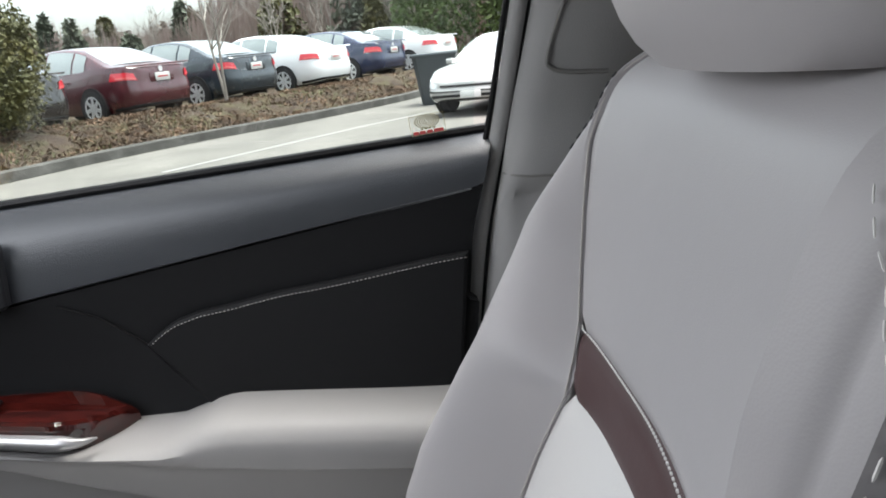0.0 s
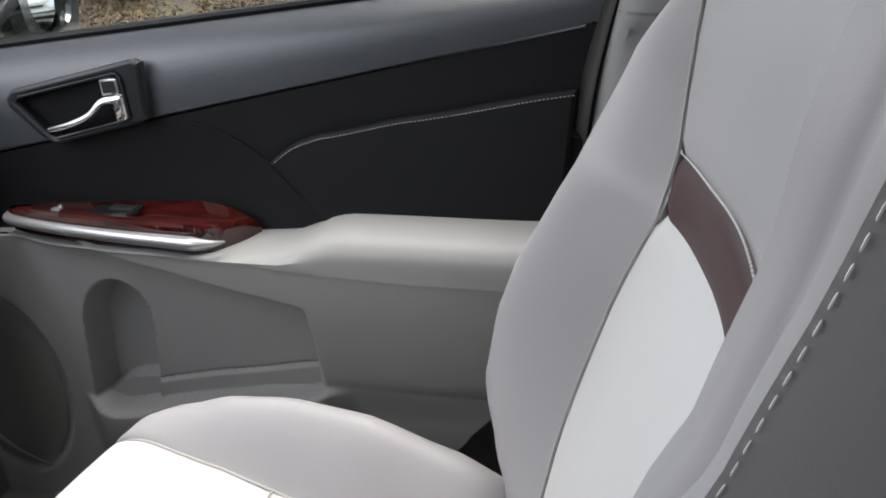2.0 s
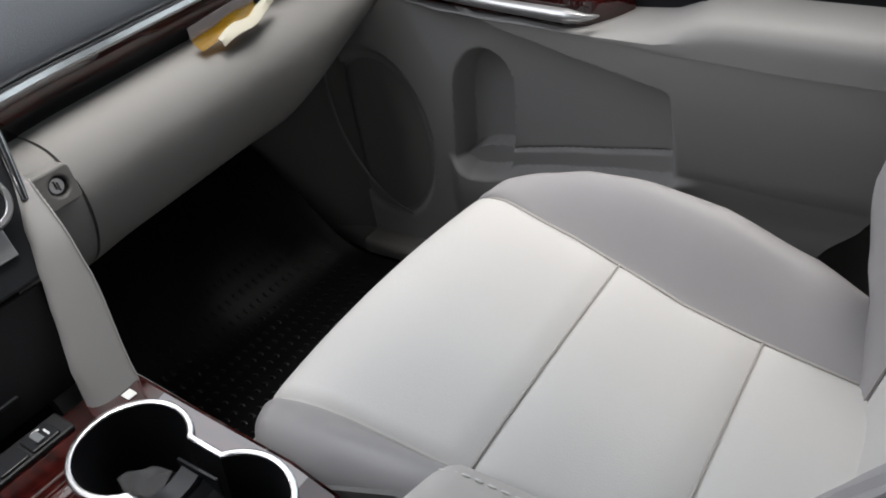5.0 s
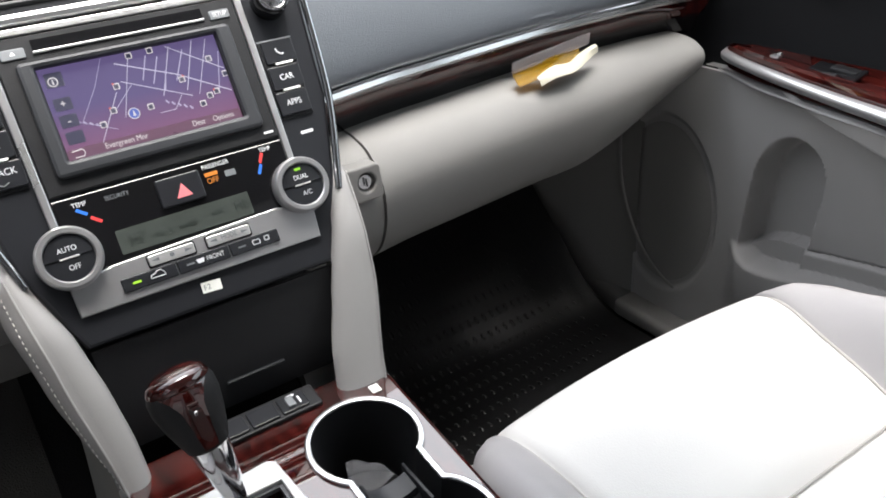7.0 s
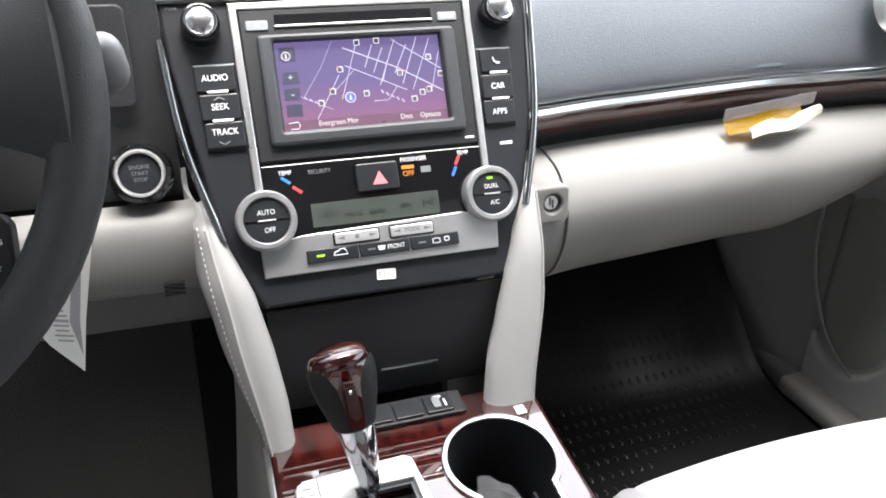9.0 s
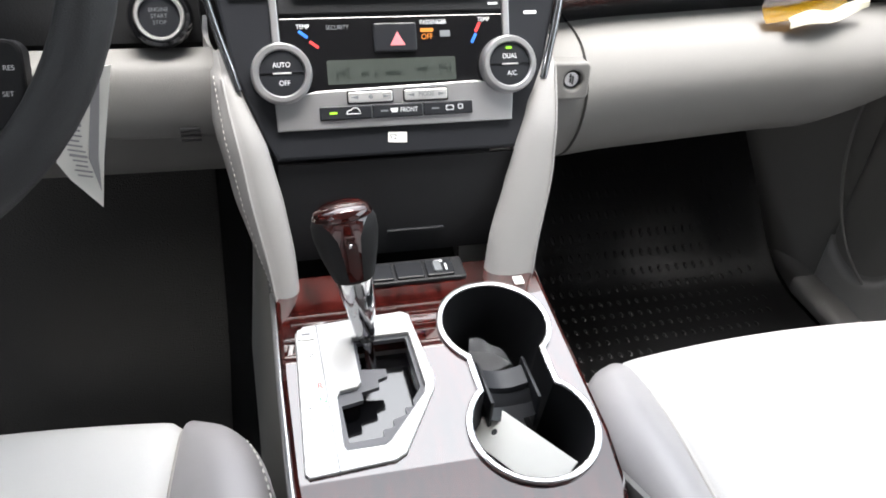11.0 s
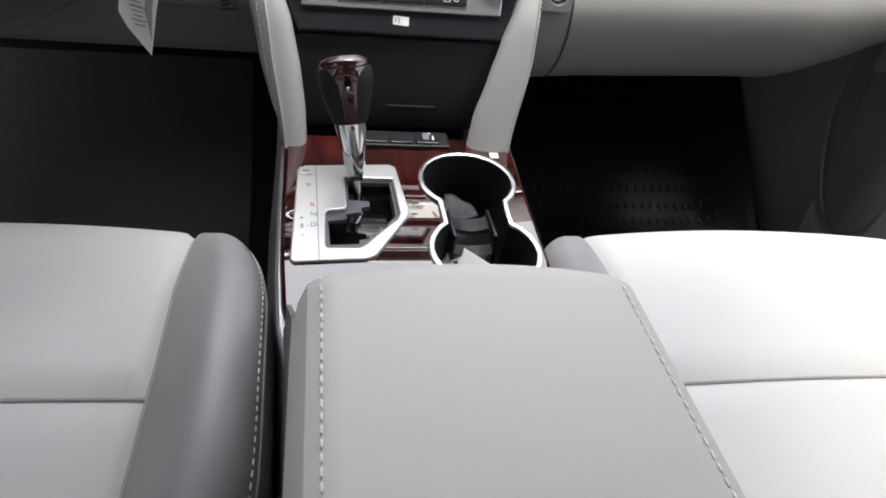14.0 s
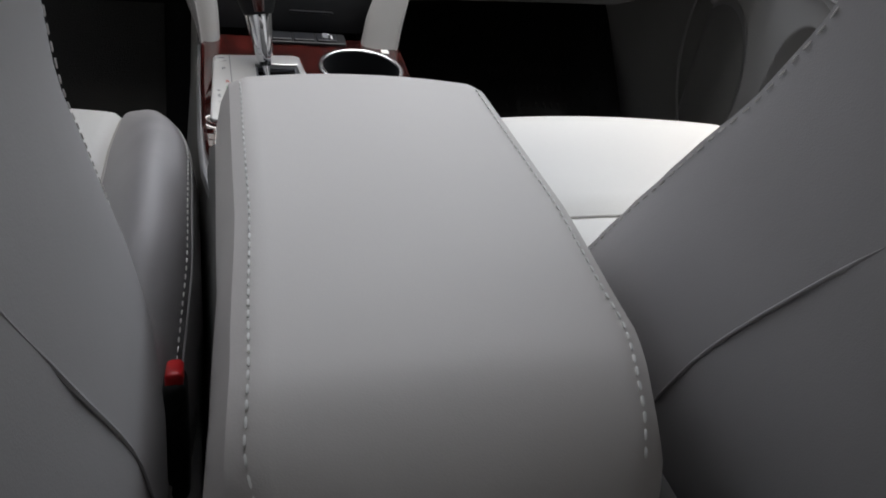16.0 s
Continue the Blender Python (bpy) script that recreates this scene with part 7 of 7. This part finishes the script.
        row.append(p + Vector((0, 0, 0.10 + 0.31 * smooth(0.1, 1.7, a) - 0.205 * smooth(1.9, 3.0, a) + (0.13 * noise.noise(p * 0.9) + 0.07 * noise.noise(p * 2.6) + 0.03 * noise.noise(p * 7)) * smooth(0.1, 0.6, a) * smooth(3.2, 2.2, a))))
    rows.append(row)
tagged(part("bank", sheet(rows), MULCH, None), "brown leaf-littered planted bank", "ground", kind="structure")
tagged(part("parking_line", sheet([[(8.5, 3.15, 0.004), (8.56, 3.23, 0.004)], [(11.6, 1.30, 0.004), (11.66, 1.38, 0.004)], [(13.6, -0.2, 0.004), (13.66, -0.12, 0.004)]]), LINE_PAINT, None, smooth=False), "worn white painted line on the asphalt", "road marking", kind="structure")
# leaf litter
random.seed(4)
lf = bmesh.new()
for _ in range(15000):
    i = random.randrange(0, len(KERB) - 36)
    n = kerb_normal(i)
    a = 0.15 + 2.7 * random.random() ** 1.1
    p = KERB[i].lerp(KERB[i + 1], random.random()) + n * a
    z = 0.115 + 0.31 * smooth(0.1, 1.7, a) - 0.205 * smooth(1.9, 3.0, a)
    s = random.uniform(0.012, 0.045)
    m = Matrix.Translation((p.x, p.y, z + random.uniform(0.0, 0.05))) @ Euler((random.uniform(-1, 1), random.uniform(-1, 1), random.uniform(0, 6))).to_matrix().to_4x4()
    lf.faces.new([lf.verts.new(m @ Vector(q)) for q in ((-s, 0, 0), (0, -s * 0.5, 0.01), (s, 0, 0), (0, s * 0.5, 0.01))])
LEAF_BROWN = ground_material("dead_leaf", ((0.03, 0.018, 0.010), (0.10, 0.060, 0.034), (0.32, 0.20, 0.125)), 3.0, 0.8, 0.1)
tagged(part("fallen_leaves", lf, LEAF_BROWN, None, smooth=False), "scattered brown fallen leaves on the bank", "leaves", kind="stuff")
gr = bmesh.new()
for _ in range(2600):
    i = random.randrange(0, 100)
    n = kerb_normal(i)
    a = 0.25 + 2.9 * random.random()
    p = KERB[i].lerp(KERB[i + 1], random.random()) + n * a
    if noise.noise(p * 0.8) < 0.02:
        continue
    z = 0.10 + 0.31 * smooth(0.1, 1.7, a) - 0.205 * smooth(1.9, 3.0, a)
    h, an = random.uniform(0.04, 0.12), random.uniform(0, 6.28)
    dx, dy = 0.012 * math.cos(an), 0.012 * math.sin(an)
    gr.faces.new([gr.verts.new(q) for q in ((p.x - dx, p.y - dy, z), (p.x + dx, p.y + dy, z), (p.x + 3 * dy, p.y - 3 * dx, z + h))])
tagged(part("grass", gr, material("dull_grass", (0.10, 0.115, 0.04), 0.8, mottle=0.4), None, smooth=False), "sparse dull grass tufts on the bank", "grass", kind="stuff")

# parked cars
TYRE = material("tyre_rubber", (0.015, 0.015, 0.016), 0.8)
RIM_M = material("alloy_rim", (0.72, 0.73, 0.74), 0.4, metal=0.5)
CAR_GLASS = material("car_glass", (0.26, 0.295, 0.29), 0.04, coat=1.0, spec=0.8)
TAIL = material("tail_lamp", (0.62, 0.02, 0.035), 0.15, coat=1.0)
HEAD = material("head_lamp", (0.60, 0.62, 0.64), 0.1, coat=1.0)
PLATE_M = material("number_plate", (0.62, 0.62, 0.60), 0.5)
UNDER = material("underbody", (0.012, 0.012, 0.012), 0.9)
# heights along the car, back to front: sill, shoulder, roof
CAR_LOW = [(-2.40, 0.27), (-2.2, 0.23), (-1.8, 0.20), (0, 0.20), (1.8, 0.22), (2.2, 0.26), (2.42, 0.34)]
CAR_BELT = [(-2.42, 0.985), (-2.30, 1.035), (-2.0, 1.045), (-1.5, 1.025), (-0.8, 0.99), (0.3, 0.955), (1.1, 0.935), (1.6, 0.89), (2.0, 0.83), (2.25, 0.755), (2.42, 0.66)]
CAR_ROOF = spline([(-1.98, 1.03, 0), (-1.70, 1.115, 0), (-1.35, 1.265, 0), (-0.95, 1.405, 0), (-0.5, 1.475, 0), (-0.05, 1.49, 0), (0.3, 1.455, 0), (0.65, 1.32, 0), (0.95, 1.15, 0), (1.22, 0.94, 0)], 60)
CAR_ROOF = [(q.x, q.y) for q in CAR_ROOF]


def car_plan(a, grow=0.0):
    """Point on the car's plan outline: a rounded oblong."""
    c, s = math.cos(a), math.sin(a)
    return math.copysign(abs(c) ** 0.34, c) * (0.91 + grow), math.copysign(abs(s) ** 0.34, s) * (2.41 + grow)


def car_side(a, v, grow=0.0):
    """Point on the body's skin at plan angle a, v from sill to shoulder."""
    x, y = car_plan(a, grow)
    tuck = lerp([(0, 0.90), (0.12, 0.965), (0.35, 1.0), (0.62, 1.0), (0.70, 0.992), (0.90, 0.965), (1.0, 0.94)], v)
    ends = lerp([(0, 0.972), (0.15, 0.992), (0.40, 1.0), (0.55, 0.992), (0.62, 0.984), (0.92, 0.978), (1.0, 0.965)], v)
    lo, hi = lerp(CAR_LOW, y), lerp(CAR_BELT, y)
    return Vector((x * tuck, y * ends, lo + (hi - lo) * v))


def car_cabin(y, u, grow=0.0):
    """Point on the greenhouse, u from the shoulder over to the roof's middle."""
    base, roof = lerp(CAR_BELT, y) - 0.02, lerp(CAR_ROOF, y)
    h = max(0.0, roof - base)
    x = lerp([(0, 0.82), (0.35, 0.82 - 0.17 * h), (0.65, 0.81 - 0.40 * h), (0.76, 0.75 - 0.42 * h), (0.88, 0.44 - 0.2 * h), (1.0, 0.0)], u)
    z = lerp([(0, 0.0), (0.35, 0.50), (0.65, 0.90), (0.76, 0.975), (0.88, 1.0), (1.0, 1.012)], u)
    return Vector((x + (grow if u < 0.8 else 0), y, base + h * z + (grow if u > 0.6 else 0)))


def build_car(label, paint_color, at_x, at_y, at_z, turn, scale=1.0, group="parked cars", old=False, low=1.0):
    car = empty("car", (0, 0, 0), label, "car", group)
    paint = material("car_paint", paint_color, 0.25, coat=1.0, mottle=0.02)
    N = 72
    ang = [2 * math.pi * k / N for k in range(N)]
    rows = [[car_side(a, v) for a in ang] for v in (0, 0.06, 0.14, 0.25, 0.38, 0.50, 0.60, 0.66, 0.74, 0.84, 0.93, 1.0)]
    for f, up in ((0.93, 0.012), (0.8, 0.022), (0.5, 0.034), (0.2, 0.038), (0.02, 0.038)):
        rows.append([Vector((p.x * f, p.y * (0.6 + 0.4 * f), lerp(CAR_BELT, p.y * (0.6 + 0.4 * f)) + up)) for p in [car_side(a, 1.0) for a in ang]])
    part("body", sheet(rows, closed_u=True, cap=True), paint, car, "painted body")
    rows = []
    for y in span(-1.97, 1.20, 40):
        r = [car_cabin(y, u) for u in (0, 0.18, 0.35, 0.5, 0.65, 0.71, 0.76, 0.82, 0.88, 1.0)]
        rows.append(r + [Vector((-p.x, p.y, p.z)) for p in r[-2::-1]])
    part("cabin", sheet(rows), paint, car, "painted roof and pillars")
    flip = lambda p, s: Vector((s * p.x, p.y, p.z))
    for s in (-1, 1):
        for y0, y1 in ((-1.22, -0.86), (-0.80, 0.02), (0.09, 0.80)):
            g = [[flip(car_cabin(y, u, 0.012), s) for u in (0.06, 0.2, 0.35, 0.5, 0.62)] for y in span(y0, y1, 8)]
            part("side_window", thick(sheet(g), 0.006), CAR_GLASS, car)
        part("window_trim", tube([flip(car_cabin(y, 0.03, 0.014), s) for y in span(-1.42, 0.92, 12)], 0.010, 6), RIM_M, car, "bright trim line")
    for name, ys in (("rear_window", (-1.78, -0.98)), ("windscreen", (0.42, 1.10))):
        g = [[Vector((x * car_cabin(y, 0.78).x, y, lerp(CAR_ROOF, y) + 0.016 - 0.022 * abs(x) ** 2.5)) for x in (-0.97, -0.7, -0.35, 0, 0.35, 0.7, 0.97)] for y in span(*ys, 8)]
        part(name, thick(sheet(g), 0.006), CAR_GLASS, car, "sloping car glass")
    for s in (-1, 1):
        lamp = []
        for v in (0.69, 0.74, 0.80, 0.86):
            a0, a1 = (0.56 + (v - 0.63) * 0.3, 1.36 - 0.5 * (v - 0.63))
            lamp.append([flip(car_side(-(a0 + (a1 - a0) * k / 14), v, 0.010), s) for k in range(15)])
        part("tail_lamp", thick(sheet(lamp), 0.012), TAIL, car, "wide red wrap-around tail lamp")
        lamp = [[flip(car_side(-(0.72 + 0.56 * k / 10), v, 0.016), s) for k in range(11)] for v in (0.72, 0.755)]
        part("lamp_band", thick(sheet(lamp), 0.006), TAIL_LIGHT, car, "lighter lamp band")
        lamp = [[flip(car_side(0.62 + 0.66 * k / 10, v, 0.010), s) for k in range(11)] for v in ((0.60, 0.70, 0.84) if old else (0.66, 0.76, 0.90))]
        part("head_lamp", thick(sheet(lamp), 0.012), HEAD, car, "clear head lamp")
        if old:
            lamp = [[flip(car_side(0.50 + 0.13 * k / 5, v, 0.012), s) for k in range(6)] for v in (0.60, 0.84)]
            part("turn_signal", thick(sheet(lamp), 0.012), AMBER_LENS, car, "orange turn signal")
        part("door_handle", box(s * 0.912, -0.72, 0.84, 0.03, 0.20, 0.03, 0.01), paint, car)
        part("wing_mirror", box(s * 0.97, 0.78, 0.98, 0.16, 0.09, 0.11, 0.03, 3), paint, car)
        for y in (-1.42, 1.40):
            wm = Matrix.Translation((s * 0.82, y, 0.325)) @ Matrix.Rotation(radians(90 * s), 4, "Y")
            wh = part("wheel", lathe([(0.10, -0.11), (0.30, -0.11), (0.325, -0.08), (0.325, 0.08), (0.305, 0.105), (0.235, 0.11), (0.23, 0.07), (0.02, 0.06)], wm, 32), TYRE, car, "black tyre")
            hub = [lathe([(0.232, 0.075), (0.232, 0.112), (0.205, 0.112), (0.203, 0.08)], wm, 32), lathe([(0.05, 0.07), (0.05, 0.105), (0.01, 0.108)], wm, 16)]
            for k in range(7):
                hub.append(box(0, 0, 0, 0.175, 0.075, 0.02, 0.006, 1, wm @ Matrix.Rotation(radians(360 / 7 * k), 4, "Z") @ Matrix.Translation((0.115, 0, 0.095))))
            part("rim", join(*hub), RIM_M, wh, "silver multi-spoke rim")
            part("wheel_arch", slab(circle(0.365, 0, 0, 32), Matrix.Translation((s * 0.917, y, 0.345)) @ Matrix.Rotation(radians(90 * s), 4, "Y"), 0.06, 0), UNDER, car)
    part("plate_recess", box(0, -2.365, 0.80, 0.56, 0.03, 0.19, 0.02), paint, car)
    part("number_plate", box(0, -2.392, 0.80, 0.34, 0.02, 0.15, 0.004), PLATE_M, car, "pale plate with bars")
    part("plate_bar", box(0, -2.403, 0.80, 0.24, 0.004, 0.03, 0.002), RED_BAR, car)
    part("boot_edge", tube([(x, -2.335 + 0.05 * abs(x) ** 3, 1.035) for x in span(-0.75, 0.75, 9)], 0.018, 6), paint, car)
    part("badge", slab(circle(0.05, 0, 0, 16), Matrix.Translation((0, -2.372, 0.945)) @ Matrix.Rotation(radians(90), 4, "X"), 0.01, 0), RIM_M, car)
    part("bumper_lip", thick(sheet([[car_side(-(0.55 + (math.pi - 1.1) * k / 16), v, 0.012) for k in range(17)] for v in (0.02, 0.09)]), 0.01), UNDER, car, "dark lower bumper lip")
    front = lambda v0, v1, e: thick(sheet([[car_side(e + (math.pi - 2 * e) * k / 16, v, 0.012) for k in range(17)] for v in (v0, v1)]), 0.01)
    part("grille", front(0.68, 0.80, 1.36), UNDER, car, "dark grille")
    part("lower_grille", front(0.10, 0.24, 1.0), UNDER, car)
    part("bumper_line", front(0.40, 0.47, 0.5), UNDER, car)
    if old:
        part("front_plate", box(0, 2.425, 0.42, 0.34, 0.02, 0.13, 0.004), PLATE_M, car)
    car.matrix_basis = Matrix.Translation((at_x, at_y, at_z)) @ Matrix.Rotation(radians(turn), 4, "Z") @ Matrix.Diagonal((scale, scale, scale * low, 1))
    return car


TAIL_LIGHT = material("tail_lamp_band", (0.75, 0.10, 0.09), 0.2, coat=1.0)
AMBER_LENS = material("amber_lens", (0.60, 0.20, 0.04), 0.2, coat=1.0)
RED_BAR = material("red_plate_bar", (0.5, 0.08, 0.08), 0.5)

build_car("dark maroon saloon parked on the bank", (0.070, 0.012, 0.018), 16.18, 7.68, 0.20, -28)
build_car("dark blue-grey saloon parked on the bank", (0.022, 0.032, 0.042), 18.45, 6.47, 0.20, -28)
build_car("white saloon parked on the bank", (0.84, 0.85, 0.86), 21.05, 5.18, 0.205, -28)
build_car("navy blue saloon parked on the bank", (0.015, 0.024, 0.065), 24.03, 4.00, 0.21, -28)
build_car("white saloon parked beyond the navy one", (0.84, 0.85, 0.86), 27.05, 2.56, 0.24, -28)
build_car("black saloon parked behind the evergreen", (0.012, 0.012, 0.013), 13.75, 8.95, 0.20, -28)
build_car("older white saloon parked facing the kerb", (0.40, 0.40, 0.385), 13.55, -1.08, 0.0, 69, 0.93, old=True, low=0.84)
# bin
BIN = empty("rubbish_bin", (14.70, 0.36, 0.0), "dark grey plastic rubbish bin with flat lid", "bin")
rows = []
for z, w in ((0.0, 0.27), (0.05, 0.29), (0.82, 0.385), (0.86, 0.40)):
    rows.append([(14.70 + x * w, 0.36 + y * w, z) for x, y in ((1, 0.8), (0.8, 1), (-0.8, 1), (-1, 0.8), (-1, -0.8), (-0.8, -1), (0.8, -1), (1, -0.8))])
BIN_M = material("grey_green_plastic", (0.045, 0.055, 0.060), 0.5)
part("body", sheet(rows, closed_u=True, cap=True), BIN_M, BIN)
part("lid", box(14.70, 0.36, 0.88, 0.84, 0.84, 0.06, 0.025), BIN_M, BIN)

BARK = material("grey_bark", (0.28, 0.25, 0.22), 0.9, grain=0.8, grain_size=60, mottle=0.25)
BARK_DARK = material("brown_bark", (0.09, 0.065, 0.05), 0.9, grain=0.8, grain_size=60, mottle=0.25)


def branch(bm_list, p, d, length, r, depth, rng, droop=0.0):
    """Tapered limbs, forking down to twigs."""
    pts, q, dd = [p], p, d.normalized()
    for k in range(4):
        dd = (dd + Vector((rng.uniform(-.16, .16), rng.uniform(-.16, .16), rng.uniform(-.05, .12) - droop))).normalized()
        q = q + dd * (length / 4)
        pts.append(q)
    bm_list.append(tube(pts, [r * (1 - 0.17 * k) for k in range(5)], 5))
    if depth:
        for _ in range(3 if depth > 1 else 4):
            k = rng.randrange(2, 5)
            side = Vector((rng.uniform(-1, 1), rng.uniform(-1, 1), rng.uniform(0.1, 0.9)))
            branch(bm_list, pts[k], dd * 0.7 + side * 0.75, length * rng.uniform(0.5, 0.75), r * 0.5, depth - 1, rng, droop)


def bare_tree(label, at_p, height, stems, seed, bark):
    rng = random.Random(seed)
    tr = empty("bare_tree", at_p, label, "tree", "bare trees")
    limbs, trunks = [], []
    for s in range(stems):
        lean = Vector((rng.uniform(-0.22, 0.22), rng.uniform(-0.22, 0.22), 1)).normalized()
        p, pts = Vector(at_p), []
        for k in range(7):
            pts.append(p)
            p = p + (lean + Vector((rng.uniform(-.06, .06), rng.uniform(-.06, .06), 0))) * (height / 7)
        trunks.append(tube(pts, [0.0085 * height * (1 - 0.12 * k) for k in range(7)], 7))
        for k in range(2, 7):
            for _ in range(2):
                branch(limbs, pts[k], Vector((rng.uniform(-1, 1), rng.uniform(-1, 1), rng.uniform(0.5, 1.2))), height * 0.30 * (1.15 - k / 9), 0.0048 * height, 2, rng)
    part("trunk", join(*trunks), bark, tr)
    part("twigs", join(*limbs), bark, tr, "fine bare twigs", kind="stuff")
    return tr


def leafy(label, at_p, height, radius, seed, mat, count=5000, leaf=0.09, name="evergreen_tree", conic=0.75, cat="tree", group="evergreens"):
    """Evergreen: trunk, limbs, and a ragged crown of many small sprays."""
    rng = random.Random(seed)
    tr = empty(name, at_p, label, cat, group)
    base = Vector(at_p)
    part("trunk", tube([base, base + Vector((0, 0, height * 0.9))], [0.02 * height, 0.004 * height], 7), BARK_DARK, tr)
    bm = bmesh.new()
    lobes = [(rng.uniform(0, 6.28), rng.uniform(0.04, 0.95), rng.uniform(0.75, 1.2)) for _ in range(60)]
    for _ in range(count):
        a, f, g = rng.choice(lobes)
        a += rng.gauss(0, 0.28)
        f = min(1, max(0.02, f + rng.gauss(0, 0.045)))
        rr = radius * g * (1 - conic * f) * (0.35 + 0.65 * math.sqrt(rng.random()))
        p = base + Vector((rr * math.cos(a), rr * math.sin(a), height * f))
        m = Matrix.Translation(p) @ Euler((rng.uniform(-1.2, 1.2), rng.uniform(-1.2, 1.2), rng.uniform(0, 6.28))).to_matrix().to_4x4()
        s = leaf * rng.uniform(0.6, 1.5)
        bm.faces.new([bm.verts.new(m @ Vector(q)) for q in ((-s, 0, 0), (-0.2 * s, -0.45 * s, 0.1 * s), (s, 0, 0), (-0.2 * s, 0.45 * s, 0.1 * s))])
    part("crown", bm, mat, tr, "dense ragged evergreen foliage", smooth=False, kind="stuff")
    return tr


EVER = ground_material("evergreen_foliage", ((0.026, 0.028, 0.009), (0.075, 0.074, 0.022), (0.16, 0.135, 0.042)), 1.5, 0.7, 0.1)
# distant haze is put into this foliage's paler, greyer colours
EVER_HAZED = ground_material("hazed_evergreen_foliage", ((0.045, 0.055, 0.042), (0.085, 0.098, 0.068), (0.135, 0.145, 0.10)), 0.6, 0.8, 0.1)
HEDGE = ground_material("hedge_foliage", ((0.025, 0.045, 0.012), (0.06, 0.095, 0.022), (0.10, 0.13, 0.035)), 1.2, 0.7, 0.1)
# thicket twigs, lightened in colour to stand for haze
TWIG_HAZED = ground_material("hazed_brown_twigs", ((0.15, 0.108, 0.095), (0.25, 0.19, 0.168), (0.36, 0.29, 0.25)), 0.5, 0.9, 0.1)
leafy("bushy yellow-green evergreen beside the parked cars", (10.75, 6.55, 0.38), 3.2, 1.0, 3, EVER, 26000, 0.038, conic=0.45)
bare_tree("slender young tree with pale bare stems on the bank", (14.4, 4.2, 0.40), 3.4, 2, 5, BARK)
rng = random.Random(9)


def wood_top(a):
    return lerp([(-20, 6.5), (8, 6.2), (15, 5.6), (18, 4.6), (21, 3.7), (25, 3.7), (28, 4.2), (34, 4.0), (45, 4.2), (62, 4.6)], math.degrees(a)) * (1 + 0.22 * noise.noise(Vector((a * 40, 0, 0))) + 0.16 * noise.noise(Vector((a * 130, 3, 0))))


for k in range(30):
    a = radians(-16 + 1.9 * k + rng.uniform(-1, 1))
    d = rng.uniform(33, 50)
    leafy("tall dark conifer in the distant wood", (d * math.cos(a), d * math.sin(a), 0), wood_top(a) * d / 46 * rng.uniform(0.85, 1.3), rng.uniform(0.8, 1.6), 20 + k, EVER_HAZED if k % 3 else EVER, 1500, 0.17, conic=0.9, group="distant conifers")
for k in range(9):
    a = radians(-4 + 4.2 * k + rng.uniform(-1, 1))
    d = rng.uniform(32, 36)
    bare_tree("bare grey-brown tree in the distant thicket", (d * math.cos(a), d * math.sin(a), 0), wood_top(a) * d / 46 * rng.uniform(1.0, 1.25), 2, 60 + k, BARK)
# distant brown thicket and the depth of the wood, both coloured paler for haze
th = bmesh.new()
for _ in range(26000):
    a = radians(rng.uniform(-20, 62))
    d = rng.uniform(36, 48)
    h = wood_top(a) * d / 46 * (0.55 + 0.5 * rng.random())
    p = Vector((d * math.cos(a), d * math.sin(a), 0))
    lean = Vector((rng.uniform(-.5, .5), rng.uniform(-.5, .5), 0))
    w = Vector((-math.sin(a), math.cos(a), 0)) * rng.uniform(0.012, 0.035)
    z0 = h * rng.uniform(0, 0.6)
    q0, q1 = p + lean * 0.3 + Vector((0, 0, z0)), p + lean + Vector((0, 0, h))
    th.faces.new([th.verts.new(q) for q in (q0 - w, q0 + w, q1)])
tagged(part("thicket", th, TWIG_HAZED, None, smooth=False), "distant brown bare thicket behind the car park", "thicket", kind="stuff")
fw = bmesh.new()
for _ in range(12000):
    a = radians(rng.uniform(-20, 62))
    d = rng.uniform(49, 54)
    z = wood_top(a) * d / 46 * 0.82 * rng.random() ** 0.8
    m = Matrix.Translation((d * math.cos(a), d * math.sin(a), z)) @ Euler((rng.uniform(-1, 1), rng.uniform(-1, 1), rng.uniform(0, 6))).to_matrix().to_4x4() @ Matrix.Rotation(1.57, 4, "X")
    s = rng.uniform(0.10, 0.34)
    fw.faces.new([fw.verts.new(m @ Vector(q)) for q in ((-s, 0, 0), (-0.2 * s, -0.6 * s, 0), (s, 0.1 * s, 0), (0.1 * s, 0.7 * s, 0))])
BRUSH_HAZED = ground_material("hazed_brush", ((0.07, 0.062, 0.05), (0.125, 0.108, 0.09), (0.19, 0.16, 0.135)), 0.5, 0.9, 0.1)
tagged(part("hazed_brush", fw, BRUSH_HAZED, None, smooth=False), "dense brown brush at the wood's edge", "brush", kind="stuff")
# clipped hedge behind the far cars
hb = bmesh.new()
for _ in range(9000):
    x, y, z = rng.uniform(0, 9), rng.uniform(0, 1.4), 3.3 * math.sqrt(rng.random())
    c, s = math.cos(radians(-80)), math.sin(radians(-80))
    p = Vector((29.0 + x * c - y * s, 2.4 + x * s + y * c, z))
    m = Matrix.Translation(p) @ Euler((rng.uniform(-1.5, 1.5), rng.uniform(-1.5, 1.5), rng.uniform(0, 6))).to_matrix().to_4x4()
    sz = rng.uniform(0.06, 0.14)
    hb.faces.new([hb.verts.new(m @ Vector(q)) for q in ((-sz, 0, 0), (0, -sz * 0.5, 0), (sz, 0, 0), (0, sz * 0.5, 0))])
tagged(part("hedge", hb, HEDGE, None, smooth=False), "tall green conifer hedge behind the cars", "hedge", kind="stuff")
